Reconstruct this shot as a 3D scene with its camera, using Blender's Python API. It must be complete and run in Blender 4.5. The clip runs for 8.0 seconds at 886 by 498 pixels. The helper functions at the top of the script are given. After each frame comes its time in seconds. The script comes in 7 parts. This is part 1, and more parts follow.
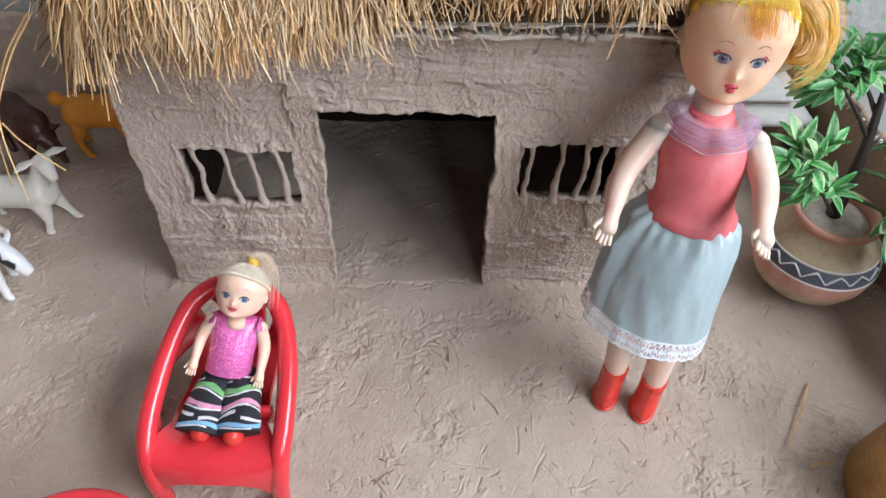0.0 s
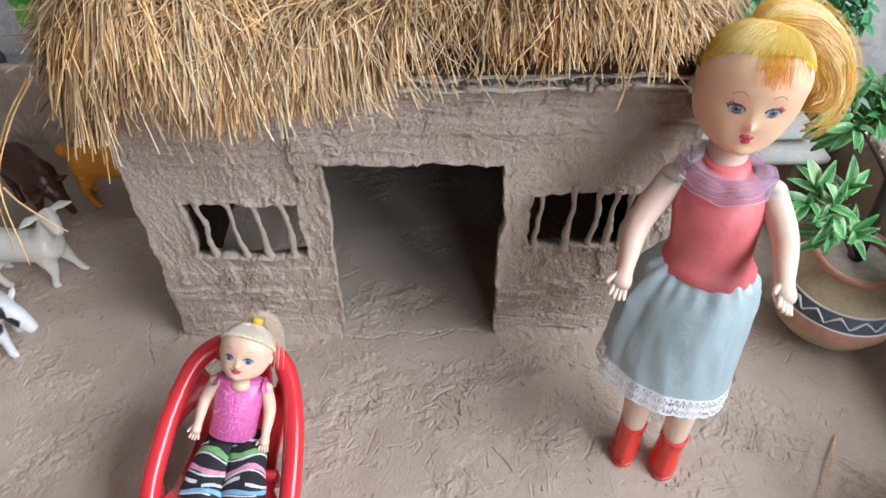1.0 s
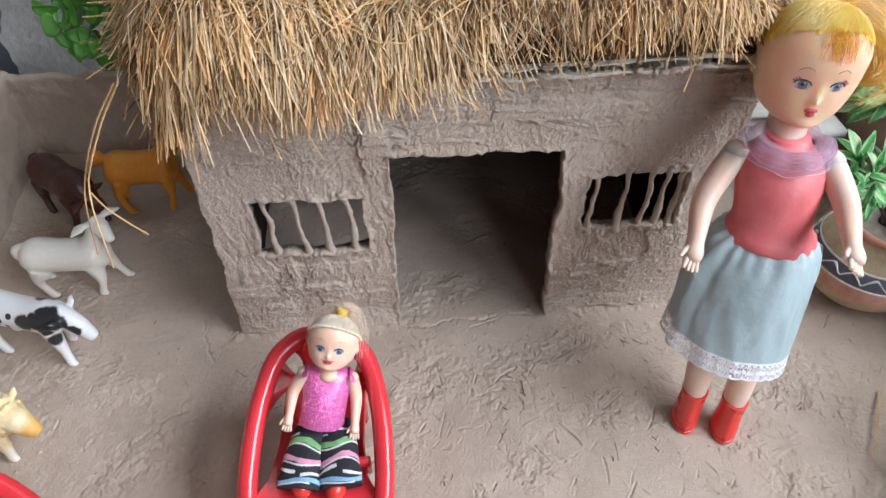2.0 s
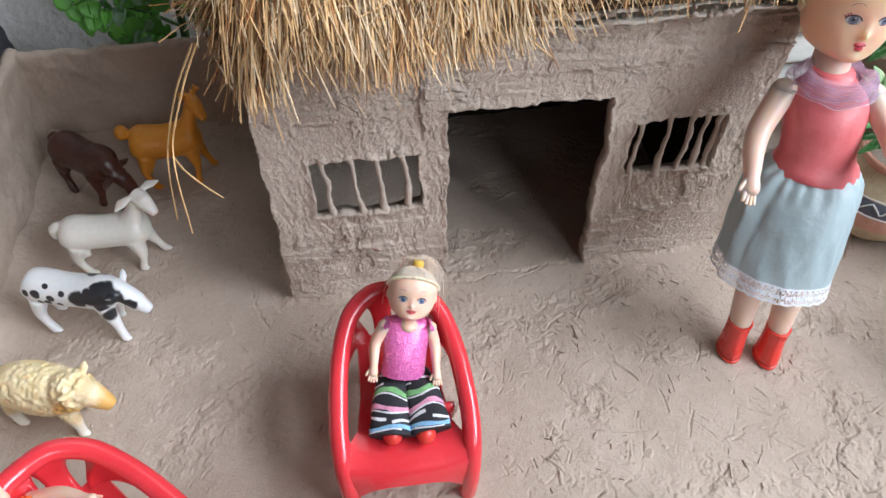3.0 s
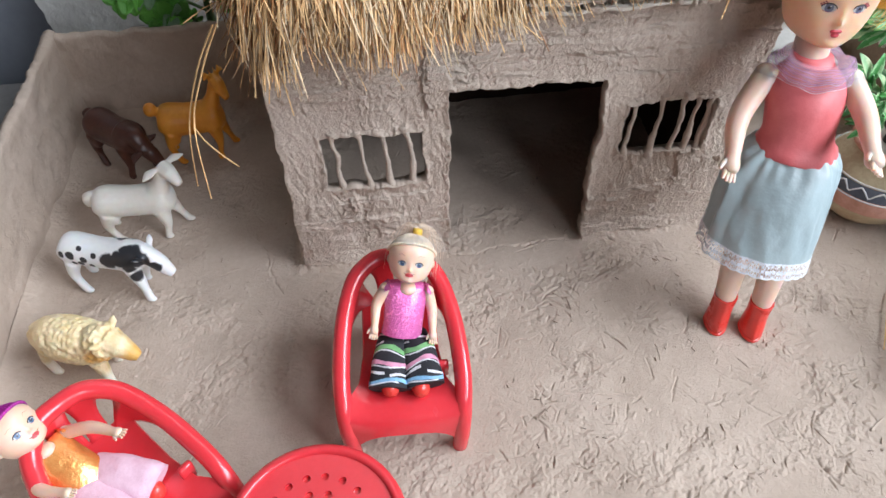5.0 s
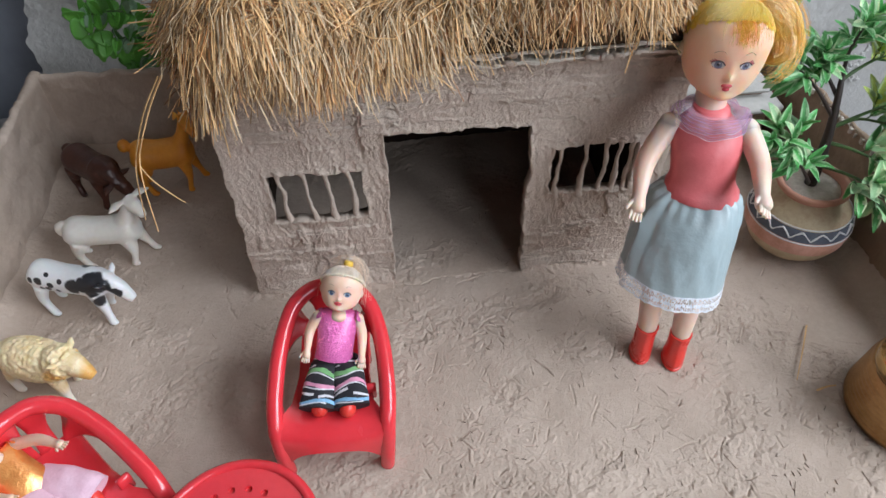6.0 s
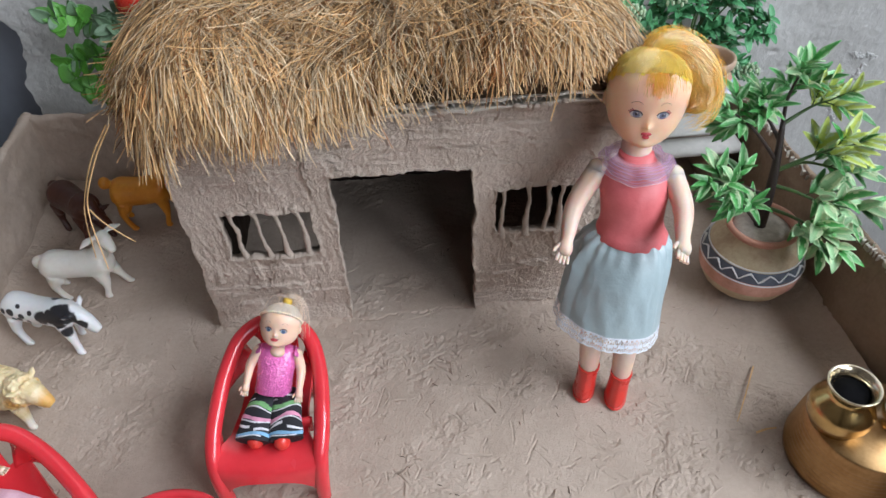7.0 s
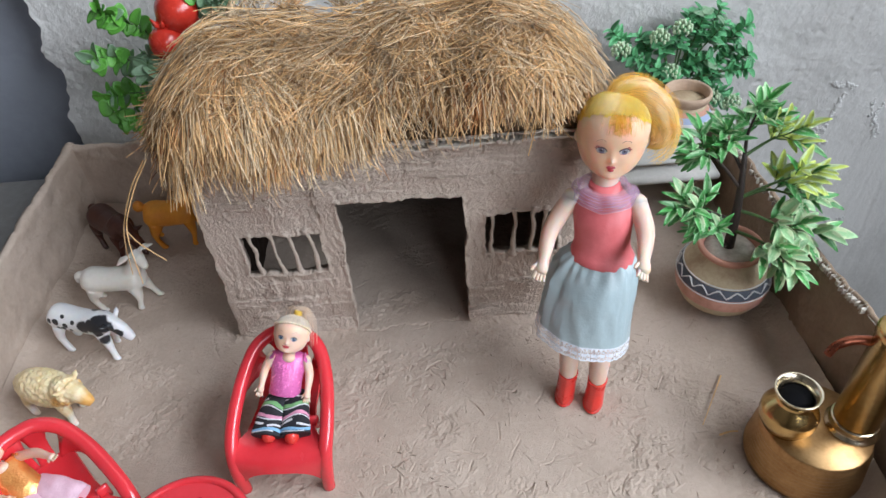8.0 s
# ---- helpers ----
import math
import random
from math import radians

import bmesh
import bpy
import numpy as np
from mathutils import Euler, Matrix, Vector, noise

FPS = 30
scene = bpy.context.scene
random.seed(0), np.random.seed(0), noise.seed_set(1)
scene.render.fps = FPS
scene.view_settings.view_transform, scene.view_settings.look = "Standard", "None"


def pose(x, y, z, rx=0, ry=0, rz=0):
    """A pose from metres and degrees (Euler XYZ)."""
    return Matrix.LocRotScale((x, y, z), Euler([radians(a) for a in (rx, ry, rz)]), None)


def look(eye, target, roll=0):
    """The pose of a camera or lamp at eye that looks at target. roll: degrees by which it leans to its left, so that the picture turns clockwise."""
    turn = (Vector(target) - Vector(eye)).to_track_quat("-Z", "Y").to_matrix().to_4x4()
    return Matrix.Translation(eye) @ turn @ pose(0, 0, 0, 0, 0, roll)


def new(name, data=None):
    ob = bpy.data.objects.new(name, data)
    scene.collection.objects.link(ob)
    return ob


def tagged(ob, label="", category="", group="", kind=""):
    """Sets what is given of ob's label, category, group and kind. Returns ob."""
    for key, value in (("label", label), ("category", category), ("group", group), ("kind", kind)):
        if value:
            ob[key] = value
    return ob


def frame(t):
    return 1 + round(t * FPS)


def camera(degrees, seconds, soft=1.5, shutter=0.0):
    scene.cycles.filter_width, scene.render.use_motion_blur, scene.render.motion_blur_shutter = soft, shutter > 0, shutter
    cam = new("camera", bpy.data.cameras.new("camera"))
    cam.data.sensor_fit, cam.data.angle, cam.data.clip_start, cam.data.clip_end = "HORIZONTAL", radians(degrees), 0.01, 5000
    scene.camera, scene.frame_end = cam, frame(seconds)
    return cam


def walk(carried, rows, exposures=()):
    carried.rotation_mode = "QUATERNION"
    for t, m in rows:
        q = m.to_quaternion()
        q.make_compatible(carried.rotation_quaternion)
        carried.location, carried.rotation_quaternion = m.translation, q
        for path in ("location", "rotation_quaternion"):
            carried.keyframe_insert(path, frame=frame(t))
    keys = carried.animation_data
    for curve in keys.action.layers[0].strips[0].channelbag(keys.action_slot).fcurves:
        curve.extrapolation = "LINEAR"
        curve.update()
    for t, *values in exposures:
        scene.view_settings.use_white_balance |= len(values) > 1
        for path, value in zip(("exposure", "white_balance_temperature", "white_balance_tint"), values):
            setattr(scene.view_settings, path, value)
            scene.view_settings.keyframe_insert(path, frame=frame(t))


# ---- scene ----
# camera and walk
cam = camera(65.6, 8.0)
PATH = [
    (0.0, 0.0027, -0.3043, 0.3533, 43.34, -1.71, -1.86),
    (0.5, 0.0089, -0.2876, 0.3483, 43.45, -1.15, -2.49),
    (1.0, 0.0054, -0.2873, 0.3569, 45.48, -0.30, -1.77),
    (1.5, -0.0168, -0.2897, 0.3609, 45.60, -0.14, -3.10),
    (3.0, -0.1094, -0.3038, 0.3583, 43.21, -0.35, -10.68),
    (3.5, -0.1256, -0.3032, 0.3524, 42.45, -0.63, -11.53),
    (4.0, -0.1275, -0.3039, 0.3487, 41.69, -0.54, -11.71),
    (5.5, -0.0761, -0.3513, 0.3871, 43.33, 0.68, -7.27),
    (6.0, -0.0536, -0.3595, 0.3960, 44.63, 0.57, -7.32),
    (6.5, -0.0251, -0.3611, 0.3995, 45.47, 1.00, -6.53),
    (7.0, 0.0053, -0.3712, 0.4115, 46.89, 1.98, -5.05),
    (7.5, 0.0218, -0.3876, 0.4275, 47.85, 3.26, -4.42),
    (8.0, 0.0243, -0.4126, 0.4511, 48.23, 3.06, -3.59),
]
walk(cam, [(t, pose(x, y, z, rx, ry, rz)) for t, x, y, z, rx, ry, rz in PATH],
     exposures=[(0.0, 0.0), (1.5, 0.0), (3.0, 0.12), (4.0, 0.16), (5.5, 0.15), (6.0, -0.22), (6.5, -0.27), (7.0, -0.24), (8.0, -0.15)])

# world, light, exposure
world = bpy.data.worlds.new("world")
scene.world = world
world.use_nodes = True
sky = world.node_tree.nodes.new("ShaderNodeTexSky")
sky.sky_type, sky.sun_disc = "NISHITA", False
sky.sun_elevation, sky.sun_rotation = radians(40), radians(148)
background = world.node_tree.nodes["Background"]
background.inputs["Strength"].default_value = 0.006
world.node_tree.links.new(sky.outputs["Color"], background.inputs["Color"])


def soft_light(name, eye, target, width, height, watts, colour):
    lamp = bpy.data.lights.new(name, "AREA")
    lamp.shape, lamp.size, lamp.size_y, lamp.energy, lamp.color = "RECTANGLE", width, height, watts, colour
    ob = new(name, lamp)
    ob.matrix_world = look(eye, target)
    return ob


soft_light("daylight_east_window", (1.094, -0.80, 1.25), (0.0, -0.80, 1.25), 1.7, 1.1, 77, (0.865, 0.945, 1.05))
# added fill lamp that brightens the hut front and the mortar wall
soft_light("south_fill_light", (0.72, -2.094, 1.35), (0.72, 0.0, 1.35), 0.7, 1.0, 12, (0.865, 0.945, 1.05))
# ---------------------------------------------------------------- helpers
class Shape:
    """Vertices and faces of one mesh, with a material slot for each face."""

    def __init__(self):
        self.v, self.f, self.m = [], [], []

    def add(self, verts, faces, slot=0):
        n = len(self.v)
        self.v.extend([Vector(p) for p in verts])
        self.f.extend([tuple(n + i for i in face) for face in faces])
        self.m.extend([slot] * len(faces))
        return self

    def loft(self, rings, slot=0, caps=True, closed=True):
        k = len(rings[0])
        verts = [p for ring in rings for p in ring]
        faces = []
        for i in range(len(rings) - 1):
            for j in range(k if closed else k - 1):
                a, b = i * k + j, i * k + (j + 1) % k
                faces.append((a, b, b + k, a + k))
        if caps and closed:
            faces.append(tuple(reversed(range(k))))
            faces.append(tuple(range((len(rings) - 1) * k, len(rings) * k)))
        return self.add(verts, faces, slot)

    def tube(self, points, radii, sides=10, slot=0, flat=1.0, up=(0, 0, 1), caps=True):
        """A swept tube; flat squeezes it along the side direction's normal."""
        points = [Vector(p) for p in points]
        if not isinstance(radii, (list, tuple)):
            radii = [radii] * len(points)
        rings, side = [], None
        for i, p in enumerate(points):
            d = (points[min(i + 1, len(points) - 1)] - points[max(i - 1, 0)]).normalized()
            if side is None:
                side = d.cross(Vector(up))
                if side.length < 1e-4:
                    side = d.cross(Vector((1, 0, 0)))
            side = (side - d * side.dot(d)).normalized()
            other = side.cross(d)
            r = radii[i]
            rings.append([p + side * (r * math.cos(a)) + other * (r * flat * math.sin(a)) for a in [2 * math.pi * j / sides for j in range(sides)]])
        return self.loft(rings, slot, caps)

    def lathe(self, profile, centre=(0, 0, 0), sides=32, slot=0, slots=None, wobble=0.0):
        """Turns a profile of (radius, height) about z; slots: a material slot for each band."""
        c = Vector(centre)
        rings = []
        for r, z in profile:
            rings.append([c + Vector((r * math.cos(a) * (1 + wobble * math.sin(2 * a + 40 * z)), r * math.sin(a), z)) for a in [2 * math.pi * j / sides for j in range(sides)]])
        n, first = len(rings), len(self.f)
        verts = [p for ring in rings for p in ring]
        faces, marks = [], []
        for i in range(n - 1):
            for j in range(sides):
                a, b = i * sides + j, i * sides + (j + 1) % sides
                faces.append((a, b, b + sides, a + sides))
                marks.append(slots[i] if slots else slot)
        if profile[0][0] > 0.0005:
            faces.append(tuple(reversed(range(sides))))
            marks.append(slots[0] if slots else slot)
        if profile[-1][0] > 0.0005:
            faces.append(tuple(range((n - 1) * sides, n * sides)))
            marks.append(slots[-1] if slots else slot)
        self.add(verts, faces)
        self.m[first:] = marks
        return self

    def ball(self, centre, radii, slot=0, turn=None, sides=16, rows=10):
        c = Vector(centre)
        radii = (radii,) * 3 if not isinstance(radii, (list, tuple)) else radii
        turn = turn or Matrix.Identity(3)
        rings = []
        for i in range(1, rows):
            t = math.pi * i / rows
            rings.append([c + turn @ Vector((radii[0] * math.sin(t) * math.cos(a), radii[1] * math.sin(t) * math.sin(a), -radii[2] * math.cos(t)))
                          for a in [2 * math.pi * j / sides for j in range(sides)]])
        n = len(rings)
        verts = [p for ring in rings for p in ring] + [c + turn @ Vector((0, 0, -radii[2])), c + turn @ Vector((0, 0, radii[2]))]
        faces = []
        for i in range(n - 1):
            for j in range(sides):
                a, b = i * sides + j, i * sides + (j + 1) % sides
                faces.append((a, b, b + sides, a + sides))
        low, top = n * sides, n * sides + 1
        for j in range(sides):
            faces.append((low, (j + 1) % sides, j))
            faces.append((top, (n - 1) * sides + j, (n - 1) * sides + (j + 1) % sides))
        return self.add(verts, faces, slot)

    def box(self, low, high, bevel=0.0, slot=0, turn=None, origin=(0, 0, 0)):
        """A box with chamfered edges."""
        lo, hi = Vector(low), Vector(high)
        b = min(bevel, *[(hi[i] - lo[i]) * 0.45 for i in range(3)])
        rings = []
        for z, inset in ((lo.z, b), (lo.z + b, 0), (hi.z - b, 0), (hi.z, b)):
            x0, x1, y0, y1 = lo.x + inset, hi.x - inset, lo.y + inset, hi.y - inset
            c = max(b * 0.7, 1e-5)
            rings.append([Vector(p) for p in ((x0 + c, y0, z), (x1 - c, y0, z), (x1, y0 + c, z), (x1, y1 - c, z), (x1 - c, y1, z), (x0 + c, y1, z), (x0, y1 - c, z), (x0, y0 + c, z))])
        if turn is not None:
            o = Vector(origin)
            rings = [[turn @ (p - o) + o for p in ring] for ring in rings]
        return self.loft(rings, slot)

    def moved(self, m):
        self.v = [m @ p for p in self.v]
        return self


def mesh_of(name, shape, materials, smooth=True):
    data = bpy.data.meshes.new(name)
    data.from_pydata([tuple(p) for p in shape.v], [], shape.f)
    for material in materials if isinstance(materials, (list, tuple)) else [materials]:
        data.materials.append(material)
    data.polygons.foreach_set("material_index", shape.m)
    data.polygons.foreach_set("use_smooth", [smooth] * len(shape.f))
    data.update()
    return data


def part(name, shape, materials, parent, label="", smooth=True, sharp=None):
    """Links a shape as one mesh object under a thing or a part."""
    ob = new(name, mesh_of(name, shape, materials, smooth))
    ob.parent = parent
    if sharp:
        ob.data.set_sharp_from_angle(angle=radians(sharp))
    if label:
        ob["label"] = label
    return ob


def single(name, shape, materials, label, category, m=None, group="", kind="", smooth=True, sharp=None):
    """A thing that is one mesh."""
    ob = new(name, mesh_of(name, shape, materials, smooth))
    if m is not None:
        ob.matrix_world = m
    if sharp:
        ob.data.set_sharp_from_angle(angle=radians(sharp))
    return tagged(ob, label, category, group, kind)


def thing(name, m, label, category, group="", kind=""):
    ob = new(name)
    ob.empty_display_size = 0.02
    ob.matrix_world = m
    return tagged(ob, label, category, group, kind)


def curve_points(points, steps):
    """A smooth line (Catmull-Rom) through the points."""
    p = [Vector(q) for q in points]
    p = [p[0] * 2 - p[1]] + p + [p[-1] * 2 - p[-2]]
    out = []
    for i in range(1, len(p) - 2):
        for s in range(steps):
            t = s / steps
            a, b, c, d = p[i - 1], p[i], p[i + 1], p[i + 2]
            out.append(0.5 * ((2 * b) + (c - a) * t + (2 * a - 5 * b + 4 * c - d) * t * t + (3 * b - a - 3 * c + d) * t * t * t))
    out.append(p[-2])
    return out


def mix(a, b, t):
    return a + (b - a) * t


def fine(x, y, z, size, octaves=3):
    """Fractal noise about 0 at the given size in metres."""
    return noise.fractal((x / size, y / size, z / size), 1.0, 2.0, octaves)


def field(x, y, size, octaves=3, seed=0):
    """Fractal gradient noise about 0 on arrays of plan points, at the given size in metres."""
    total, gain = np.zeros(np.broadcast(x, y).shape), 1.0
    for k in range(octaves):
        u, v = x / size * 2 ** k + 17.3 * seed, y / size * 2 ** k - 9.1 * seed
        iu, iv = np.floor(u).astype(np.int64), np.floor(v).astype(np.int64)
        fu, fv = u - iu, v - iv

        def corner(du, dv):
            h = ((iu + du) * 374761393 + (iv + dv) * 668265263 + (seed * 7 + k) * 982451653) & 0xFFFFFFFF
            h = ((h ^ (h >> 13)) * 1274126177) & 0xFFFFFFFF
            a = ((h ^ (h >> 16)) & 0xFFFF) * (2 * math.pi / 65536)
            return np.cos(a) * (fu - du) + np.sin(a) * (fv - dv)

        su, sv = fu * fu * fu * (fu * (fu * 6 - 15) + 10), fv * fv * fv * (fv * (fv * 6 - 15) + 10)
        low = corner(0, 0) * (1 - su) + corner(1, 0) * su
        high = corner(0, 1) * (1 - su) + corner(1, 1) * su
        total += gain * 1.4 * (low * (1 - sv) + high * sv)
        gain *= 0.5
    return total


def groove(relief, us, vs, at, angle, length, wide, deep, lip=0.5, bow=0.0):
    """Presses a short stroke into a relief, with the clay that it pushed up along one side."""
    reach = length * 0.5 + 4 * wide
    i0, i1 = np.searchsorted(us, (at[0] - reach, at[0] + reach))
    j0, j1 = np.searchsorted(vs, (at[1] - reach, at[1] + reach))
    if i1 - i0 < 2 or j1 - j0 < 2:
        return
    u, v = us[None, i0:i1] - at[0], vs[j0:j1, None] - at[1]
    along, across = u * math.cos(angle) + v * math.sin(angle), v * math.cos(angle) - u * math.sin(angle)
    across = across - bow * (along * along) / max(length, 1e-4)
    ends = np.clip((length * 0.5 - np.abs(along)) / (2.2 * wide) + 1.0, 0, 1)
    cut = -deep * np.exp(-(across / wide) ** 2) + lip * abs(deep) * np.exp(-((across - 1.9 * wide) / (0.9 * wide)) ** 2)
    relief[j0:j1, i0:i1] += cut * ends


def lump(relief, us, vs, at, size, high):
    """Raises a crumb of clay on a relief."""
    i0, i1 = np.searchsorted(us, (at[0] - size * 2, at[0] + size * 2))
    j0, j1 = np.searchsorted(vs, (at[1] - size * 2, at[1] + size * 2))
    d = np.hypot(us[None, i0:i1] - at[0], vs[j0:j1, None] - at[1]) / size
    relief[j0:j1, i0:i1] += high * np.clip(1.3 - d, 0, 1) ** 0.6


# ---------------------------------------------------------------- materials
def surface(name, colour, second=None, rough=0.6, metal=0.0, scale=40.0, grain=400.0, bump=0.3, bump_scale=None, depth=0.001, spec=0.5,
            stretch=(1, 1, 1), coat=0.0, alpha=1.0, subsurface=0.0, bleed=1.0, vary=0.0, rough_vary=0.15, fine_mix=0.35, scratch=0.0, scratch_turns=(25, -40), upright=False):
    """Colour varied at two scales, roughness that varies with it, and fine relief."""
    m = bpy.data.materials.new(name)
    m.use_nodes = True
    nodes, links = m.node_tree.nodes, m.node_tree.links
    shader = nodes["Principled BSDF"]
    second = second or tuple(c * 0.72 for c in colour)
    where = nodes.new("ShaderNodeTexCoord")
    spread = nodes.new("ShaderNodeMapping")
    spread.inputs["Scale"].default_value = stretch
    links.new(where.outputs["Object"], spread.inputs["Vector"])

    def grainy(size, detail=4.0, roughness=0.6):
        n = nodes.new("ShaderNodeTexNoise")
        n.inputs["Scale"].default_value, n.inputs["Detail"].default_value, n.inputs["Roughness"].default_value = size, detail, roughness
        links.new(spread.outputs["Vector"], n.inputs["Vector"])
        return n.outputs["Fac"]

    large, small = grainy(scale), grainy(grain, 3.0)
    both = nodes.new("ShaderNodeMath")
    both.operation = "MULTIPLY_ADD"
    links.new(small, both.inputs[0])
    both.inputs[1].default_value = fine_mix
    links.new(large, both.inputs[2])
    ramp = nodes.new("ShaderNodeMapRange")
    ramp.inputs["From Min"].default_value, ramp.inputs["From Max"].default_value = 0.35 + fine_mix * 0.5, 0.65 + fine_mix * 0.5
    links.new(both.outputs[0], ramp.inputs["Value"])
    colours = nodes.new("ShaderNodeMix")
    colours.data_type = "RGBA"
    colours.inputs["A"].default_value, colours.inputs["B"].default_value = (*second, 1), (*colour, 1)
    links.new(ramp.outputs["Result"], colours.inputs["Factor"])
    out = colours.outputs["Result"]
    if vary:
        island = nodes.new("ShaderNodeNewGeometry")
        shade = nodes.new("ShaderNodeHueSaturation")
        level = nodes.new("ShaderNodeMapRange")
        level.inputs["To Min"].default_value, level.inputs["To Max"].default_value = 1 - vary, 1 + vary
        links.new(island.outputs["Random Per Island"], level.inputs["Value"])
        links.new(level.outputs["Result"], shade.inputs["Value"])
        links.new(out, shade.inputs["Color"])
        out = shade.outputs["Color"]
    links.new(out, shader.inputs["Base Color"])
    level = nodes.new("ShaderNodeMapRange")
    level.inputs["To Min"].default_value, level.inputs["To Max"].default_value = max(rough - rough_vary, 0.02), min(rough + rough_vary, 1)
    links.new(large, level.inputs["Value"])
    links.new(level.outputs["Result"], shader.inputs["Roughness"])
    shader.inputs["Metallic"].default_value = metal
    shader.inputs["Specular IOR Level"].default_value = spec
    shader.inputs["Coat Weight"].default_value = coat
    shader.inputs["Coat Roughness"].default_value = 0.12
    shader.inputs["Alpha"].default_value = alpha
    if subsurface:
        shader.inputs["Subsurface Weight"].default_value = subsurface
        shader.inputs["Subsurface Radius"].default_value = (0.004 * bleed, 0.0018 * bleed, 0.001 * bleed)
        shader.inputs["Subsurface Scale"].default_value = 1.0
    if bump:
        relief = nodes.new("ShaderNodeBump")
        relief.inputs["Strength"].default_value, relief.inputs["Distance"].default_value = bump, depth
        height = grainy(bump_scale or grain, 5.0, 0.65)
        for turn in scratch_turns if scratch else ():
            turned = nodes.new("ShaderNodeMapping")
            turned.inputs["Rotation"].default_value = (0, radians(turn) if upright else 0, 0 if upright else radians(turn))
            links.new(where.outputs["Object"], turned.inputs["Vector"])
            lines = nodes.new("ShaderNodeMapping")
            lines.inputs["Scale"].default_value = (95, 800, 800)
            links.new(turned.outputs["Vector"], lines.inputs["Vector"])
            streak = nodes.new("ShaderNodeTexNoise")
            streak.inputs["Scale"].default_value, streak.inputs["Detail"].default_value = 1.0, 2.0
            links.new(lines.outputs["Vector"], streak.inputs["Vector"])
            cut = nodes.new("ShaderNodeMapRange")
            cut.inputs["From Min"].default_value, cut.inputs["From Max"].default_value = 0.68, 0.80
            cut.inputs["To Max"].default_value = scratch
            links.new(streak.outputs["Fac"], cut.inputs["Value"])
            total = nodes.new("ShaderNodeMath")
            links.new(height, total.inputs[0])
            links.new(cut.outputs["Result"], total.inputs[1])
            height = total.outputs[0]
        links.new(height, relief.inputs["Height"])
        links.new(relief.outputs["Normal"], shader.inputs["Normal"])
    return m


CLAY = surface("dry_clay", (0.53, 0.428, 0.355), (0.44, 0.348, 0.282), rough=0.9, scale=14, grain=260, bump=0.7, bump_scale=620, depth=0.0012, scratch=0.22, scratch_turns=(35, -50, 85), spec=0.2, rough_vary=0.06)
CLAY_WALL = surface("clay_plaster", (0.57, 0.474, 0.402), (0.48, 0.391, 0.325), rough=0.92, scale=22, grain=420, bump=0.9, bump_scale=800, depth=0.0013, scratch=0.45, scratch_turns=(4, -10, 80), upright=True, spec=0.15, rough_vary=0.05)
CLAY_EDGE = surface("brown_clay_wall", (0.36, 0.265, 0.195), (0.27, 0.195, 0.14), rough=0.9, scale=16, grain=300, bump=0.5, bump_scale=300, depth=0.001, spec=0.2, rough_vary=0.06)
CLAY_DARK = surface("dark_clay_chips", (0.30, 0.235, 0.185), (0.20, 0.15, 0.115), rough=0.9, scale=60, grain=500, vary=0.35)
CONCRETE = surface("mortar_wall", (0.68, 0.665, 0.645), (0.56, 0.545, 0.525), rough=0.92, scale=6, grain=130, bump=0.6, bump_scale=170, depth=0.003, spec=0.2)
# very dark so that the unseen room returns little bounce light
ROOM_DARK = surface("dark_unseen_room", (0.09, 0.075, 0.062), (0.07, 0.058, 0.048), rough=0.9, scale=3, grain=60)
FLOOR = surface("cement_floor", (0.30, 0.29, 0.28), (0.22, 0.21, 0.20), rough=0.8, scale=5, grain=120)
LIME = surface("white_lime", (0.8, 0.79, 0.77), (0.62, 0.61, 0.6), rough=0.9, scale=80, grain=500)
DOOR_PAINT = surface("grey_blue_paint", (0.33, 0.35, 0.40), (0.27, 0.285, 0.33), rough=0.5, scale=5, grain=90, bump=0.1, spec=0.4)
CARD = surface("corrugated_card", (0.70, 0.65, 0.58), (0.50, 0.45, 0.39), rough=0.9, scale=60, grain=600)
# brown card taken near black: the hut's inner shade is in this colour
CARD_SHADED = surface("shaded_box_card", (0.032, 0.02, 0.014), (0.024, 0.015, 0.011), rough=0.9, scale=30, grain=300, spec=0.2)
STRAW = surface("thatch_straw", (0.74, 0.47, 0.225), (0.40, 0.235, 0.105), rough=0.6, scale=30, grain=700, bump=0.2, spec=0.3, vary=0.42)
STRAW_GREY = surface("weathered_straw", (0.76, 0.58, 0.375), (0.46, 0.335, 0.21), rough=0.65, scale=30, grain=700, bump=0.2, spec=0.3, vary=0.42)
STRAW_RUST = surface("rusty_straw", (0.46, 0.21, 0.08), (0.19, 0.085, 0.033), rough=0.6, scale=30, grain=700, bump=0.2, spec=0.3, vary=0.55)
# straw mat darkened to stand in for shade under the thatch
STRAW_BED = surface("shaded_straw_mat", (0.12, 0.075, 0.036), (0.06, 0.036, 0.018), rough=0.9, scale=60, grain=500, bump=0.8, depth=0.003)
SLAB = surface("grey_slab", (0.52, 0.50, 0.47), (0.40, 0.385, 0.36), rough=0.85, scale=20, grain=200)

# ---------------------------------------------------------------- the room round it
X_LEFT, X_RIGHT, Y_FRONT, Y_BACK, Z_FLOOR, Z_CEIL = -0.95, 1.10, -2.10, 0.30, -0.45, 2.40


def box_shape(low, high, bevel=0.004):
    return Shape().box(low, high, bevel)


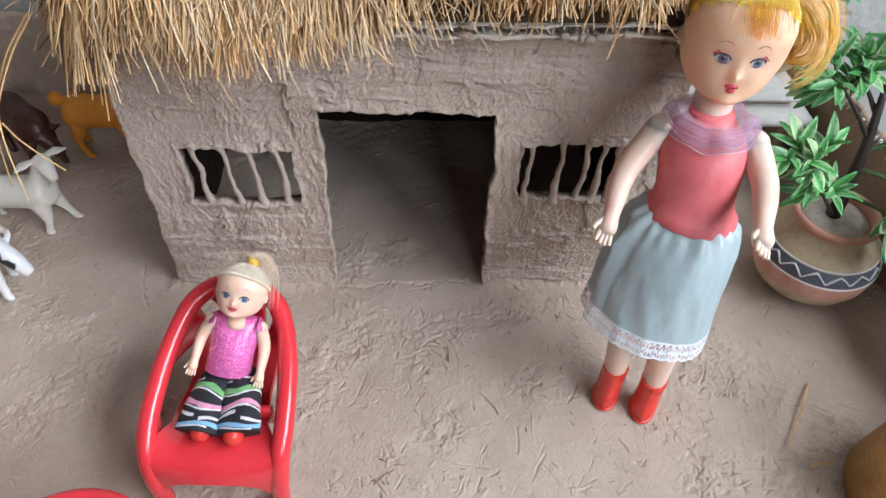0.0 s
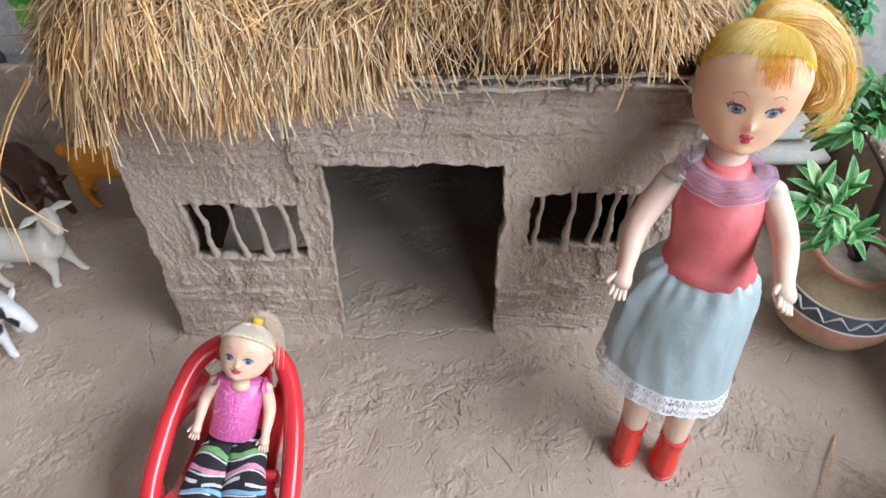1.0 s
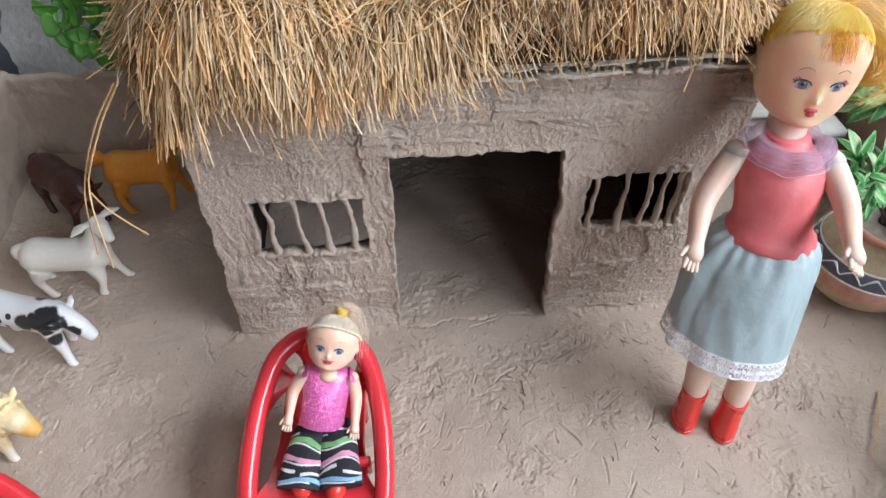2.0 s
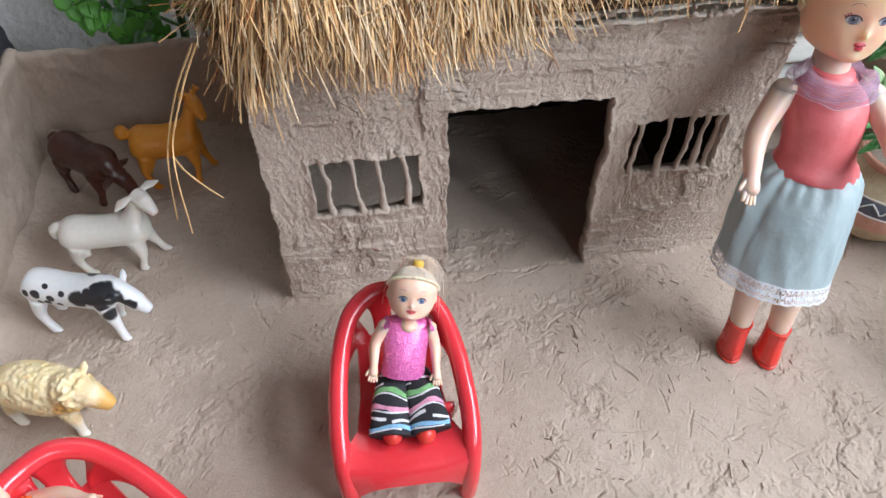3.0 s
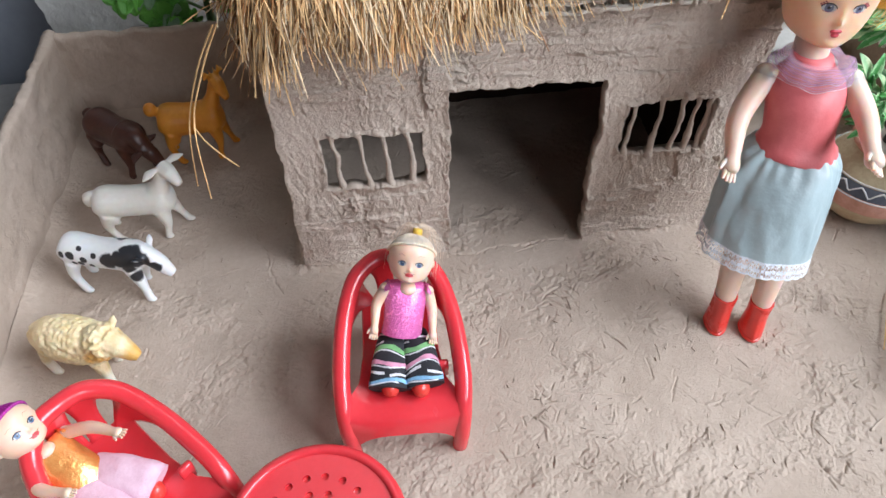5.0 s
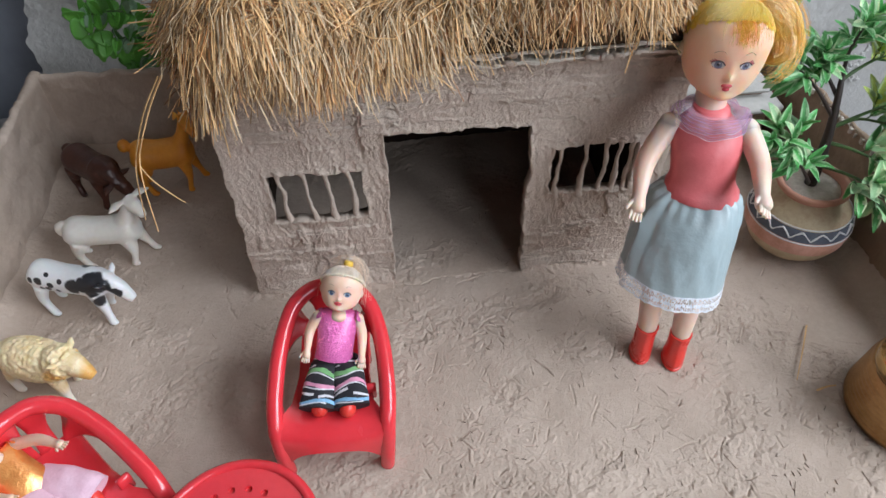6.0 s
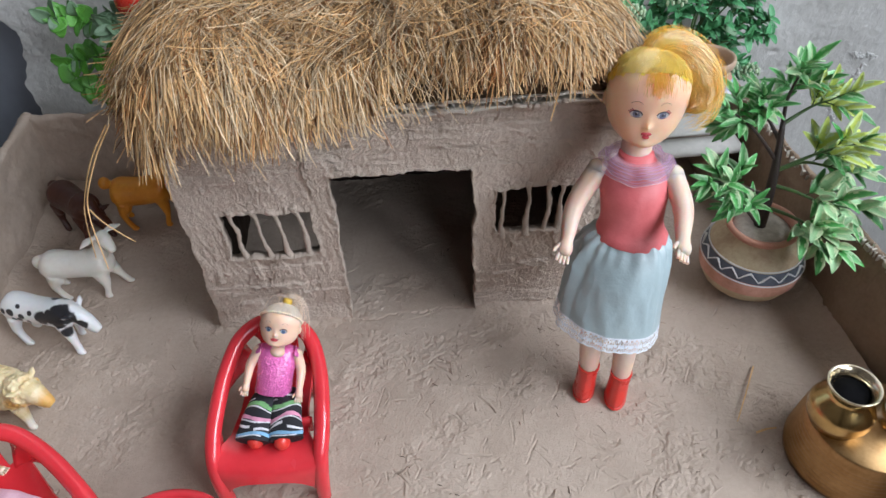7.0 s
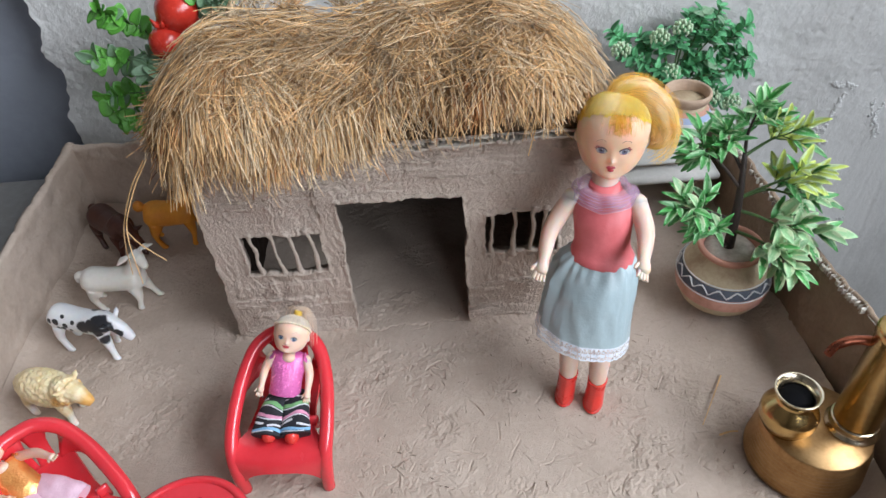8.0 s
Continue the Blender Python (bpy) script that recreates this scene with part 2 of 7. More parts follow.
def mortar_wall(name, x0, x1, z0, z1, y, depth, label):
    """An uneven, pitted cement wall with a ragged end on its left."""
    us = np.concatenate((np.linspace(x0, 0.70, 420, endpoint=False), np.linspace(0.70, x1, 12)))
    vs = np.concatenate((np.linspace(z0, -0.03, 12, endpoint=False), np.linspace(-0.03, 0.36, 170, endpoint=False), np.linspace(0.36, z1, 60)))
    nx, nz = len(us), len(vs)
    x, z = us[None, :], vs[:, None]
    dy = 0.0028 * field(x, z, 0.09, 2, 51) + 0.0006 * field(x, z, 0.012, 2, 52) + 0.0003 * field(x, z, 0.005, 2, 55)
    dy = dy + 0.008 * np.clip(field(x, z, 0.010, 2, 53) - 0.52, 0, 1) * np.clip(field(x, z, 0.10, 2, 54) * 2 + 0.5, 0, 1)
    ragged = us[None, :] + (0.010 * field(x * 0 + 5, z, 0.035, 3, 56)) * np.clip((x0 + 0.02 - x) / 0.02, 0, 1)
    front = [Vector((ragged[j, i], y + dy[j, i], vs[j])) for j in range(nz) for i in range(nx)]
    s = Shape()
    s.add(front, [(j * nx + i, j * nx + i + 1, (j + 1) * nx + i + 1, (j + 1) * nx + i) for j in range(nz - 1) for i in range(nx - 1)])
    edge = [front[j * nx] for j in range(nz)]
    s.add(edge + [p + Vector((0.004, depth, 0)) for p in edge], [(j, j + 1, nz + 1 + j, nz + j) for j in range(nz - 1)])
    s.add([(x0, y + depth, z0), (x1, y + depth, z0), (x1, y + depth, z1), (x0, y + depth, z1)], [(0, 3, 2, 1)])
    return single(name, s, CONCRETE, label, "wall", kind="structure")


mortar_wall("wall_north", -0.372, X_RIGHT, Z_FLOOR, Z_CEIL, Y_BACK, 0.09, "rough grey cement mortar wall with a ragged edge")
single("wall_recess", box_shape((X_LEFT, Y_BACK + 0.095, Z_FLOOR), (-0.36, Y_BACK + 0.2, Z_CEIL)), ROOM_DARK, "plain dark unseen wall behind the metal door", "wall", kind="structure")
leaf = thing("door_1", pose(-0.66, Y_BACK + 0.07, Z_FLOOR + 0.02), "closed grey-blue painted metal door beside the mortar wall", "door", kind="structure")
part("door_panel", box_shape((-0.285, -0.018, 0), (0.296, 0.018, 2.05), 0.003), DOOR_PAINT, leaf)
part("door_rail", box_shape((-0.27, -0.026, 0.9), (0.28, -0.0185, 0.98), 0.003), DOOR_PAINT, leaf)
# unseen walls and ceiling, added to close the room and hold bounce light down
single("wall_west", box_shape((X_LEFT - 0.1, Y_FRONT, Z_FLOOR), (X_LEFT, Y_BACK + 0.2, Z_CEIL)), ROOM_DARK, "unseen side wall kept dark to limit bounce light", "wall", kind="structure")


def wall_with_opening(name, axis, at, span, hole, label):
    """A wall of four blocks round one opening. hole: low and high along the wall, low and high z."""
    a0, a1 = span
    h0, h1, z0, z1 = hole
    s = Shape()
    for lo, hi, zl, zh in ((a0, h0, Z_FLOOR, Z_CEIL), (h1, a1, Z_FLOOR, Z_CEIL), (h0, h1, Z_FLOOR, z0), (h0, h1, z1, Z_CEIL)):
        if axis == "x":
            s.box((at, lo, zl), (at + 0.1, hi, zh), 0.002)
        else:
            s.box((lo, at - 0.1, zl), (hi, at, zh), 0.002)
    return single(name, s, ROOM_DARK, label, "wall", kind="structure")


wall_with_opening("wall_east", "x", X_RIGHT, (Y_FRONT, Y_BACK + 0.2), (-1.65, 0.05, 0.70, 1.80), "unseen wall with a long open window, kept dark")
# unseen wall; its opening only frames the added fill lamp
wall_with_opening("wall_south", "y", Y_FRONT, (X_LEFT - 0.1, X_RIGHT + 0.1), (0.37, 1.07, 0.85, 1.85), "unseen dark wall with an opening for the added fill light")
single("ceiling", box_shape((X_LEFT - 0.1, Y_FRONT - 0.1, Z_CEIL), (X_RIGHT + 0.1, Y_BACK + 0.2, Z_CEIL + 0.08)), ROOM_DARK, "unseen ceiling kept dark to limit bounce light", "ceiling", kind="structure")
single("floor", box_shape((X_LEFT - 0.1, Y_FRONT - 0.1, Z_FLOOR - 0.08), (X_RIGHT + 0.1, Y_BACK + 0.2, Z_FLOOR)), FLOOR, "grey cement floor", "floor", kind="structure")
single("platform", box_shape((X_LEFT, -0.62, Z_FLOOR), (0.335, Y_BACK - 0.002, -0.012), 0.006), FLOOR, "raised cement platform under the model courtyard", "platform", kind="structure")

# lime splashes on the mortar wall
for k, pts in enumerate((((0.531, 0.016), (0.527, 0.002), (0.525, -0.010), (0.521, -0.028), (0.519, -0.046)), ((0.507, -0.020), (0.511, -0.034), (0.517, -0.050), (0.528, -0.055)),
                         ((0.571, 0.000), (0.576, -0.018), (0.584, -0.034), (0.590, -0.052)), ((0.586, -0.006), (0.580, -0.022), (0.590, -0.040)), ((0.512, 0.030), (0.522, 0.024), (0.534, 0.026), (0.541, 0.021)),
                         ((0.570, -0.185), (0.582, -0.190), (0.596, -0.186)))):
    s = Shape()
    rnd = random.Random(60 + k)
    line = curve_points([(x, 0, z) for x, z in pts], 10)
    for p in line:
        for q in range(3):
            if rnd.random() < 0.6:
                x, z = p.x + rnd.gauss(0, 0.0016), p.z + rnd.gauss(0, 0.0016)
                s.ball((x, Y_BACK - 0.0006 + float(0.0028 * field(np.array([x]), np.array([z]), 0.09, 2, 51)[0] + 0.0006 * field(np.array([x]), np.array([z]), 0.012, 2, 52)[0]), z), (rnd.uniform(0.0004, 0.0016), 0.0016, rnd.uniform(0.0005, 0.0024)), 0, Matrix.Rotation(rnd.gauss(0.2, 0.5), 3, "Y"), 7, 5)
    single("lime_splash", s, LIME, "thin white lime splash dried on the mortar wall", "splash", group="lime splashes", kind="structure")

# ---------------------------------------------------------------- the model courtyard
LEFT, RIGHT, BACK, NEAR = -0.34, 0.316, 0.2, -0.60


GROUND_X = np.linspace(LEFT, RIGHT, 1120)
GROUND_Y = np.concatenate((np.linspace(NEAR, -0.23, 90, endpoint=False), np.linspace(-0.23, BACK, 735)))


def ground_relief():
    """Hand-smoothed clay with trowel smears, straw prints, crumbs and cracks, filleted up into the low walls and the hut."""
    rnd = random.Random(71)
    us, vs = GROUND_X, GROUND_Y
    x, y = us[None, :], vs[:, None]
    z = 0.0020 * field(x, y, 0.09, 2, 1) + 0.0006 * field(x, y, 0.026, 2, 2)
    rough = np.clip(field(x, y, 0.06, 3, 3) * 2.0 + 0.35 + 0.15 * np.clip(-y / 0.15, 0, 1), 0.06, 1)
    smear = 2.2 * field(x * 0.8 + y * 0.45, y * 1.5 - x * 0.7, 0.034, 3, 4)
    step = smear - np.floor(smear)
    z = z + rough * (0.00030 * (np.floor(smear) + np.clip((step - 0.86) / 0.14, 0, 1)) + 0.00022 * field(x, y, 0.0040, 2, 5) + 0.00016 * field(x, y, 0.0016, 2, 7))
    z = z + 0.00030 * rough * field(x * 0.25 + y * 0.12, y * 1.1 - x * 0.5, 0.0052, 2, 6)
    for size, seed, turn in ((0.013, 41, 0.6), (0.008, 42, -0.5), (0.016, 43, 1.4)):  # torn flakes left by the trowel
        c, q = math.cos(turn), math.sin(turn)
        torn = field((x * c + y * q) * 0.55, (y * c - x * q) * 1.3, size, 4, seed)
        z = z + rough * 0.00042 * np.clip((torn - 0.26) / 0.05, 0, 1) - rough * 0.00036 * np.clip((-torn - 0.42) / 0.05, 0, 1)
    for k in range(5000):  # prints of chopped straw
        px, py = (rnd.uniform(-0.06, 0.30), rnd.uniform(-0.25, 0.0)) if k % 2 else (rnd.uniform(LEFT + 0.01, RIGHT - 0.01), rnd.uniform(-0.30, BACK - 0.01))
        keen = 0.17 + 1.4 * noise.fractal((px / 0.032, py / 0.032, 3), 1.0, 2.0, 3) + (0.12 if px > 0 and py < -0.06 else 0.0)
        if rnd.random() > keen:
            continue
        drift = 0.7 + 2.6 * noise.fractal((px / 0.06, py / 0.06, 9), 1.0, 2.0, 1) + rnd.gauss(0, 1.0)
        length = rnd.uniform(0.0025, 0.0075) if rnd.random() < 0.88 else rnd.uniform(0.010, 0.022)
        wide = rnd.uniform(0.00026, 0.00050)
        groove(z, us, vs, (px, py), drift, length, wide, rnd.choice((1, 1, 1, 1, -0.7)) * rnd.uniform(0.0003, 0.0013), rnd.uniform(0.1, 0.7), rnd.uniform(-0.3, 0.3))
    for k in range(170):
        px, py = rnd.uniform(-0.30, 0.28), rnd.choice((rnd.uniform(-0.22, 0.15), rnd.gauss(-0.012, 0.012)))
        lump(z, us, vs, (px, py), rnd.uniform(0.0007, 0.0018), rnd.uniform(0.0003, 0.0009))
    # the crack along the door sill, the ridge beside it and a split west of the hut
    for line, wide, deep in ((((-0.046, -0.004), (-0.030, -0.006), (-0.012, -0.002), (0.008, -0.004), (0.024, -0.001), (0.047, -0.004)), 0.0008, 0.0016),
                             (((-0.188, 0.038), (-0.180, 0.018), (-0.176, -0.004), (-0.168, -0.022)), 0.0007, 0.0012),
                             (((0.052, -0.030), (0.062, -0.018), (0.080, -0.012)), 0.0007, 0.0009)):
        pts = curve_points([(px, py, 0) for px, py in line], 5)
        for p, q in zip(pts, pts[1:]):
            p = p + Vector((rnd.gauss(0, 0.0009), rnd.gauss(0, 0.0009), 0))
            groove(z, us, vs, ((p.x + q.x) / 2, (p.y + q.y) / 2), math.atan2(q.y - p.y, q.x - p.x) + rnd.gauss(0, 0.25), (q - p).length * rnd.uniform(0.4, 1.2), wide * rnd.uniform(0.6, 1.1), deep * rnd.uniform(0.2, 1.0), 0.12)
    for gap in (x - LEFT, RIGHT - x, BACK - y):
        z = z + 0.010 * np.clip((0.03 - gap) / 0.03, 0, 1) ** 2.5
    beside = np.maximum(np.maximum(-0.152 - x, x - 0.147), -y)
    foot = np.clip(1 - np.abs(beside) / (0.0085 + 0.004 * field(x, y, 0.012, 2, 8)), 0, 1) * (y < 0.19) * ((np.abs(x) > 0.050) | (y > 0.01))
    return z + foot ** 1.6 * (0.0042 + 0.0022 * field(x, y, 0.006, 2, 9))


GROUND = ground_relief()


def ground_height(x, y):
    i, j = np.searchsorted(GROUND_X, x), np.searchsorted(GROUND_Y, y)
    return float(GROUND[min(j, len(GROUND_Y) - 1), min(i, len(GROUND_X) - 1)])


def clay_ground():
    nx, ny = len(GROUND_X), len(GROUND_Y)
    top = np.stack((np.broadcast_to(GROUND_X[None, :], GROUND.shape), np.broadcast_to(GROUND_Y[:, None], GROUND.shape), GROUND), axis=-1).reshape(-1, 3)
    cell = (np.arange(ny - 1)[:, None] * nx + np.arange(nx - 1)[None, :]).reshape(-1)
    faces = np.stack((cell, cell + 1, cell + nx + 1, cell + nx), axis=-1)
    rim = np.concatenate((np.arange(ny - 1, 0, -1) * nx, np.arange(nx - 1), np.arange(ny - 1) * nx + nx - 1, (ny - 1) * nx + np.arange(nx - 1, 0, -1)))
    low = top[rim].copy()
    low[:, 2] = -0.012
    n, k = len(top), np.arange(len(rim))
    after = (k + 1) % len(rim)
    skirt = np.stack((rim, n + k, n + after, rim[after]), axis=-1)
    data = bpy.data.meshes.new("ground")
    data.from_pydata(np.concatenate((top, low)), [], np.concatenate((faces, skirt)).tolist() + [(n + k).tolist()])
    data.materials.append(CLAY)
    data.polygons.foreach_set("use_smooth", [True] * len(data.polygons))
    data.update()
    return tagged(new("ground", data), "greyish brown hand-smoothed clay courtyard ground with straw marks", "ground", kind="structure")


clay_ground()


def low_wall(name, points, tops, thick, material, label, lean=0.0):
    """A low clay wall along a line of plan points, with uneven top and faces."""
    line = curve_points([(x, y, 0) for x, y in points], 90)
    n = len(line)
    rows = 40
    s = Shape()
    rings = []
    for i, p in enumerate(line):
        u = i / (n - 1) * (len(tops) - 1)
        k = min(int(u), len(tops) - 2)
        top = mix(tops[k], tops[k + 1], u - k) + 0.0025 * fine(p.x, p.y, 2, 0.02) + 0.0010 * fine(p.x, p.y, 7, 0.006, 2)
        d = (line[min(i + 1, n - 1)] - line[max(i - 1, 0)]).normalized()
        out = Vector((d.y, -d.x, 0))
        ring = []
        for j in range(rows + 1):
            z = mix(-0.011, top, j / rows)
            bulge = 0.0018 * fine(p.x * 1.1, p.y, z, 0.030, 2) + 0.0007 * fine(p.x, p.y, z * 1.6, 0.0075, 3)
            smear = 3.0 * fine(p.x * 0.5, p.y * 0.5, z * 1.5 + p.x * 0.4, 0.030, 2)
            bulge += 0.0004 * math.floor(smear)
            ring.append(p + out * (bulge - lean * z) + Vector((0, 0, z)))
        ring.append(p - out * (thick * 0.5 + lean * top) + Vector((0, 0, top + 0.002)))
        for j in range(rows, -1, -1):
            z = mix(-0.011, top, j / rows)
            ring.append(p - out * (thick + lean * z + 0.0015 * fine(p.x, p.y, z + 3, 0.03)) + Vector((0, 0, z)))
        rings.append(ring)
    s.loft(rings)
    return single(name, s, material, label, "low wall", kind="structure")


low_wall("courtyard_wall_west", [(LEFT, NEAR), (LEFT, -0.35), (LEFT + 0.001, -0.1), (LEFT + 0.002, 0.1), (LEFT + 0.004, BACK + 0.012)], [0.075, 0.075, 0.076, 0.078, 0.082], 0.008, CLAY, "low pale clay courtyard wall with a rounded corner", lean=0.03)
low_wall("courtyard_wall_north", [(LEFT - 0.004, BACK + 0.003), (-0.25, BACK - 0.001), (-0.1, BACK), (0.1, BACK), (0.28, BACK)], [0.079, 0.08, 0.08, 0.08, 0.079], 0.008, CLAY, "low clay courtyard wall behind the hut", lean=0.03)
EAST_WALL = low_wall("courtyard_wall_east", [(RIGHT - 0.006, BACK), (RIGHT - 0.005, 0.08), (RIGHT - 0.003, 0.0), (RIGHT, -0.06), (RIGHT + 0.006, -0.11), (RIGHT + 0.01, -0.25), (RIGHT + 0.01, NEAR)], [0.078, 0.08, 0.08, 0.08, 0.08, 0.078, 0.075], 0.005, CLAY_EDGE, "low brown clay wall with a raw cardboard top edge", lean=0.03)



def torn_card():
    """The raw fluted edge of the cardboard inside the east wall."""
    rnd = random.Random(17)
    s = Shape()
    line = curve_points([(RIGHT - 0.0075, 0.19, 0), (RIGHT - 0.0065, 0.08, 0), (RIGHT - 0.0045, 0.0, 0), (RIGHT - 0.0015, -0.06, 0), (RIGHT + 0.0045, -0.11, 0), (RIGHT + 0.0085, -0.25, 0), (RIGHT + 0.0085, -0.42, 0)], 40)
    for k, p in enumerate(line):
        z = 0.0795 + 0.002 * fine(p.x, p.y, 2, 0.02)
        way = Vector((rnd.uniform(-1, 1), rnd.uniform(-0.6, 0.6), rnd.uniform(0.2, 1))).normalized()
        if rnd.random() < 0.35:
            s.box((p.x + rnd.uniform(0.0008, 0.003), p.y - 0.0012 * rnd.random(), z - 0.004), (p.x + rnd.uniform(0.004, 0.0065), p.y + 0.0016 * rnd.random(), z + rnd.uniform(0.0002, 0.0014)), 0.0003)
        if rnd.random() < 0.6:
            straw(s, [Vector((p.x + 0.003, p.y, z)), Vector((p.x + 0.003, p.y, z)) + way * 0.002, Vector((p.x + 0.003, p.y, z)) + way * rnd.uniform(0.002, 0.0055)], 0.0004, 0)
    return part("card_edge", s, CARD, EAST_WALL, "torn pale cardboard edge", smooth=False)


# ---------------------------------------------------------------- the clay hut
HUT_L, HUT_R, HUT_D, HUT_H = -0.152, 0.147, 0.185, 0.188
DOOR = (-0.048, 0.049, -0.01, 0.137)
WIN_L = (-0.127, -0.064, 0.071, 0.111)
WIN_R = (0.0645, 0.124, 0.0745, 0.1155)
hut = thing("hut", pose(0, 0, 0), "toy clay hut with barred windows and a straw roof", "hut")


def grid_lines(lo, hi, cuts, step):
    stops = sorted({lo, hi, *[c for c in cuts if lo < c < hi]})
    out = []
    for a, b in zip(stops, stops[1:]):
        n = max(1, round((b - a) / step))
        out += [mix(a, b, k / n) for k in range(n)]
    return out + [hi]


def plaster_relief(us, vs, seed, holes):
    """Hand-laid clay: overlapping trowel strokes with torn lips, drag marks, grit and lumps round the openings."""
    rnd = random.Random(40 + seed)
    x, z = us[None, :], vs[:, None]
    r = 0.0011 * field(x, z, 0.045, 2, 11 + seed) + 0.00035 * field(x, z, 0.009, 2, 12 + seed)
    rag_x, rag_z = 0.0040 * field(x, z, 0.014, 4, 13 + seed), 0.0011 * field(x, z, 0.010, 4, 14 + seed)
    for k in range(52):
        if k < 20:
            a, b, w, h = rnd.uniform(-0.17, 0.12), rnd.uniform(0.134, 0.187), rnd.uniform(0.025, 0.12), rnd.uniform(0.004, 0.014)
        elif k < 34:
            a, b, w, h = rnd.uniform(-0.16, 0.13), rnd.uniform(-0.004, 0.060), rnd.uniform(0.02, 0.08), rnd.uniform(0.004, 0.012)
        else:
            a, b, w, h = rnd.choice((rnd.uniform(-0.155, -0.06), rnd.uniform(0.045, 0.14))), rnd.uniform(0.01, 0.14), rnd.uniform(0.005, 0.016), rnd.uniform(0.014, 0.055)
        inside = np.minimum(np.minimum(x + rag_x - a, a + w - x - rag_x), np.minimum(z + rag_z - b, b + h - z - rag_z))
        on = np.clip(inside / 0.0004, 0, 1)
        r = r + on * rnd.choice((0.0006, 0.0010, 0.0014, -0.0009)) + 0.0010 * np.exp(-((inside - 0.0006) / 0.0005) ** 2) * np.clip(3 * field(x, z, 0.016, 2, 15 + k), 0, 1)
    level = np.clip(np.abs(z - 0.090) / 0.05 - 0.55 + field(x, z, 0.05, 2, 16 + seed), 0, 1)
    drag = level * field(x * 0.08, z * 1.6, 0.0036, 2, 17 + seed) + (1 - level) * field(x * 1.3 + z * 0.3, z * 0.30, 0.0040, 2, 18 + seed)
    r = r + 0.00050 * drag + 0.00036 * field(x, z, 0.0019, 2, 19 + seed) + 0.0012 * np.clip(field(x, z, 0.0050, 2, 20 + seed) - 0.40, 0, 1)
    for k in range(300):
        at = (rnd.uniform(us[0], us[-1]), rnd.uniform(0.0, 0.187))
        flat = at[1] > 0.135 or at[1] < 0.05
        groove(r, us, vs, at, rnd.gauss(0.0 if flat else 1.4, 0.35 if flat else 0.6), rnd.uniform(0.004, 0.022), rnd.uniform(0.0003, 0.0006), rnd.choice((1, 1, -0.8)) * rnd.uniform(0.0003, 0.0009), 0.7, rnd.uniform(-0.3, 0.3))
    for k in range(26):  # long drying cracks and trowel edges over the door and along the foot
        at = (rnd.uniform(-0.15, 0.14), rnd.choice((rnd.uniform(0.136, 0.184), rnd.uniform(0.004, 0.045))))
        groove(r, us, vs, at, rnd.gauss(0, 0.10), rnd.uniform(0.016, 0.050), rnd.uniform(0.0004, 0.0007), rnd.uniform(0.0010, 0.0020), 0.5, rnd.uniform(-0.3, 0.3))
    for k in range(70):
        lump(r, us, vs, (rnd.uniform(us[0], us[-1]), rnd.uniform(0.0, 0.187)), rnd.uniform(0.0008, 0.0028), rnd.uniform(0.0003, 0.0012))
    for a, b, c, d in holes:  # clay pinched up round each opening
        out = np.maximum(np.maximum(a - x, x - b), np.maximum(c - z, z - d))
        r = r + (0.0010 + 0.0014 * field(x, z, 0.008, 2, 23 + seed)) * np.exp(-(out / 0.0024) ** 2)
    return r


def clay_wall(name, width_from, width_to, height, holes, thick, place, label, seed, step=0.0006):
    """An upright clay wall in its own x and z with holes cut through; place turns (x, depth, z) to the hut's space."""
    xs = grid_lines(width_from, width_to, [h[0] for h in holes] + [h[1] for h in holes], step)
    zs = grid_lines(-0.002, height, [h[2] for h in holes] + [h[3] for h in holes], step)
    nx, nz = len(xs), len(zs)
    us, vs = np.array(xs), np.array(zs)
    x, z = us[None, :], vs[:, None]
    relief = plaster_relief(us, vs, seed, holes) + 0.003 * np.clip(1 - z / 0.012, 0, 1)
    wx = x + 0.0020 * field(x, z, 0.024, 2, 30 + seed) + 0.0008 * field(x, z, 0.005, 2, 31 + seed)
    wz = z + (0.0018 * field(x, z, 0.024, 2, 32 + seed) + 0.0008 * field(x, z, 0.005, 2, 33 + seed)) * (z > 0.0)
    lean = 0.0016 * field(x, z, 0.03, 2, 34 + seed)
    keep = {}
    for i in range(nx - 1):
        for j in range(nz - 1):
            cx, cz = (xs[i] + xs[i + 1]) / 2, (zs[j] + zs[j + 1]) / 2
            keep[i, j] = not any(h[0] < cx < h[1] and h[2] < cz < h[3] for h in holes)
    front, back = [], []
    for j in range(nz):
        for i in range(nx):
            front.append(place(wx[j, i], -relief[j, i], wz[j, i]))
            back.append(place(wx[j, i], thick + lean[j, i], wz[j, i]))
    s = Shape()
    n = nx * nz
    faces, inside = [], []
    for (i, j), on in keep.items():
        if not on:
            continue
        a, b, c, d = j * nx + i, j * nx + i + 1, (j + 1) * nx + i + 1, (j + 1) * nx + i
        faces.append((a, b, c, d))
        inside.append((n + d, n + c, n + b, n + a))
        for di, dj, p, q in ((-1, 0, d, a), (1, 0, b, c), (0, -1, a, b), (0, 1, c, d)):
            if not keep.get((i + di, j + dj), False):
                faces.append((p, q, n + q, n + p)[::-1])
    s.add(front + back, faces)
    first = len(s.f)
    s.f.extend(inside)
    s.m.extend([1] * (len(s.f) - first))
    # inner faces get the brown card with the interior's shade painted in
    return part(name, s, [CLAY_WALL, CARD_SHADED], hut, label)


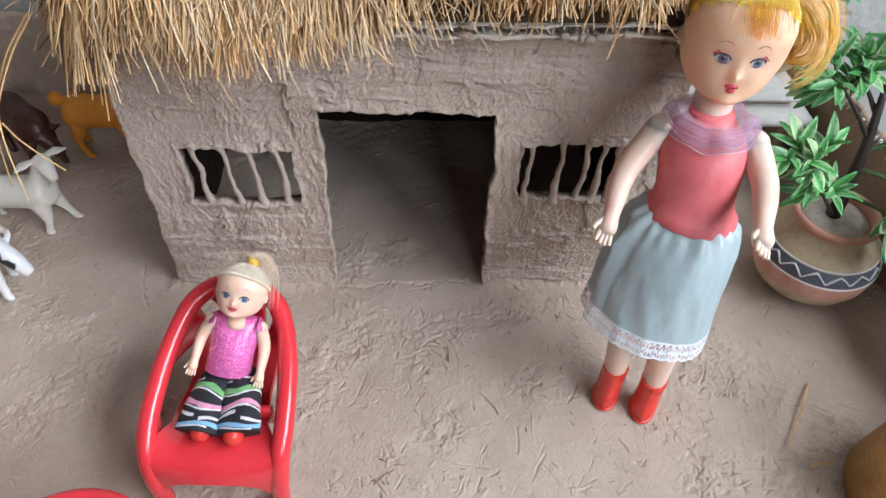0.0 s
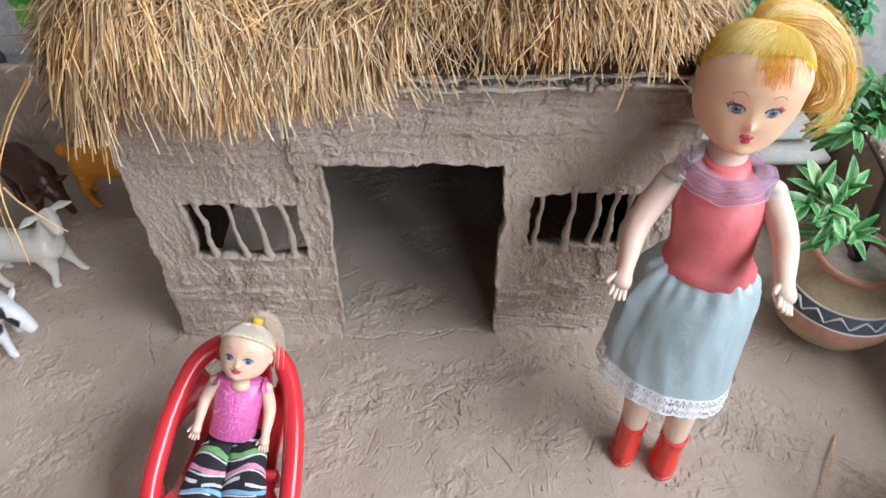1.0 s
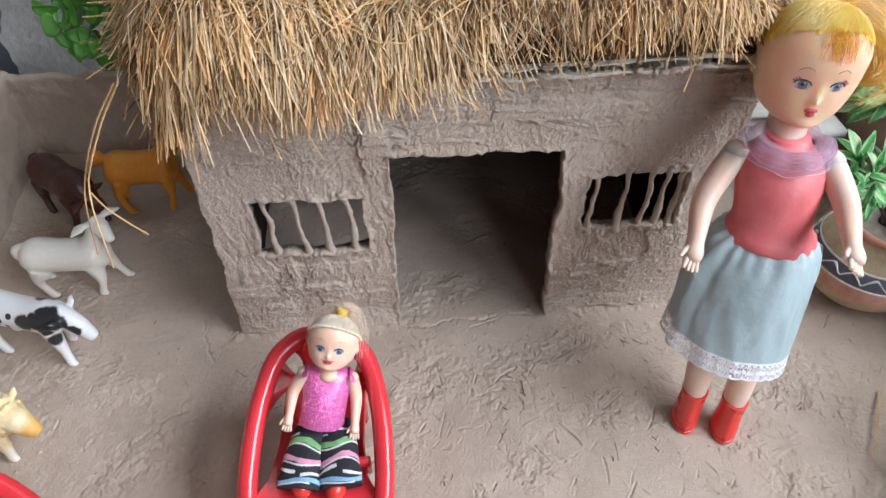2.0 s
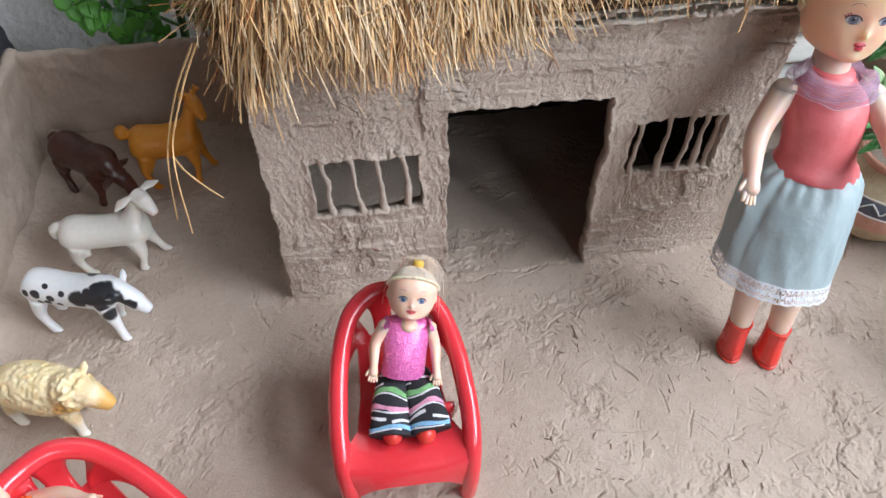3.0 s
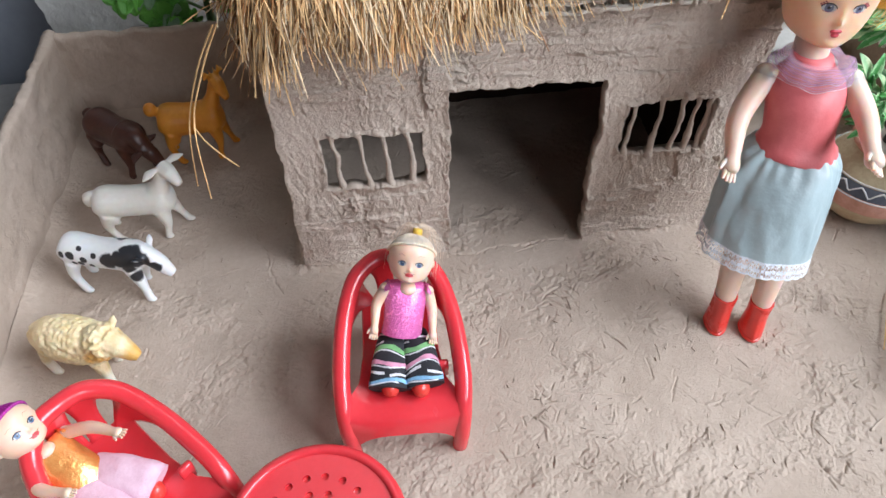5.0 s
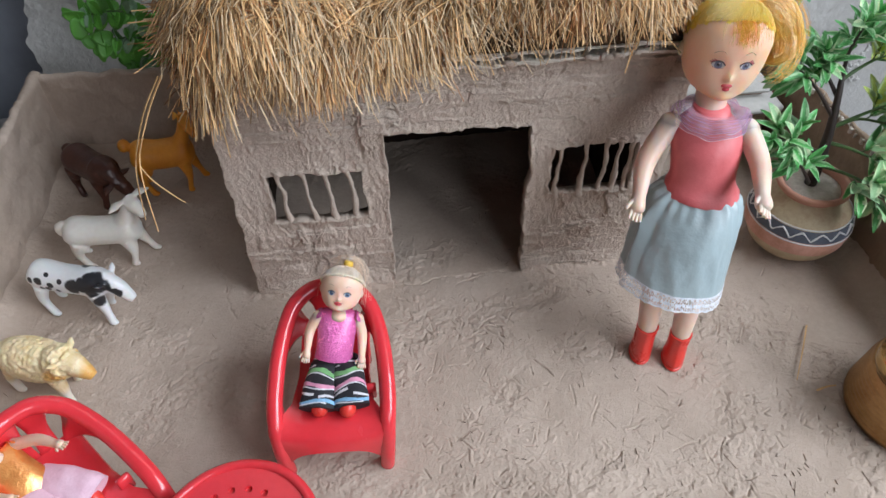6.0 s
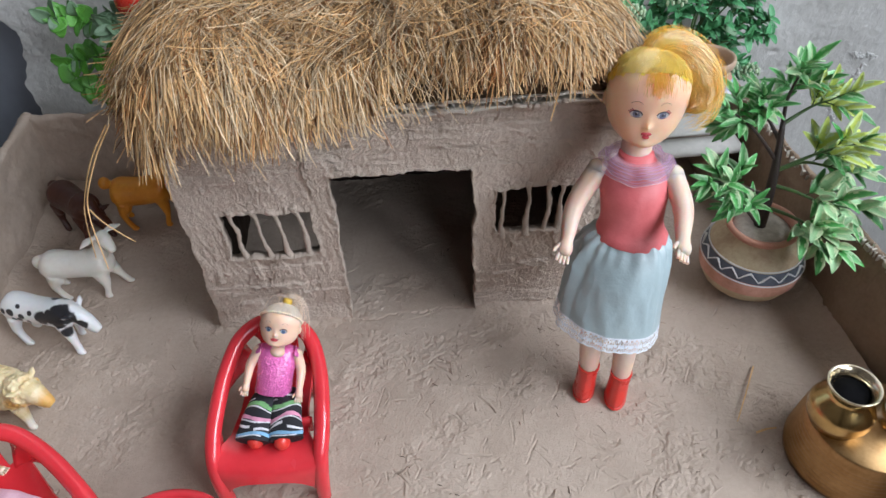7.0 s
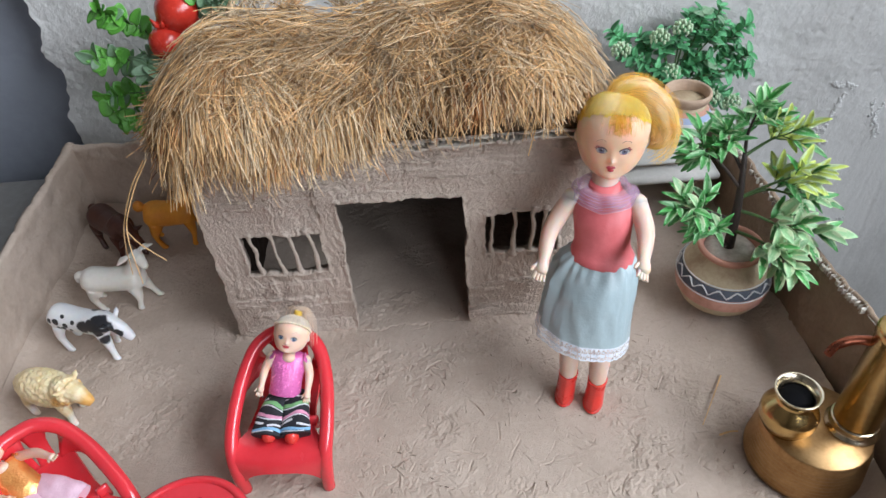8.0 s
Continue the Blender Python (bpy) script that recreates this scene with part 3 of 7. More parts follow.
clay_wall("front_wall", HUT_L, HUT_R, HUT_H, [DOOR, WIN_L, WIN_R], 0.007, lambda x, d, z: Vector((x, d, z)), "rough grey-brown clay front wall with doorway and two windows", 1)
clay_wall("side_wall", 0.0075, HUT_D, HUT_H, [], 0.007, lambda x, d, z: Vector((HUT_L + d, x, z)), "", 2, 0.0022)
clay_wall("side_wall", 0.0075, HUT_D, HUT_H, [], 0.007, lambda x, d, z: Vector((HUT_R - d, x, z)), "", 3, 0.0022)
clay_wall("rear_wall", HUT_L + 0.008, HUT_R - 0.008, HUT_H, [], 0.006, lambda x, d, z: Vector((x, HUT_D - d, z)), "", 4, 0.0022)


def window_bar(x, lo, hi, lean, seed):
    """A drip-like clay bar: thin in the middle, splayed where it meets the wall."""
    s = Shape()
    rnd = random.Random(90 + seed)
    bulge, where = rnd.uniform(0.0, 0.0012), rnd.uniform(0.15, 0.45)
    pts, radii = [], []
    for k in range(26):
        u = k / 25
        z = mix(lo - 0.004, hi + 0.004, u)
        pts.append((x + lean * u + 0.0018 * fine(x, z, seed, 0.014, 2), 0.0016 + 0.0008 * fine(x, z, seed + 3, 0.01, 2), z))
        radii.append(0.00115 + 0.0010 * abs(fine(x, z, seed + 7, 0.007, 2)) + bulge * math.exp(-((u - where) / 0.16) ** 2) + 0.0022 * (2 * abs(u - 0.5)) ** 5)
    s.tube(pts, radii, 9)
    part("window_bar", s, CLAY_WALL, hut)


for k, (x, lean) in enumerate(((-0.1170, -0.004), (-0.100, -0.006), (-0.0860, -0.0055), (-0.0710, -0.005))):
    window_bar(x + 0.001, WIN_L[2], WIN_L[3], lean, k)
for k, (x, lean) in enumerate(((0.0695, 0.001), (0.0865, 0.002), (0.1015, 0.002), (0.1105, 0.0025), (0.1195, 0.002))):
    window_bar(x, WIN_R[2], WIN_R[3], lean, 10 + k)


# ---------------------------------------------------------------- the thatched roof
def roof_z(x, y):
    """Rounded, sagging thatch: steep at the front eave, nearly flat above, falling away at the sides and behind."""
    ridge = 0.235 + 0.003 * math.sin(x * 34) + 0.0012 * math.sin(x * 81 + 1) + 0.004 * max(0, 1 - abs(x - 0.075) / 0.04)
    v = (y - 0.085) / 0.125
    z = ridge - 0.03 * abs(v) ** 2.6
    if y < -0.018:
        z -= (-0.018 - y) * 1.5
    if x < -0.115:
        z -= (-0.115 - x) ** 2 * 11
    if x > 0.112:
        z -= (x - 0.112) ** 2 * 15
    return z


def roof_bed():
    """The cardboard deck with a mat of straw on it, coloured dark for shade between bundles."""
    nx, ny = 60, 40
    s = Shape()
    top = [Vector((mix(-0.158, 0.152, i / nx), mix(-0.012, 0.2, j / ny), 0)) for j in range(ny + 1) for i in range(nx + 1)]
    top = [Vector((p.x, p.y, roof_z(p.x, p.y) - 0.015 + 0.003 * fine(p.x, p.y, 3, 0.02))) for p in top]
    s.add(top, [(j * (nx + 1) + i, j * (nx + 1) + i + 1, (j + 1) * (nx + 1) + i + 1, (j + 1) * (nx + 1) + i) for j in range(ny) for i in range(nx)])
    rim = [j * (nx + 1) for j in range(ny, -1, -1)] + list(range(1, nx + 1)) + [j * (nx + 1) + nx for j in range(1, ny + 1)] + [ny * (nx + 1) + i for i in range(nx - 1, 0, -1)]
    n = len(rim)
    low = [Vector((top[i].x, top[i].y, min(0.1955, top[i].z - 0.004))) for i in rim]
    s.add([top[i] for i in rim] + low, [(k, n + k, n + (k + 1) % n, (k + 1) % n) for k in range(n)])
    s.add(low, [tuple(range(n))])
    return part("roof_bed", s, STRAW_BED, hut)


roof_bed()


def card_edge():
    """The open flutes of the cardboard deck along the front eave."""
    s = Shape()
    x0, x1, y0, y1 = -0.15, 0.145, -0.0135, 0.0065
    n = 118
    rnd = random.Random(8)
    sag = lambda x: 0.0022 * fine(x, 3, 1, 0.035, 2)
    for z, half, seed in ((0.1886, 0.0007, 3), (0.1940, 0.0006, 9)):
        rings = []
        for k in range(81):
            x = mix(x0, x1, k / 80)
            y, c, h = y0 + 0.002 * fine(x, seed, 1, 0.012, 3), z + sag(x), half * (1 + 0.9 * fine(x, seed, 5, 0.006, 2))
            rings.append([Vector((x, y, c - h)), Vector((x, y, c + h)), Vector((x, y1, c + h)), Vector((x, y1, c - h))])
        s.loft(rings)
    up = []
    for k in range(n + 1):
        x = mix(x0, x1, (k + 0.35 * rnd.uniform(-1, 1)) / n)
        up.append(Vector((x, 0.0015 * rnd.random(), 0.1913 + sag(x) + 0.0022 * math.cos(math.pi * k) * rnd.uniform(0.75, 1.0))))
    pts = [Vector((p.x, y0 + p.y, p.z)) for p in up] + [Vector((p.x, y1, p.z)) for p in up]
    s.add(pts, [(k, k + 1, n + 2 + k, n + 1 + k) for k in range(n)])
    return part("card_deck", s, CARD, hut, "corrugated cardboard deck with open flutes", smooth=False)


card_edge()


def clay_smear(rnd):
    """Lumps of clay pressed over the edge of the deck."""
    s = Shape()
    for k in range(190):
        x = rnd.uniform(-0.149, 0.144)
        if fine(x, 6, 2, 0.03, 2) < rnd.uniform(-0.5, 0.5):
            continue
        s.ball((x, rnd.uniform(-0.0145, -0.009), rnd.choice((0.1885, 0.1885, 0.1935)) + rnd.uniform(-0.0008, 0.0012)), (rnd.uniform(0.0010, 0.0045), rnd.uniform(0.0010, 0.0025), rnd.uniform(0.0008, 0.0020)), 0, None, 8, 6)
    ob = part("clay_smear", s, CLAY_WALL, hut, "clay pressed over the cardboard edge")
    ob["kind"] = "stuff"
    return ob


clay_smear(random.Random(23))


def straw(s, points, r, slot):
    """A thin three-sided straw along the points."""
    n = len(s.v)
    k = len(points)
    for i, p in enumerate(points):
        d = (points[min(i + 1, k - 1)] - points[max(i - 1, 0)]).normalized()
        a = d.cross(Vector((0.3, 0.2, 0.93)))
        a = a.normalized() if a.length > 1e-5 else Vector((1, 0, 0))
        b = a.cross(d)
        w = r * (1.0 - 0.45 * i / k)
        s.v.extend((p + a * w, p - a * (w * 0.5) + b * (w * 0.87), p - a * (w * 0.5) - b * (w * 0.87)))
    for i in range(k - 1):
        for j in range(3):
            a, b = n + 3 * i + j, n + 3 * i + (j + 1) % 3
            s.f.append((a, b, b + 3, a + 3))
            s.m.append(slot)
    s.f.append((n + 3 * k - 3, n + 3 * k - 2, n + 3 * k - 1))
    s.m.append(slot)


def eave_end(x):
    """Height at which the straw ends along the front eave."""
    step = min(max((x + 0.045) / 0.05, 0), 1)
    z = mix(0.1890, 0.2120, step) + 0.004 * math.sin(x * 95) + 0.003 * math.sin(x * 41 + 1)
    return z - 0.018 * max(0, 1 - abs(x + 0.140) / 0.020)


def thatch(rnd):
    """Bundles of straw laid in courses from the eave to the ridge, with loose strays on top."""
    s = Shape()

    def strand(x, y, heading, length, lift, rise, bend, r, slot, floor_z):
        pts, p, h = [], Vector((x, y)), heading.copy()
        steps = 5
        for i in range(steps + 1):
            u = i / steps
            z = roof_z(p.x, p.y) + lift + rise * u * u - 0.005 * (1 - u) ** 2
            if z < (max(floor_z, 0.198 - (p.x + 0.160) * 0.7) if p.x < -0.154 else floor_z) and i > 1:
                break
            pts.append(Vector((p.x, p.y, z)))
            k = length / steps * (0.55 if p.y < -0.020 or p.x < -0.168 else 1.0)
            p = p + h * k
            h = Matrix.Rotation(bend, 2) @ h
        if len(pts) > 2:
            straw(s, pts, r, slot)

    courses = [(0.006, 80, 24, 0.056), (0.022, 66, 24, 0.072), (0.042, 56, 24, 0.084), (0.062, 50, 24, 0.092), (0.082, 46, 24, 0.098), (0.098, 42, 24, 0.100), (0.112, 40, 22, 0.098), (0.130, 36, 18, 0.070)]
    bundles = [(rnd.gauss(0, 0.17), rnd.uniform(-0.24, 0.20), rnd.uniform(-0.0035, 0.0045), rnd.uniform(0.85, 1.12)) for k in range(12)]
    for course, (y0, count, strands, whole) in enumerate(courses):
        for c in range(count):
            # left-out bundles bare the dark bed as shaded gaps
            if course > 1 and rnd.random() < 0.10:
                continue
            cx = mix(-0.153, 0.145, (c + rnd.uniform(0, 1)) / count)
            cy = y0 + rnd.uniform(-0.010, 0.010)
            front = 1.0 if course < 7 else -1.0
            lean = rnd.gauss(0, 0.24 - 0.015 * course) + 0.10 * math.sin(cx * 75 + course * 1.3)
            if cx < -0.115:
                lean -= (-0.115 - cx) * 17
            if cx > 0.12:
                lean += (cx - 0.12) * 12
            slant, pale, swell, long = bundles[int((cx + 0.16 + 0.02 * (course % 2)) / 0.030) % 12]
            lean += slant
            tone = rnd.random() * 0.8 + 0.1 + pale
            up = rnd.uniform(-0.006, 0.007) + swell
            curl, reach = rnd.uniform(-0.003, 0.010), whole * long * rnd.uniform(0.80, 1.35)
            for k in range(strands):
                heading = Vector((lean + rnd.gauss(0, 0.24 - 0.010 * course), -front)).normalized()
                x, y = cx + rnd.gauss(0, 0.0030), cy + rnd.gauss(0, 0.004)
                # low-lying bundles turn to darker straw, imitating shade in the gaps
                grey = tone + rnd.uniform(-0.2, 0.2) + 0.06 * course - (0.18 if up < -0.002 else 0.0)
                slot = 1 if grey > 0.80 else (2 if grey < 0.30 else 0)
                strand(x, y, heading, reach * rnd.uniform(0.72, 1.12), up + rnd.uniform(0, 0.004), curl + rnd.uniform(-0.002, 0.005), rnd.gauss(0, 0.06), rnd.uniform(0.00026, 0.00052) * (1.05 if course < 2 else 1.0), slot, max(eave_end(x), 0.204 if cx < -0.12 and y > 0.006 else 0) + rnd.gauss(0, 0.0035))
    for k in range(3000):  # strays lying across
        x, y = rnd.uniform(-0.165, 0.145), rnd.uniform(-0.005, 0.13)
        heading = Vector((rnd.gauss(0, 0.6), rnd.uniform(-1, -0.4))).normalized()
        strand(x, y, heading, rnd.uniform(0.03, 0.11), 0.004 + rnd.uniform(0, 0.009), rnd.uniform(-0.003, 0.012), rnd.gauss(0, 0.07), rnd.uniform(0.00026, 0.00050), rnd.choice((0, 0, 1, 1)), eave_end(x) - 0.006)
    return s


def fringe(rnd):
    """Loose ends that stick out below the front eave and at the west corner."""
    s = Shape()
    for k in range(430):
        if k < 170:
            x = rnd.uniform(-0.160, 0.140)
            root = Vector((x, rnd.uniform(-0.020, -0.008), eave_end(x) + rnd.uniform(0.002, 0.010)))
            way = Vector((rnd.gauss(0, 0.5), rnd.uniform(-0.9, -0.1), rnd.uniform(-1.3, -0.2))).normalized()
            length = rnd.uniform(0.008, 0.024) if rnd.random() < 0.85 else rnd.uniform(0.02, 0.034)
        elif k < 290:
            root = Vector((rnd.uniform(-0.152, -0.132), rnd.uniform(-0.024, -0.006), rnd.uniform(0.186, 0.204)))
            way = Vector((rnd.gauss(-0.15, 0.35), rnd.uniform(-0.5, 0.1), -1)).normalized()
            length = rnd.uniform(0.012, 0.028)
        else:
            y = rnd.uniform(0.0, 0.12)
            root = Vector((-0.160, y, roof_z(-0.160, y) - 0.003))
            way = Vector((-1, rnd.gauss(-0.3, 0.4), rnd.uniform(-0.45, 0.25))).normalized()
            length = rnd.uniform(0.010, 0.026)
        end = root + way * length
        middle = (root + end) / 2 + Vector((0, -0.001, 0.002))
        straw(s, [root - way * 0.012 + Vector((0, 0.004, 0.004)), root, middle, end], rnd.uniform(0.0003, 0.00055), rnd.choice((0, 0, 1, 2)))
    return s


top_straw = part("thatch", thatch(random.Random(4)), [STRAW, STRAW_GREY, STRAW_RUST], hut, "dry golden straw thatch, ragged at the eaves", smooth=False)
top_straw["kind"] = "stuff"
edge_straw = part("thatch_fringe", fringe(random.Random(5)), [STRAW, STRAW_GREY, STRAW_RUST], hut, "ragged straw ends hanging over the eave", smooth=False)
edge_straw["kind"] = "stuff"
s = Shape()
for k, pts in enumerate((((-0.166, -0.017, 0.200), (-0.176, -0.032, 0.185), (-0.185, -0.045, 0.160), (-0.189, -0.05, 0.128)),
                         ((-0.164, -0.016, 0.200), (-0.173, -0.033, 0.186), (-0.182, -0.046, 0.162), (-0.184, -0.052, 0.120)),
                         ((-0.183, -0.043, 0.160), (-0.180, -0.042, 0.150), (-0.174, -0.04, 0.138), (-0.168, -0.038, 0.128)))):
    straw(s, curve_points(pts, 5), 0.0006, 0)
part("hanging_stalk", s, [STRAW], hut, "long straw stalks hanging from the eave", smooth=False)
torn_card()


# ---------------------------------------------------------------- things: materials
def by_object(material, amount):
    """Varies a material's brightness from object to object."""
    nodes, links = material.node_tree.nodes, material.node_tree.links
    shader = nodes["Principled BSDF"]
    source = shader.inputs["Base Color"].links[0].from_socket
    info = nodes.new("ShaderNodeObjectInfo")
    level = nodes.new("ShaderNodeMapRange")
    level.inputs["To Min"].default_value, level.inputs["To Max"].default_value = 1 - amount, 1 + amount
    shade = nodes.new("ShaderNodeHueSaturation")
    links.new(info.outputs["Random"], level.inputs["Value"])
    links.new(level.outputs["Result"], shade.inputs["Value"])
    links.new(source, shade.inputs["Color"])
    links.new(shade.outputs["Color"], shader.inputs["Base Color"])
    return material


RED = surface("red_plastic", (0.76, 0.045, 0.06), (0.70, 0.038, 0.05), rough=0.22, scale=25, grain=300, bump=0.06, bump_scale=120, coat=0.5, subsurface=0.12)
SKIN = surface("doll_skin", (0.80, 0.60, 0.50), (0.76, 0.55, 0.45), rough=0.42, scale=40, grain=400, bump=0.02, subsurface=0.5, bleed=1.6)
SKIN_PALE = surface("pale_doll_skin", (0.86, 0.60, 0.47), (0.83, 0.55, 0.42), rough=0.40, scale=40, grain=400, bump=0.02, subsurface=0.5, bleed=0.8)
FACE = surface("doll_face", (0.98, 0.62, 0.44), (0.96, 0.55, 0.36), rough=0.45, scale=40, grain=400, bump=0.02, subsurface=0.7, bleed=2.6)
YELLOW_HAIR = surface("yellow_doll_hair", (0.98, 0.61, 0.085), (0.96, 0.50, 0.045), subsurface=0.5, bleed=1.5, rough=0.30, scale=60, grain=900, bump=0.1, vary=0.12, spec=0.7)
BLONDE_HAIR = surface("blonde_doll_hair", (0.90, 0.72, 0.55), (0.84, 0.64, 0.46), subsurface=0.4, rough=0.36, scale=60, grain=900, bump=0.2, vary=0.10)
PURPLE_HAIR = surface("purple_doll_hair", (0.40, 0.02, 0.28), (0.28, 0.01, 0.20), rough=0.4, scale=60, grain=900, bump=0.2, vary=0.25)
YELLOW_TIE = surface("yellow_hair_tie", (0.85, 0.55, 0.08), rough=0.6, scale=200, grain=900)
CORAL = surface("coral_satin", (0.74, 0.185, 0.195), (0.66, 0.14, 0.15), rough=0.38, scale=70, grain=1500, bump=0.35, bump_scale=45, depth=0.0022, spec=0.4)
SKIRT = surface("pale_blue_taffeta", (0.43, 0.535, 0.565), (0.39, 0.485, 0.515), rough=0.33, scale=50, grain=1500, bump=0.3, bump_scale=24, depth=0.005, spec=0.6)
LACE = surface("white_lace", (0.86, 0.88, 0.93), (0.72, 0.76, 0.84), rough=0.8, scale=420, grain=900, bump=0.6, bump_scale=600, depth=0.0006)
TULLE = surface("lilac_tulle", (0.80, 0.58, 0.70), (0.68, 0.48, 0.64), rough=0.5, scale=300, grain=1200, alpha=0.24, bump=0.3)
BOOT = surface("red_vinyl", (0.78, 0.055, 0.04), (0.68, 0.045, 0.035), rough=0.30, scale=60, grain=500, bump=0.10, bump_scale=250, coat=0.35, subsurface=0.1)
EYE_WHITE = surface("eye_white", (0.62, 0.60, 0.60), rough=0.3, scale=100, grain=300, bump=0.0)
EYE_BLUE = surface("eye_blue", (0.09, 0.17, 0.30), (0.05, 0.10, 0.20), rough=0.3, scale=300, grain=900, bump=0.0)
EYE_GREY = surface("eye_grey", (0.20, 0.22, 0.30), (0.12, 0.13, 0.20), rough=0.3, scale=300, grain=900, bump=0.0)
HAIR_WISP = surface("thin_yellow_hair", (0.97, 0.60, 0.09), (0.94, 0.50, 0.05), rough=0.4, scale=120, grain=900, stretch=(6, 1, 1), bump=0.1, alpha=0.55)
STITCH = surface("lilac_stitching", (0.46, 0.26, 0.46), (0.36, 0.20, 0.38), rough=0.7, scale=300, grain=900)
EYE_DARK = surface("eye_dark", (0.03, 0.02, 0.03), rough=0.35, scale=100, grain=300, bump=0.0)
LIP = surface("lip_red", (0.62, 0.06, 0.08), rough=0.4, scale=100, grain=300, bump=0.0)
BROW = surface("brow_brown", (0.36, 0.14, 0.08), rough=0.6, scale=100, grain=300, bump=0.0)
LASH = surface("lash_pink", (0.55, 0.14, 0.16), rough=0.6, scale=100, grain=300, bump=0.0)
PINK_TOP = surface("pink_sequin_cloth", (0.90, 0.22, 0.56), (0.78, 0.14, 0.45), rough=0.24, metal=0.35, scale=350, grain=1100, bump=0.7, bump_scale=700, depth=0.0013, coat=0.8)
ORANGE_TOP = surface("orange_foil_cloth", (0.92, 0.42, 0.13), (0.82, 0.30, 0.08), rough=0.20, metal=0.5, scale=120, grain=700, bump=0.8, bump_scale=70, depth=0.0018, coat=0.6)
PINK_SKIRT = surface("pale_pink_cloth", (0.82, 0.56, 0.66), (0.72, 0.45, 0.55), rough=0.75, scale=120, grain=900, bump=0.6, bump_scale=140, depth=0.0015)
BLACK_CLOTH = surface("black_cloth", (0.025, 0.024, 0.03), (0.012, 0.012, 0.016), rough=0.8, scale=120, grain=1200, bump=0.4)
STRIPES = [surface("stripe_" + n, c, rough=0.75, scale=200, grain=1200) for n, c in (("white", (0.78, 0.76, 0.80)), ("green", (0.22, 0.50, 0.20)), ("pink", (0.78, 0.33, 0.48)), ("blue", (0.25, 0.50, 0.75)))]
BRASS = surface("polished_brass", (0.70, 0.50, 0.22), (0.50, 0.33, 0.13), rough=0.22, metal=1.0, scale=35, grain=350, bump=0.2, bump_scale=160, rough_vary=0.12)
BRASS_PALE = surface("pale_worn_brass", (0.80, 0.72, 0.57), (0.64, 0.54, 0.38), rough=0.22, metal=1.0, scale=60, grain=350, bump=0.1, bump_scale=120, rough_vary=0.1)
BRASS_OLD = surface("tarnished_brass", (0.48, 0.30, 0.14), (0.34, 0.19, 0.08), rough=0.40, metal=1.0, scale=45, grain=400, bump=0.2, bump_scale=160, rough_vary=0.12)
COPPER = surface("dull_copper", (0.44, 0.14, 0.08), (0.28, 0.085, 0.05), rough=0.3, metal=0.9, scale=70, grain=400, bump=0.15)
BLACK_WATER = surface("dark_inside", (0.010, 0.010, 0.012), spec=0.1, rough=0.9, scale=40, grain=300, bump=0.05)
TERRACOTTA = surface("painted_terracotta", (0.60, 0.30, 0.22), (0.52, 0.24, 0.17), rough=0.65, scale=50, grain=450, bump=0.2)
CLAY_RIM = surface("bare_brown_clay", (0.50, 0.36, 0.26), (0.40, 0.27, 0.19), rough=0.75, scale=50, grain=450, bump=0.3)
POT_CREAM = surface("cream_pot_paint", (0.56, 0.46, 0.30), (0.42, 0.30, 0.19), rough=0.6, scale=60, grain=400, bump=0.2)
POT_PINK = surface("pink_pot_paint", (0.66, 0.36, 0.29), (0.50, 0.25, 0.17), rough=0.6, scale=60, grain=400, bump=0.2)
POT_DARK = surface("slate_pot_paint", (0.11, 0.125, 0.16), (0.07, 0.08, 0.105), rough=0.55, scale=60, grain=400, bump=0.2)
POT_WHITE = surface("white_pot_paint", (0.74, 0.74, 0.74), (0.62, 0.62, 0.64), rough=0.6, scale=60, grain=400, bump=0.2)
POT_BLUE = surface("light_blue_pot_paint", (0.40, 0.48, 0.66), (0.33, 0.40, 0.58), rough=0.6, scale=60, grain=400, bump=0.2)
SOIL = surface("pot_filling", (0.62, 0.56, 0.50), (0.46, 0.40, 0.34), rough=0.9, scale=200, grain=700, bump=0.6)
BARK = surface("dark_plastic_bark", (0.050, 0.032, 0.026), (0.028, 0.02, 0.018), rough=0.5, scale=120, grain=600, bump=0.4, stretch=(1, 1, 0.3))
STEM = surface("green_stem", (0.09, 0.17, 0.05), (0.06, 0.11, 0.04), rough=0.5, scale=120, grain=600)
LEAF_GREEN = by_object(surface("glossy_green_leaf", (0.12, 0.42, 0.12), (0.06, 0.27, 0.07), rough=0.33, scale=70, grain=300, bump=0.25, bump_scale=90, coat=0.1), 0.35)
LEAF_PALE = by_object(surface("pale_edged_leaf", (0.42, 0.64, 0.36), (0.24, 0.48, 0.22), rough=0.42, scale=60, grain=260, bump=0.25, bump_scale=90), 0.25)
LEAF_CREAM = by_object(surface("cream_leaf_margin", (0.64, 0.74, 0.48), (0.46, 0.60, 0.32), rough=0.42, scale=60, grain=260, bump=0.2, bump_scale=90), 0.2)
LEAF_LIME = by_object(surface("lime_yellow_leaf", (0.64, 0.70, 0.17), (0.42, 0.56, 0.11), rough=0.42, scale=60, grain=260, bump=0.25, bump_scale=90), 0.25)
LEAF_ROUND = by_object(surface("round_green_leaf", (0.16, 0.46, 0.07), (0.08, 0.28, 0.04), rough=0.42, scale=60, grain=260, bump=0.2, bump_scale=90), 0.35)
LEAF_SAGE = by_object(surface("sage_leaf", (0.24, 0.36, 0.23), (0.13, 0.24, 0.13), rough=0.5, scale=60, grain=260, bump=0.2, bump_scale=90), 0.25)
LEAF_DEEP = by_object(surface("deep_green_leaf", (0.16, 0.47, 0.22), (0.08, 0.32, 0.13), rough=0.4, scale=60, grain=260, bump=0.2, bump_scale=90), 0.35)
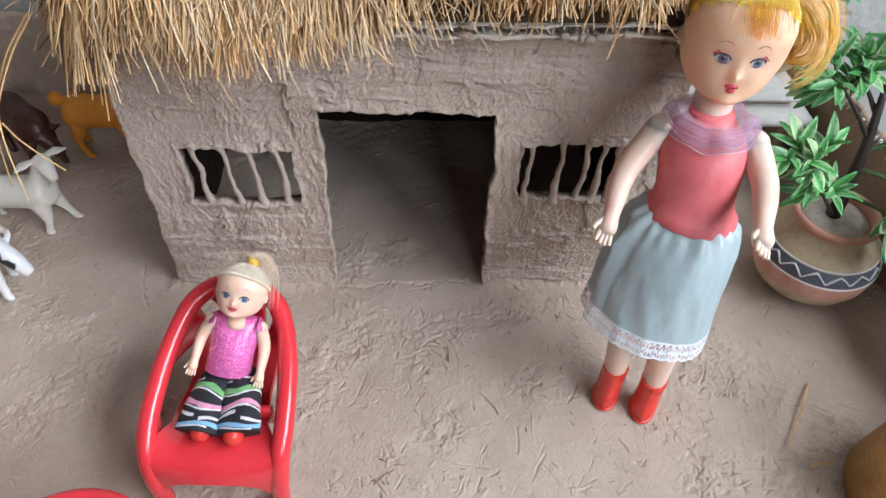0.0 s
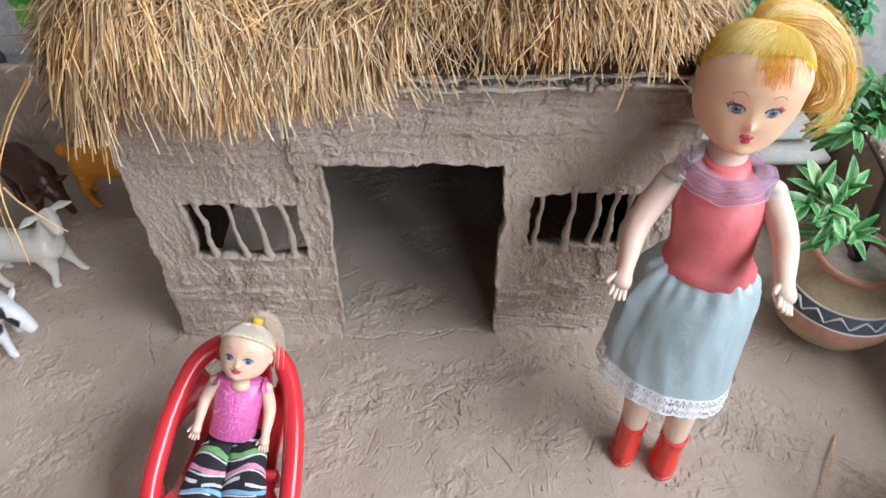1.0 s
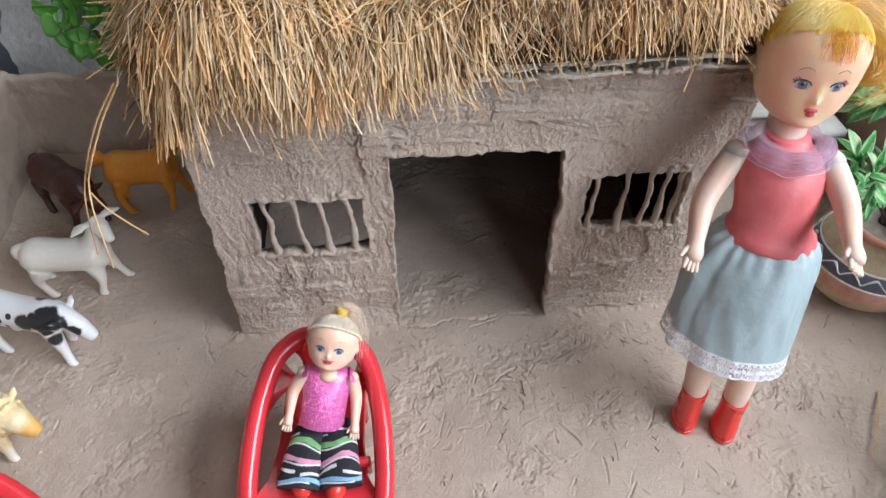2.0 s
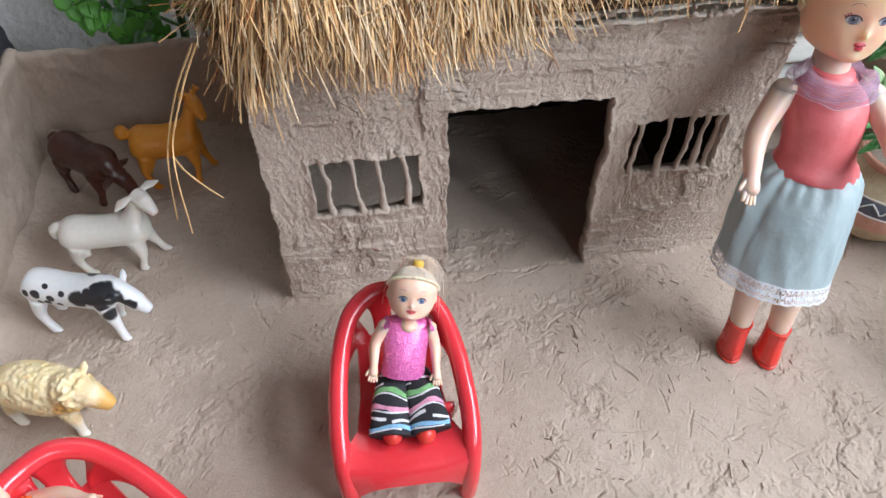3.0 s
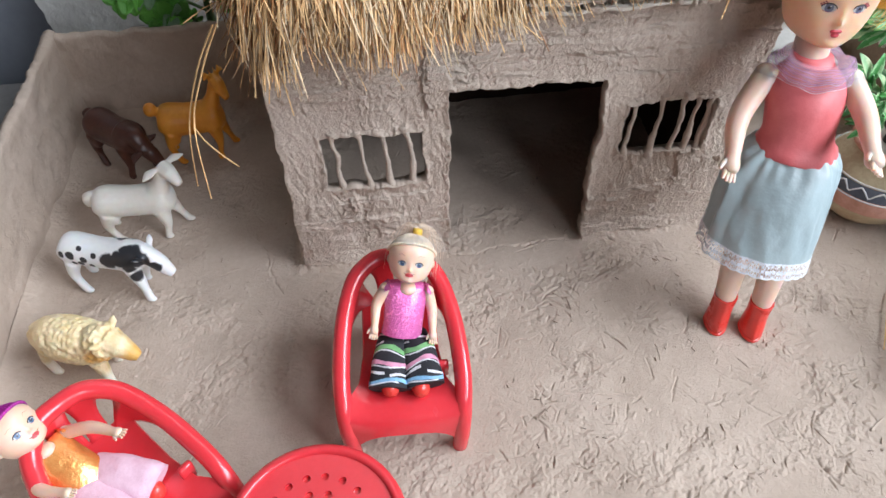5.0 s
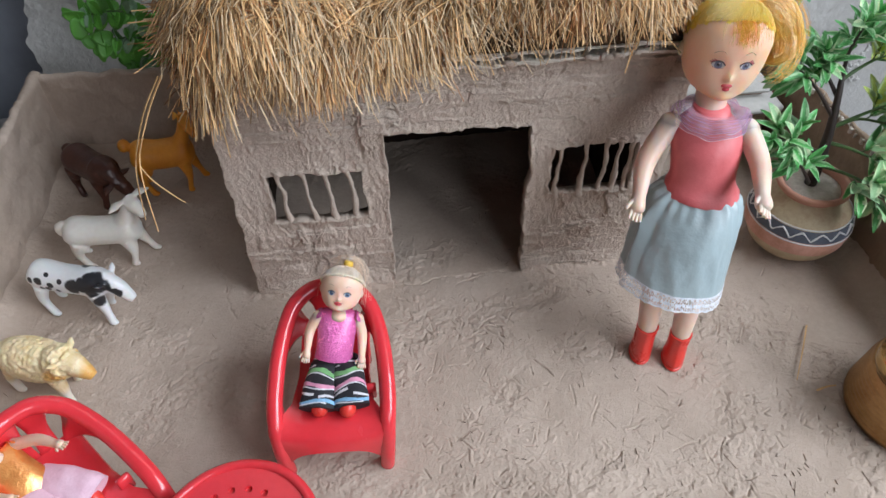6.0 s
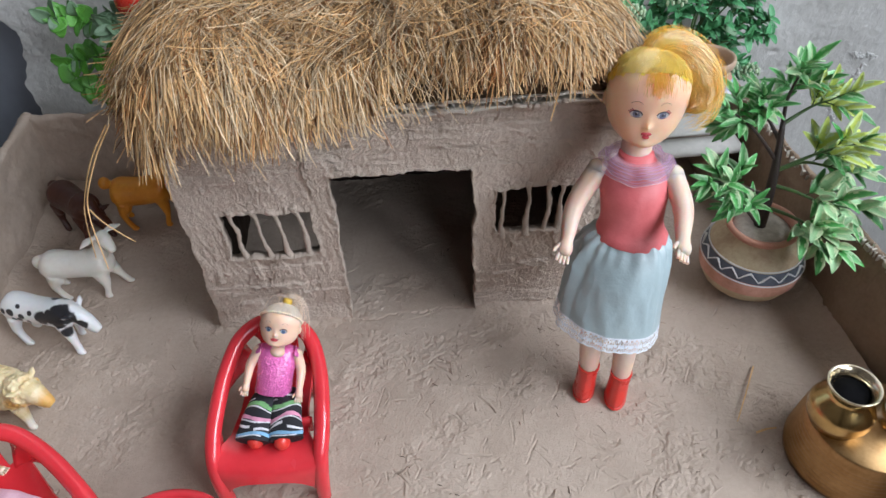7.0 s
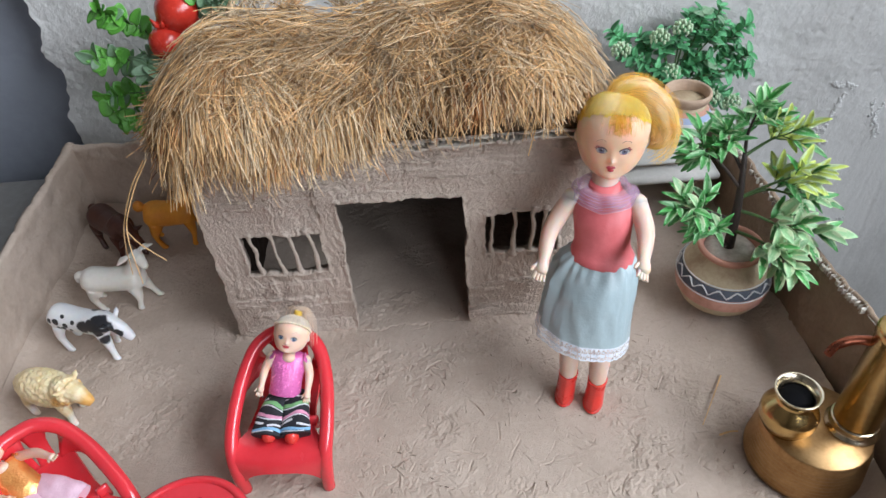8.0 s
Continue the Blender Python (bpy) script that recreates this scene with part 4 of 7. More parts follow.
BUD = surface("pale_green_bud", (0.55, 0.66, 0.46), (0.38, 0.52, 0.32), rough=0.5, scale=120, grain=500, vary=0.25)
FRUIT = surface("glossy_red_fruit", (0.66, 0.045, 0.025), (0.52, 0.03, 0.02), rough=0.25, scale=60, grain=300, bump=0.06, coat=0.3)


def toy(name, colour, second, **more):
    return surface(name, colour, second, **{"rough": 0.4, "scale": 45, "grain": 350, "bump": 0.25, "bump_scale": 220, "subsurface": 0.15, **more})


GOAT_WHITE = toy("white_plastic", (0.76, 0.72, 0.66), (0.70, 0.65, 0.58))
GOAT_ORANGE = toy("orange_plastic", (0.78, 0.32, 0.035), (0.68, 0.25, 0.025))
GOAT_BROWN = toy("brown_plastic", (0.085, 0.028, 0.018), (0.055, 0.018, 0.012))
SHEEP_WOOL = toy("cream_wool_plastic", (0.84, 0.70, 0.46), (0.76, 0.58, 0.30), scale=160, bump=0.5, bump_scale=420, depth=0.0012)


def patched(material, spots, colour, edge=0.12, ragged=0.5):
    """Adds paint patches of their own shapes; spots: centre and size in metres."""
    nodes, links = material.node_tree.nodes, material.node_tree.links
    shader = nodes["Principled BSDF"]
    source = shader.inputs["Base Color"].links[0].from_socket
    where = nodes.new("ShaderNodeTexCoord")
    warp = nodes.new("ShaderNodeTexNoise")
    warp.inputs["Scale"].default_value, warp.inputs["Detail"].default_value = 150, 2.0
    links.new(where.outputs["Object"], warp.inputs["Vector"])
    line = None
    for spot, size in spots:
        far = nodes.new("ShaderNodeVectorMath")
        far.operation = "DISTANCE"
        links.new(where.outputs["Object"], far.inputs[0])
        far.inputs[1].default_value = spot
        ratio = nodes.new("ShaderNodeMath")
        ratio.operation = "MULTIPLY"
        links.new(far.outputs["Value"], ratio.inputs[0])
        ratio.inputs[1].default_value = 1.0 / size
        if line is None:
            line = ratio.outputs[0]
            continue
        least = nodes.new("ShaderNodeMath")
        least.operation = "MINIMUM"
        links.new(line, least.inputs[0])
        links.new(ratio.outputs[0], least.inputs[1])
        line = least.outputs[0]
    total = nodes.new("ShaderNodeMath")
    total.operation = "MULTIPLY_ADD"
    links.new(warp.outputs["Fac"], total.inputs[0])
    total.inputs[1].default_value = ragged * 2
    links.new(line, total.inputs[2])
    cut = nodes.new("ShaderNodeMapRange")
    cut.inputs["From Min"].default_value, cut.inputs["From Max"].default_value = 1.0 + ragged - edge, 1.0 + ragged + edge
    links.new(total.outputs[0], cut.inputs["Value"])
    both = nodes.new("ShaderNodeMix")
    both.data_type = "RGBA"
    both.inputs["A"].default_value = (*colour, 1)
    links.new(source, both.inputs["B"])
    links.new(cut.outputs["Result"], both.inputs["Factor"])
    links.new(both.outputs["Result"], shader.inputs["Base Color"])
    return material


CALF_SPOTS = patched(toy("white_plastic_with_black_patches", (0.78, 0.78, 0.78), (0.72, 0.72, 0.73)), [
    ((-0.021, -0.0085, 0.034), 0.0020), ((-0.0155, -0.0095, 0.035), 0.0026), ((-0.0075, -0.0098, 0.0325), 0.0021), ((-0.0100, -0.0095, 0.029), 0.0018), ((-0.0145, -0.009, 0.0285), 0.0017),
    ((-0.0035, -0.0095, 0.028), 0.0016), ((-0.0010, -0.0085, 0.036), 0.0020), ((0.0040, -0.009, 0.024), 0.0018), ((-0.010, -0.006, 0.0385), 0.0018), ((-0.014, 0.009, 0.034), 0.0037), ((-0.004, 0.0095, 0.031), 0.0037),
    ((0.0080, -0.0085, 0.0335), 0.0055), ((0.0145, -0.0080, 0.0350), 0.0051), ((0.0200, -0.0050, 0.0390), 0.0049), ((0.0195, -0.0075, 0.0295), 0.0040), ((0.0200, -0.0070, 0.0240), 0.0024), ((0.0235, -0.0055, 0.0360), 0.0068), ((0.0275, -0.0055, 0.0345), 0.0051), ((0.0335, -0.0052, 0.0285), 0.0044), ((0.0215, -0.0075, 0.0225), 0.0044), ((0.013, 0.008, 0.034), 0.0073)], (0.022, 0.022, 0.026))
SHEEP_WOOL = patched(SHEEP_WOOL, [((0.040, 0.0, 0.0255), 0.0095), ((0.0215, -0.0100, 0.0290), 0.0062), ((0.0215, 0.0100, 0.0290), 0.0062)], (0.74, 0.42, 0.12), 0.3, 0.35)
SHEEP_WOOL = patched(SHEEP_WOOL, [((-0.0170, -0.0085, 0.004), 0.008), ((-0.0210, 0.0080, 0.004), 0.008), ((0.0190, -0.0080, 0.004), 0.008), ((0.0130, 0.0080, 0.004), 0.008)], (0.82, 0.76, 0.66), 0.3, 0.2)


def sheet(grid, thick, slot=0, shape=None):
    """A curved plate with thickness from a grid of points."""
    rows, cols = len(grid), len(grid[0])
    under = []
    for i in range(rows):
        for j in range(cols):
            a = Vector(grid[min(i + 1, rows - 1)][j]) - Vector(grid[max(i - 1, 0)][j])
            b = Vector(grid[i][min(j + 1, cols - 1)]) - Vector(grid[i][max(j - 1, 0)])
            nrm = a.cross(b)
            nrm = nrm.normalized() if nrm.length > 1e-12 else Vector((0, 0, 1))
            under.append(Vector(grid[i][j]) + nrm * thick)
    top = [Vector(p) for row in grid for p in row]
    n = len(top)
    faces = []
    for i in range(rows - 1):
        for j in range(cols - 1):
            a, b, c, d = i * cols + j, i * cols + j + 1, (i + 1) * cols + j + 1, (i + 1) * cols + j
            faces += [(a, b, c, d), (n + d, n + c, n + b, n + a)]
    rim = list(range(cols)) + [i * cols + cols - 1 for i in range(1, rows)] + [(rows - 1) * cols + j for j in range(cols - 2, -1, -1)] + [i * cols for i in range(rows - 2, 0, -1)]
    for k in range(len(rim)):
        a, b = rim[k], rim[(k + 1) % len(rim)]
        faces.append((b, a, n + a, n + b))
    return (shape or Shape()).add(top + under, faces, slot)


# ---------------------------------------------------------------- red plastic chairs and table
def toy_chair(m, label):
    chair = thing("toy_chair", m, label, "chair", "red toy chairs")
    half = [(0.0300, -0.0520, 0.0), (0.0313, -0.0515, 0.0200), (0.0325, -0.0450, 0.0370), (0.0333, -0.0300, 0.0465), (0.0315, -0.0040, 0.0545), (0.0272, 0.0155, 0.0610), (0.0215, 0.0265, 0.0665), (0.0112, 0.0340, 0.0705), (0.0, 0.0355, 0.0712)]
    line = curve_points(half, 6)
    whole = line + [Vector((-p.x, p.y, p.z)) for p in reversed(line[:-1])]
    n = len(whole)
    radii = [0.0045 + 0.0006 * math.sin(math.pi * min(k, n - 1 - k) / (n - 1) * 1.6) for k in range(n)]
    part("hoop_frame", Shape().tube(whole, radii, 14, up=(0, 1, 0.4)), RED, chair)
    xs = [mix(-0.0315, 0.0315, k / 20) for k in range(21)]
    rows = []
    for y, z in ((0.030, 0.0375), (0.022, 0.0350), (0.008, 0.0338), (-0.010, 0.0345), (-0.030, 0.0362), (-0.042, 0.0372), (-0.049, 0.0358), (-0.0525, 0.0318), (-0.0540, 0.0262)):
        rows.append([Vector((x * (1 - 0.30 * min(max((y + 0.046) / 0.022, 0), 1)), y + 0.003 * (x / 0.0315) ** 2 * (y < -0.03), z + 0.003 * (x / 0.0315) ** 4)) for x in xs])
    rows.append([Vector((x, -0.0545 + 0.003 * (x / 0.0315) ** 2, mix(0.0252, 0.003, abs(x / 0.0315) ** 4))) for x in xs])
    part("seat", sheet(rows, 0.0016), RED, chair, sharp=50)

    def slat(x0, x1, u0, u1, y0, z0=0.037):
        a, b = line[u0], line[u1]
        grid = []
        for i in range(9):
            t = i / 8
            row = []
            for j in range(6):
                s = j / 5
                low = Vector((mix(x0, x1, s), y0, z0))
                high = a.lerp(b, s)
                waist = 1 + 0.10 * t - 0.28 * math.sin(math.pi * t)
                p = low.lerp(high, t) + Vector((0, 0.004 * math.sin(math.pi * t), 0))
                mid = (Vector((mix(x0, x1, 0.5), y0, z0)).lerp(a.lerp(b, 0.5), t) + Vector((0, 0.004 * math.sin(math.pi * t), 0)))
                row.append(mid + (p - mid) * waist)
            grid.append(row)
        return sheet(grid, 0.0022)

    def mirrored(shape):
        shape.v = [Vector((-p.x, p.y, p.z)) for p in shape.v]
        shape.f = [tuple(reversed(f)) for f in shape.f]
        return shape

    part("back_slat", slat(0.0115, 0.0, 39, 48, 0.0295), RED, chair)
    part("back_slat", mirrored(slat(0.0115, 0.0, 39, 48, 0.0295)), RED, chair)
    part("side_panel", slat(0.0225, 0.0130, 22, 35, 0.0275), RED, chair)
    part("side_panel", mirrored(slat(0.0225, 0.0130, 22, 35, 0.0275)), RED, chair)
    corner = []
    for k in range(11):  # webs that round the seat up into the arms
        u = k / 10
        out = line[8 + k]
        inner = Vector((0.0275, -0.044, 0.0362)).lerp(Vector((0.0290, -0.0250, 0.0355)), min(u * 1.5, 1)).lerp(line[18], u ** 2.2)
        corner.append([inner.lerp(out, q / 4) for q in range(5)])
    part("corner_web", sheet(corner, 0.0018), RED, chair)
    part("corner_web", mirrored(sheet(corner, 0.0018)), RED, chair)
    part("seat_lug", Shape().box((0.0185, -0.026, 0.0335), (0.0262, -0.022, 0.0465), 0.0012), RED, chair)
    for side in (-1, 1):
        part("leg", Shape().tube([(side * 0.017, 0.022, 0.036), (side * 0.0172, 0.024, 0.02), (side * 0.0175, 0.026, 0.0)], [0.0042, 0.0036, 0.003], 10), RED, chair)
    return chair


toy_chair(pose(-0.0925, -0.0985, 0, 0, 0, -3), "red glossy plastic toy armchair with the blonde doll in it")
toy_chair(pose(-0.240, -0.162, 0, 0, 0, 42), "red glossy plastic toy armchair with the purple-haired doll in it")


def toy_table(m):
    table = thing("toy_table", m, "round red plastic toy table with a perforated top", "table")
    bm = bmesh.new()
    loops = [(0.0, 0.0, 0.0375, 56)]
    for ring, count in ((0.0, 1), (0.0085, 6), (0.017, 12), (0.0255, 18)):
        for k in range(count):
            a = 2 * math.pi * k / count + ring * 40
            loops.append((ring * math.cos(a), ring * math.sin(a), 0.0020, 10))
    for cx, cy, r, count in loops:
        vs = [bm.verts.new((cx + r * math.cos(2 * math.pi * k / count), cy + r * math.sin(2 * math.pi * k / count), 0.0535)) for k in range(count)]
        for k in range(count):
            bm.edges.new((vs[k], vs[(k + 1) % count]))
    bmesh.ops.triangle_fill(bm, use_beauty=True, use_dissolve=False, edges=bm.edges[:], normal=(0, 0, 1))
    top = bm.faces[:]
    grown = bmesh.ops.extrude_face_region(bm, geom=top)
    bmesh.ops.translate(bm, vec=(0, 0, -0.002), verts=[g for g in grown["geom"] if isinstance(g, bmesh.types.BMVert)])
    bmesh.ops.recalc_face_normals(bm, faces=bm.faces[:])
    data = bpy.data.meshes.new("tabletop")
    bm.to_mesh(data)
    bm.free()
    data.materials.append(RED)
    ob = new("tabletop", data)
    ob.parent = table
    ob["label"] = "perforated red tabletop"
    part("rim", Shape().lathe([(0.0372, 0.0515), (0.0372, 0.0542), (0.0385, 0.0556), (0.0405, 0.0553), (0.0425, 0.0535), (0.0432, 0.050), (0.0426, 0.0455), (0.0412, 0.0455), (0.0412, 0.050), (0.0385, 0.0518)], sides=56), RED, table)
    for k in range(4):
        a = math.pi / 4 + k * math.pi / 2
        c, sn = math.cos(a), math.sin(a)
        part("leg", Shape().tube([(0.033 * c, 0.033 * sn, 0.052), (0.034 * c, 0.034 * sn, 0.03), (0.036 * c, 0.036 * sn, 0.0)], [0.0048, 0.0042, 0.0034], 10), RED, table)
    return table


toy_table(pose(-0.142, -0.2095, 0))


# ---------------------------------------------------------------- dolls (each one plain mesh)
class Head:
    """A doll's head in its own space, face towards -y: rounded skull, full cheeks, small chin, moulded nose and lips."""
    # height, half width, depth ahead, depth behind, as shares of the radii
    SECTIONS = ((-1.0, 0.10, 0.44, 0.0), (-0.96, 0.42, 0.77, 0.03), (-0.86, 0.65, 0.875, 0.12), (-0.70, 0.805, 0.89, 0.32), (-0.50, 0.905, 0.885, 0.62), (-0.25, 0.97, 0.905, 0.86),
                (0.0, 0.995, 0.935, 0.97), (0.25, 1.0, 0.955, 1.0), (0.50, 0.915, 0.895, 0.94), (0.72, 0.735, 0.73, 0.76), (0.88, 0.50, 0.50, 0.52), (0.97, 0.25, 0.25, 0.26), (1.0, 0.02, 0.02, 0.02))

    def __init__(self, shape, m, rx, ry, rz, slot):
        self.s, self.m, self.r = shape, m, (rx, ry, rz)
        table = curve_points([(u, w, f) for u, w, f, b in self.SECTIONS], 8), curve_points([(u, b, 0) for u, w, f, b in self.SECTIONS], 8)
        self.us = [p.x for p in table[0]]
        self.cols = [[p.y for p in table[0]], [p.z for p in table[0]], [p.y for p in table[1]]]
        rows, sides = 72, 96
        rings = [[m @ self.at(math.pi * i / rows, 2 * math.pi * j / sides) for j in range(sides)] for i in range(1, rows)]
        shape.loft(rings, slot)
        for side in (-1, 1):
            shape.ball(m @ Vector((side * rx * 0.97, 0.10 * ry, -0.16 * rz)), (rx * 0.09, rx * 0.15, rx * 0.20), slot, m.to_3x3(), 12, 10)

    def section(self, u):
        return [float(np.interp(u, self.us, col)) for col in self.cols]

    def bumps(self, x, u):
        """Relief of the face, as a share of the depth; x and u are shares of the half width and half height."""
        e, side = math.exp, abs(x)
        r = 0.125 * e(-(x / 0.085) ** 2 - ((u + 0.40) / 0.085) ** 2) + 0.05 * e(-(x / 0.075) ** 2 - ((u + 0.24) / 0.14) ** 2)
        r -= 0.040 * e(-((side - 0.34) / 0.17) ** 2 - ((u + 0.14) / 0.13) ** 2)
        r += 0.035 * e(-((side - 0.42) / 0.22) ** 2 - ((u + 0.50) / 0.20) ** 2)
        r += 0.040 * e(-(x / 0.13) ** 2 - ((u + 0.575) / 0.035) ** 2) + 0.040 * e(-(x / 0.11) ** 2 - ((u + 0.66) / 0.04) ** 2)
        return r + 0.060 * e(-(x / 0.22) ** 2 - ((u + 0.88) / 0.10) ** 2)

    def at(self, t, a, grow=1.0):
        rx, ry, rz = self.r
        u = -math.cos(t)
        w, f, b = self.section(u)
        x, ahead = rx * w * math.cos(a), -math.sin(a)
        y = -ry * f * ahead if ahead > 0 else -ry * 1.08 * b * ahead
        if ahead > 0:
            y -= ry * self.bumps(x / rx, u) * min(1, 2 * ahead)
        return Vector((x, y, rz * u)) * grow

    def front(self, x, z):
        rx, ry, rz = self.r
        u = max(-0.99, min(0.99, z / rz))
        w, f, b = self.section(u)
        ahead = math.sqrt(max(1 - (x / (rx * w)) ** 2, 0.001))
        return -ry * f * ahead - ry * self.bumps(x / rx, u) * min(1, 2 * ahead)

    def patch(self, x, z, hx, hz, slot, lift=0.0003, tilt=0.0):
        """A painted ellipse on the face."""
        verts, faces = [], []
        n = 14
        c, sn = math.cos(tilt), math.sin(tilt)
        for ring in (0.0, 0.5, 1.0):
            for k in range(n):
                a = 2 * math.pi * k / n
                u, v = hx * ring * math.cos(a), hz * ring * math.sin(a)
                px, pz = x + u * c - v * sn, z + u * sn + v * c
                verts.append(self.m @ Vector((px, self.front(px, pz) - lift * (1.0 - 0.75 * ring ** 3), pz)))
        for r in range(2):
            for k in range(n):
                a, b = r * n + k, r * n + (k + 1) % n
                faces.append((a, b, b + n, a + n))
        self.s.add(verts, faces, slot)

    def stroke(self, points, r, slot):
        self.s.tube([self.m @ Vector((x, self.front(x, z) - r * 0.35, z)) for x, z in points], r, 6, slot)

    def eyes(self, gap, z, size, white, blue, dark, lash, lashes=3, glance=0.0):
        for side in (-1, 1):
            x = side * gap
            self.patch(x, z, size * 1.30, size * 0.86, white, 0.00010)
            self.patch(x + glance * size, z - size * 0.02, size * 0.84, size * 0.84, blue, 0.00018)
            self.patch(x + glance * size, z, size * 0.44, size * 0.46, dark, 0.00026)
            self.patch(x + (glance + 0.22) * size, z + size * 0.34, size * 0.20, size * 0.20, white, 0.00034)
            self.stroke([(x - size * 1.35, z + size * 0.10), (x - size * 1.0, z + size * 0.62), (x - size * 0.3, z + size * 0.92), (x + size * 0.4, z + size * 0.90), (x + size * 1.0, z + size * 0.58), (x + size * 1.32, z + size * 0.12)], size * (0.13 if lashes else 0.17), dark)
            self.stroke([(x - size * 1.0, z - size * 0.62), (x, z - size * 0.88), (x + size * 1.0, z - size * 0.60)], size * 0.05, lash)
            for k in range(lashes):
                self.stroke([(x + side * size * (0.60 + 0.28 * k), z + size * (0.95 - 0.28 * k)), (x + side * size * (1.05 + 0.32 * k), z + size * (1.30 - 0.34 * k))], size * 0.13, lash)

    def hair_cap(self, slot, front_z, back_z, grow=1.07):
        rows, sides = 60, 96
        keep, index = [], {}
        verts = []
        for i in range(rows + 1):
            for j in range(sides):
                t = max(math.pi * i / rows, 0.001)
                index[i, j] = len(verts)
                a = 2 * math.pi * j / sides
                ripple = 1 + 0.012 * math.sin(a * 34)
                verts.append(self.m @ (self.at(t, a, grow * ripple) + Vector((0, 0.0006, 0.0006))))
        for i in range(rows):
            z = -self.r[2] * math.cos(math.pi * (i + 0.5) / rows)
            for j in range(sides):
                a = 2 * math.pi * (j + 0.5) / sides
                facing = 0.5 - 0.5 * math.sin(a)
                line = mix(back_z, front_z, facing ** 0.8)
                if z > line + self.r[2] * (0.03 * math.sin(a * 23) + 0.05 * math.sin(a * 5 + 1) + 0.03 * math.sin(a * 11)):
                    keep.append((index[i, j], index[i, (j + 1) % sides], index[i + 1, (j + 1) % sides], index[i + 1, j]))
        self.s.add(verts, keep, slot)

    def strand(self, start, end, slot, r, grow, rnd):
        """A lock that lies over the head from one direction to another."""
        a, b = Vector(start).normalized(), Vector(end).normalized()
        pts = []
        for k in range(7):
            d = a.slerp(b, k / 6)
            t, ang = math.acos(max(-1, min(1, -d.z))), math.atan2(d.y, d.x)
            pts.append(self.m @ (self.at(t, ang, grow + 0.02 * math.sin(math.pi * k / 6) * rnd.random())))
        self.s.tube(pts, [r * 0.7, r, r, r, r, r, r * 0.8], 5, slot)


def arm(s, shoulder, hand, bend, r, slot):
    """An arm with a mitten-like hand and five stubby fingers."""
    a, b = Vector(shoulder), Vector(hand)
    elbow = a.lerp(b, 0.5) + Vector(bend)
    d = (b - elbow).normalized()
    line = curve_points([a, elbow, b], 8) + [b + d * (r * k) for k in (0.35, 0.7, 1.05, 1.35, 1.55)]
    n = len(line) - 5
    radii = [r * (1.0 - 0.40 * k / (n - 1) + 0.10 * math.sin(math.pi * k / (n - 1))) for k in range(n)] + [r * k for k in (0.63, 0.70, 0.72, 0.64, 0.45)]
    s.tube(line, radii, 18, slot, flat=0.92)
    side = d.cross(Vector((0, -1, 0.2))).normalized()
    s.ball(a, (r * 1.0, r * 1.0, r * 1.0), slot, None, 16, 12)
    for k in range(4):
        o = side * (r * 0.26 * (k - 1.5))
        s.tube([b + d * r * 1.2 + o, b + d * r * 1.75 + o * 1.3, b + d * r * (2.20 + 0.12 * (1.5 - abs(k - 1.5))) + o * 1.5], [r * 0.20, r * 0.19, r * 0.13], 7, slot)
    thumb = side * (r * 0.7)
    s.tube([b + d * r * 0.5 + thumb * 0.6, b + d * r * 1.1 + thumb * 1.25, b + d * r * 1.5 + thumb * 1.45], [r * 0.22, r * 0.2, r * 0.13], 7, slot)


def lock(s, points, thick, count, slot, rnd, r=0.0007, spread_end=1.0, low=0.72):
    """A bundle of hair strands along a line."""
    base = curve_points(points, 7)
    n = len(base)
    for k in range(count):
        ang, rad = rnd.uniform(0, 2 * math.pi), low + (1.03 - low) * rnd.random()
        wave, phase = rnd.uniform(0.0, 0.07), rnd.uniform(0, 6)
        stop = n - rnd.randrange(0, max(2, n // 3))
        pts = []
        for i, p in enumerate(base[:stop]):
            u = i / (n - 1)
            d = (base[min(i + 1, n - 1)] - base[max(i - 1, 0)]).normalized()
            a = d.cross(Vector((0.2, -1, 0.3))).normalized()
            b = a.cross(d)
            w = thick(u) * rad * (1 + (spread_end - 1) * u ** 3)
            pts.append(p + a * (w * math.cos(ang + wave * math.sin(6 * u + phase) * 3)) + b * (w * math.sin(ang + wave * math.sin(6 * u + phase) * 3)))
        s.tube(pts, [r * (1 - 0.4 * i / len(pts)) for i in range(len(pts))], 4, slot, caps=False)


def ring_points(centre, x_axis, y_axis, hx, hy, count, wave=0.0, folds=0, phase=0.0):
    c = Vector(centre)
    return [c + Vector(x_axis) * (hx * math.cos(a) * (1 + wave * math.sin(folds * a + phase))) + Vector(y_axis) * (hy * math.sin(a) * (1 + wave * math.sin(folds * a + phase))) for a in [2 * math.pi * k / count for k in range(count)]]


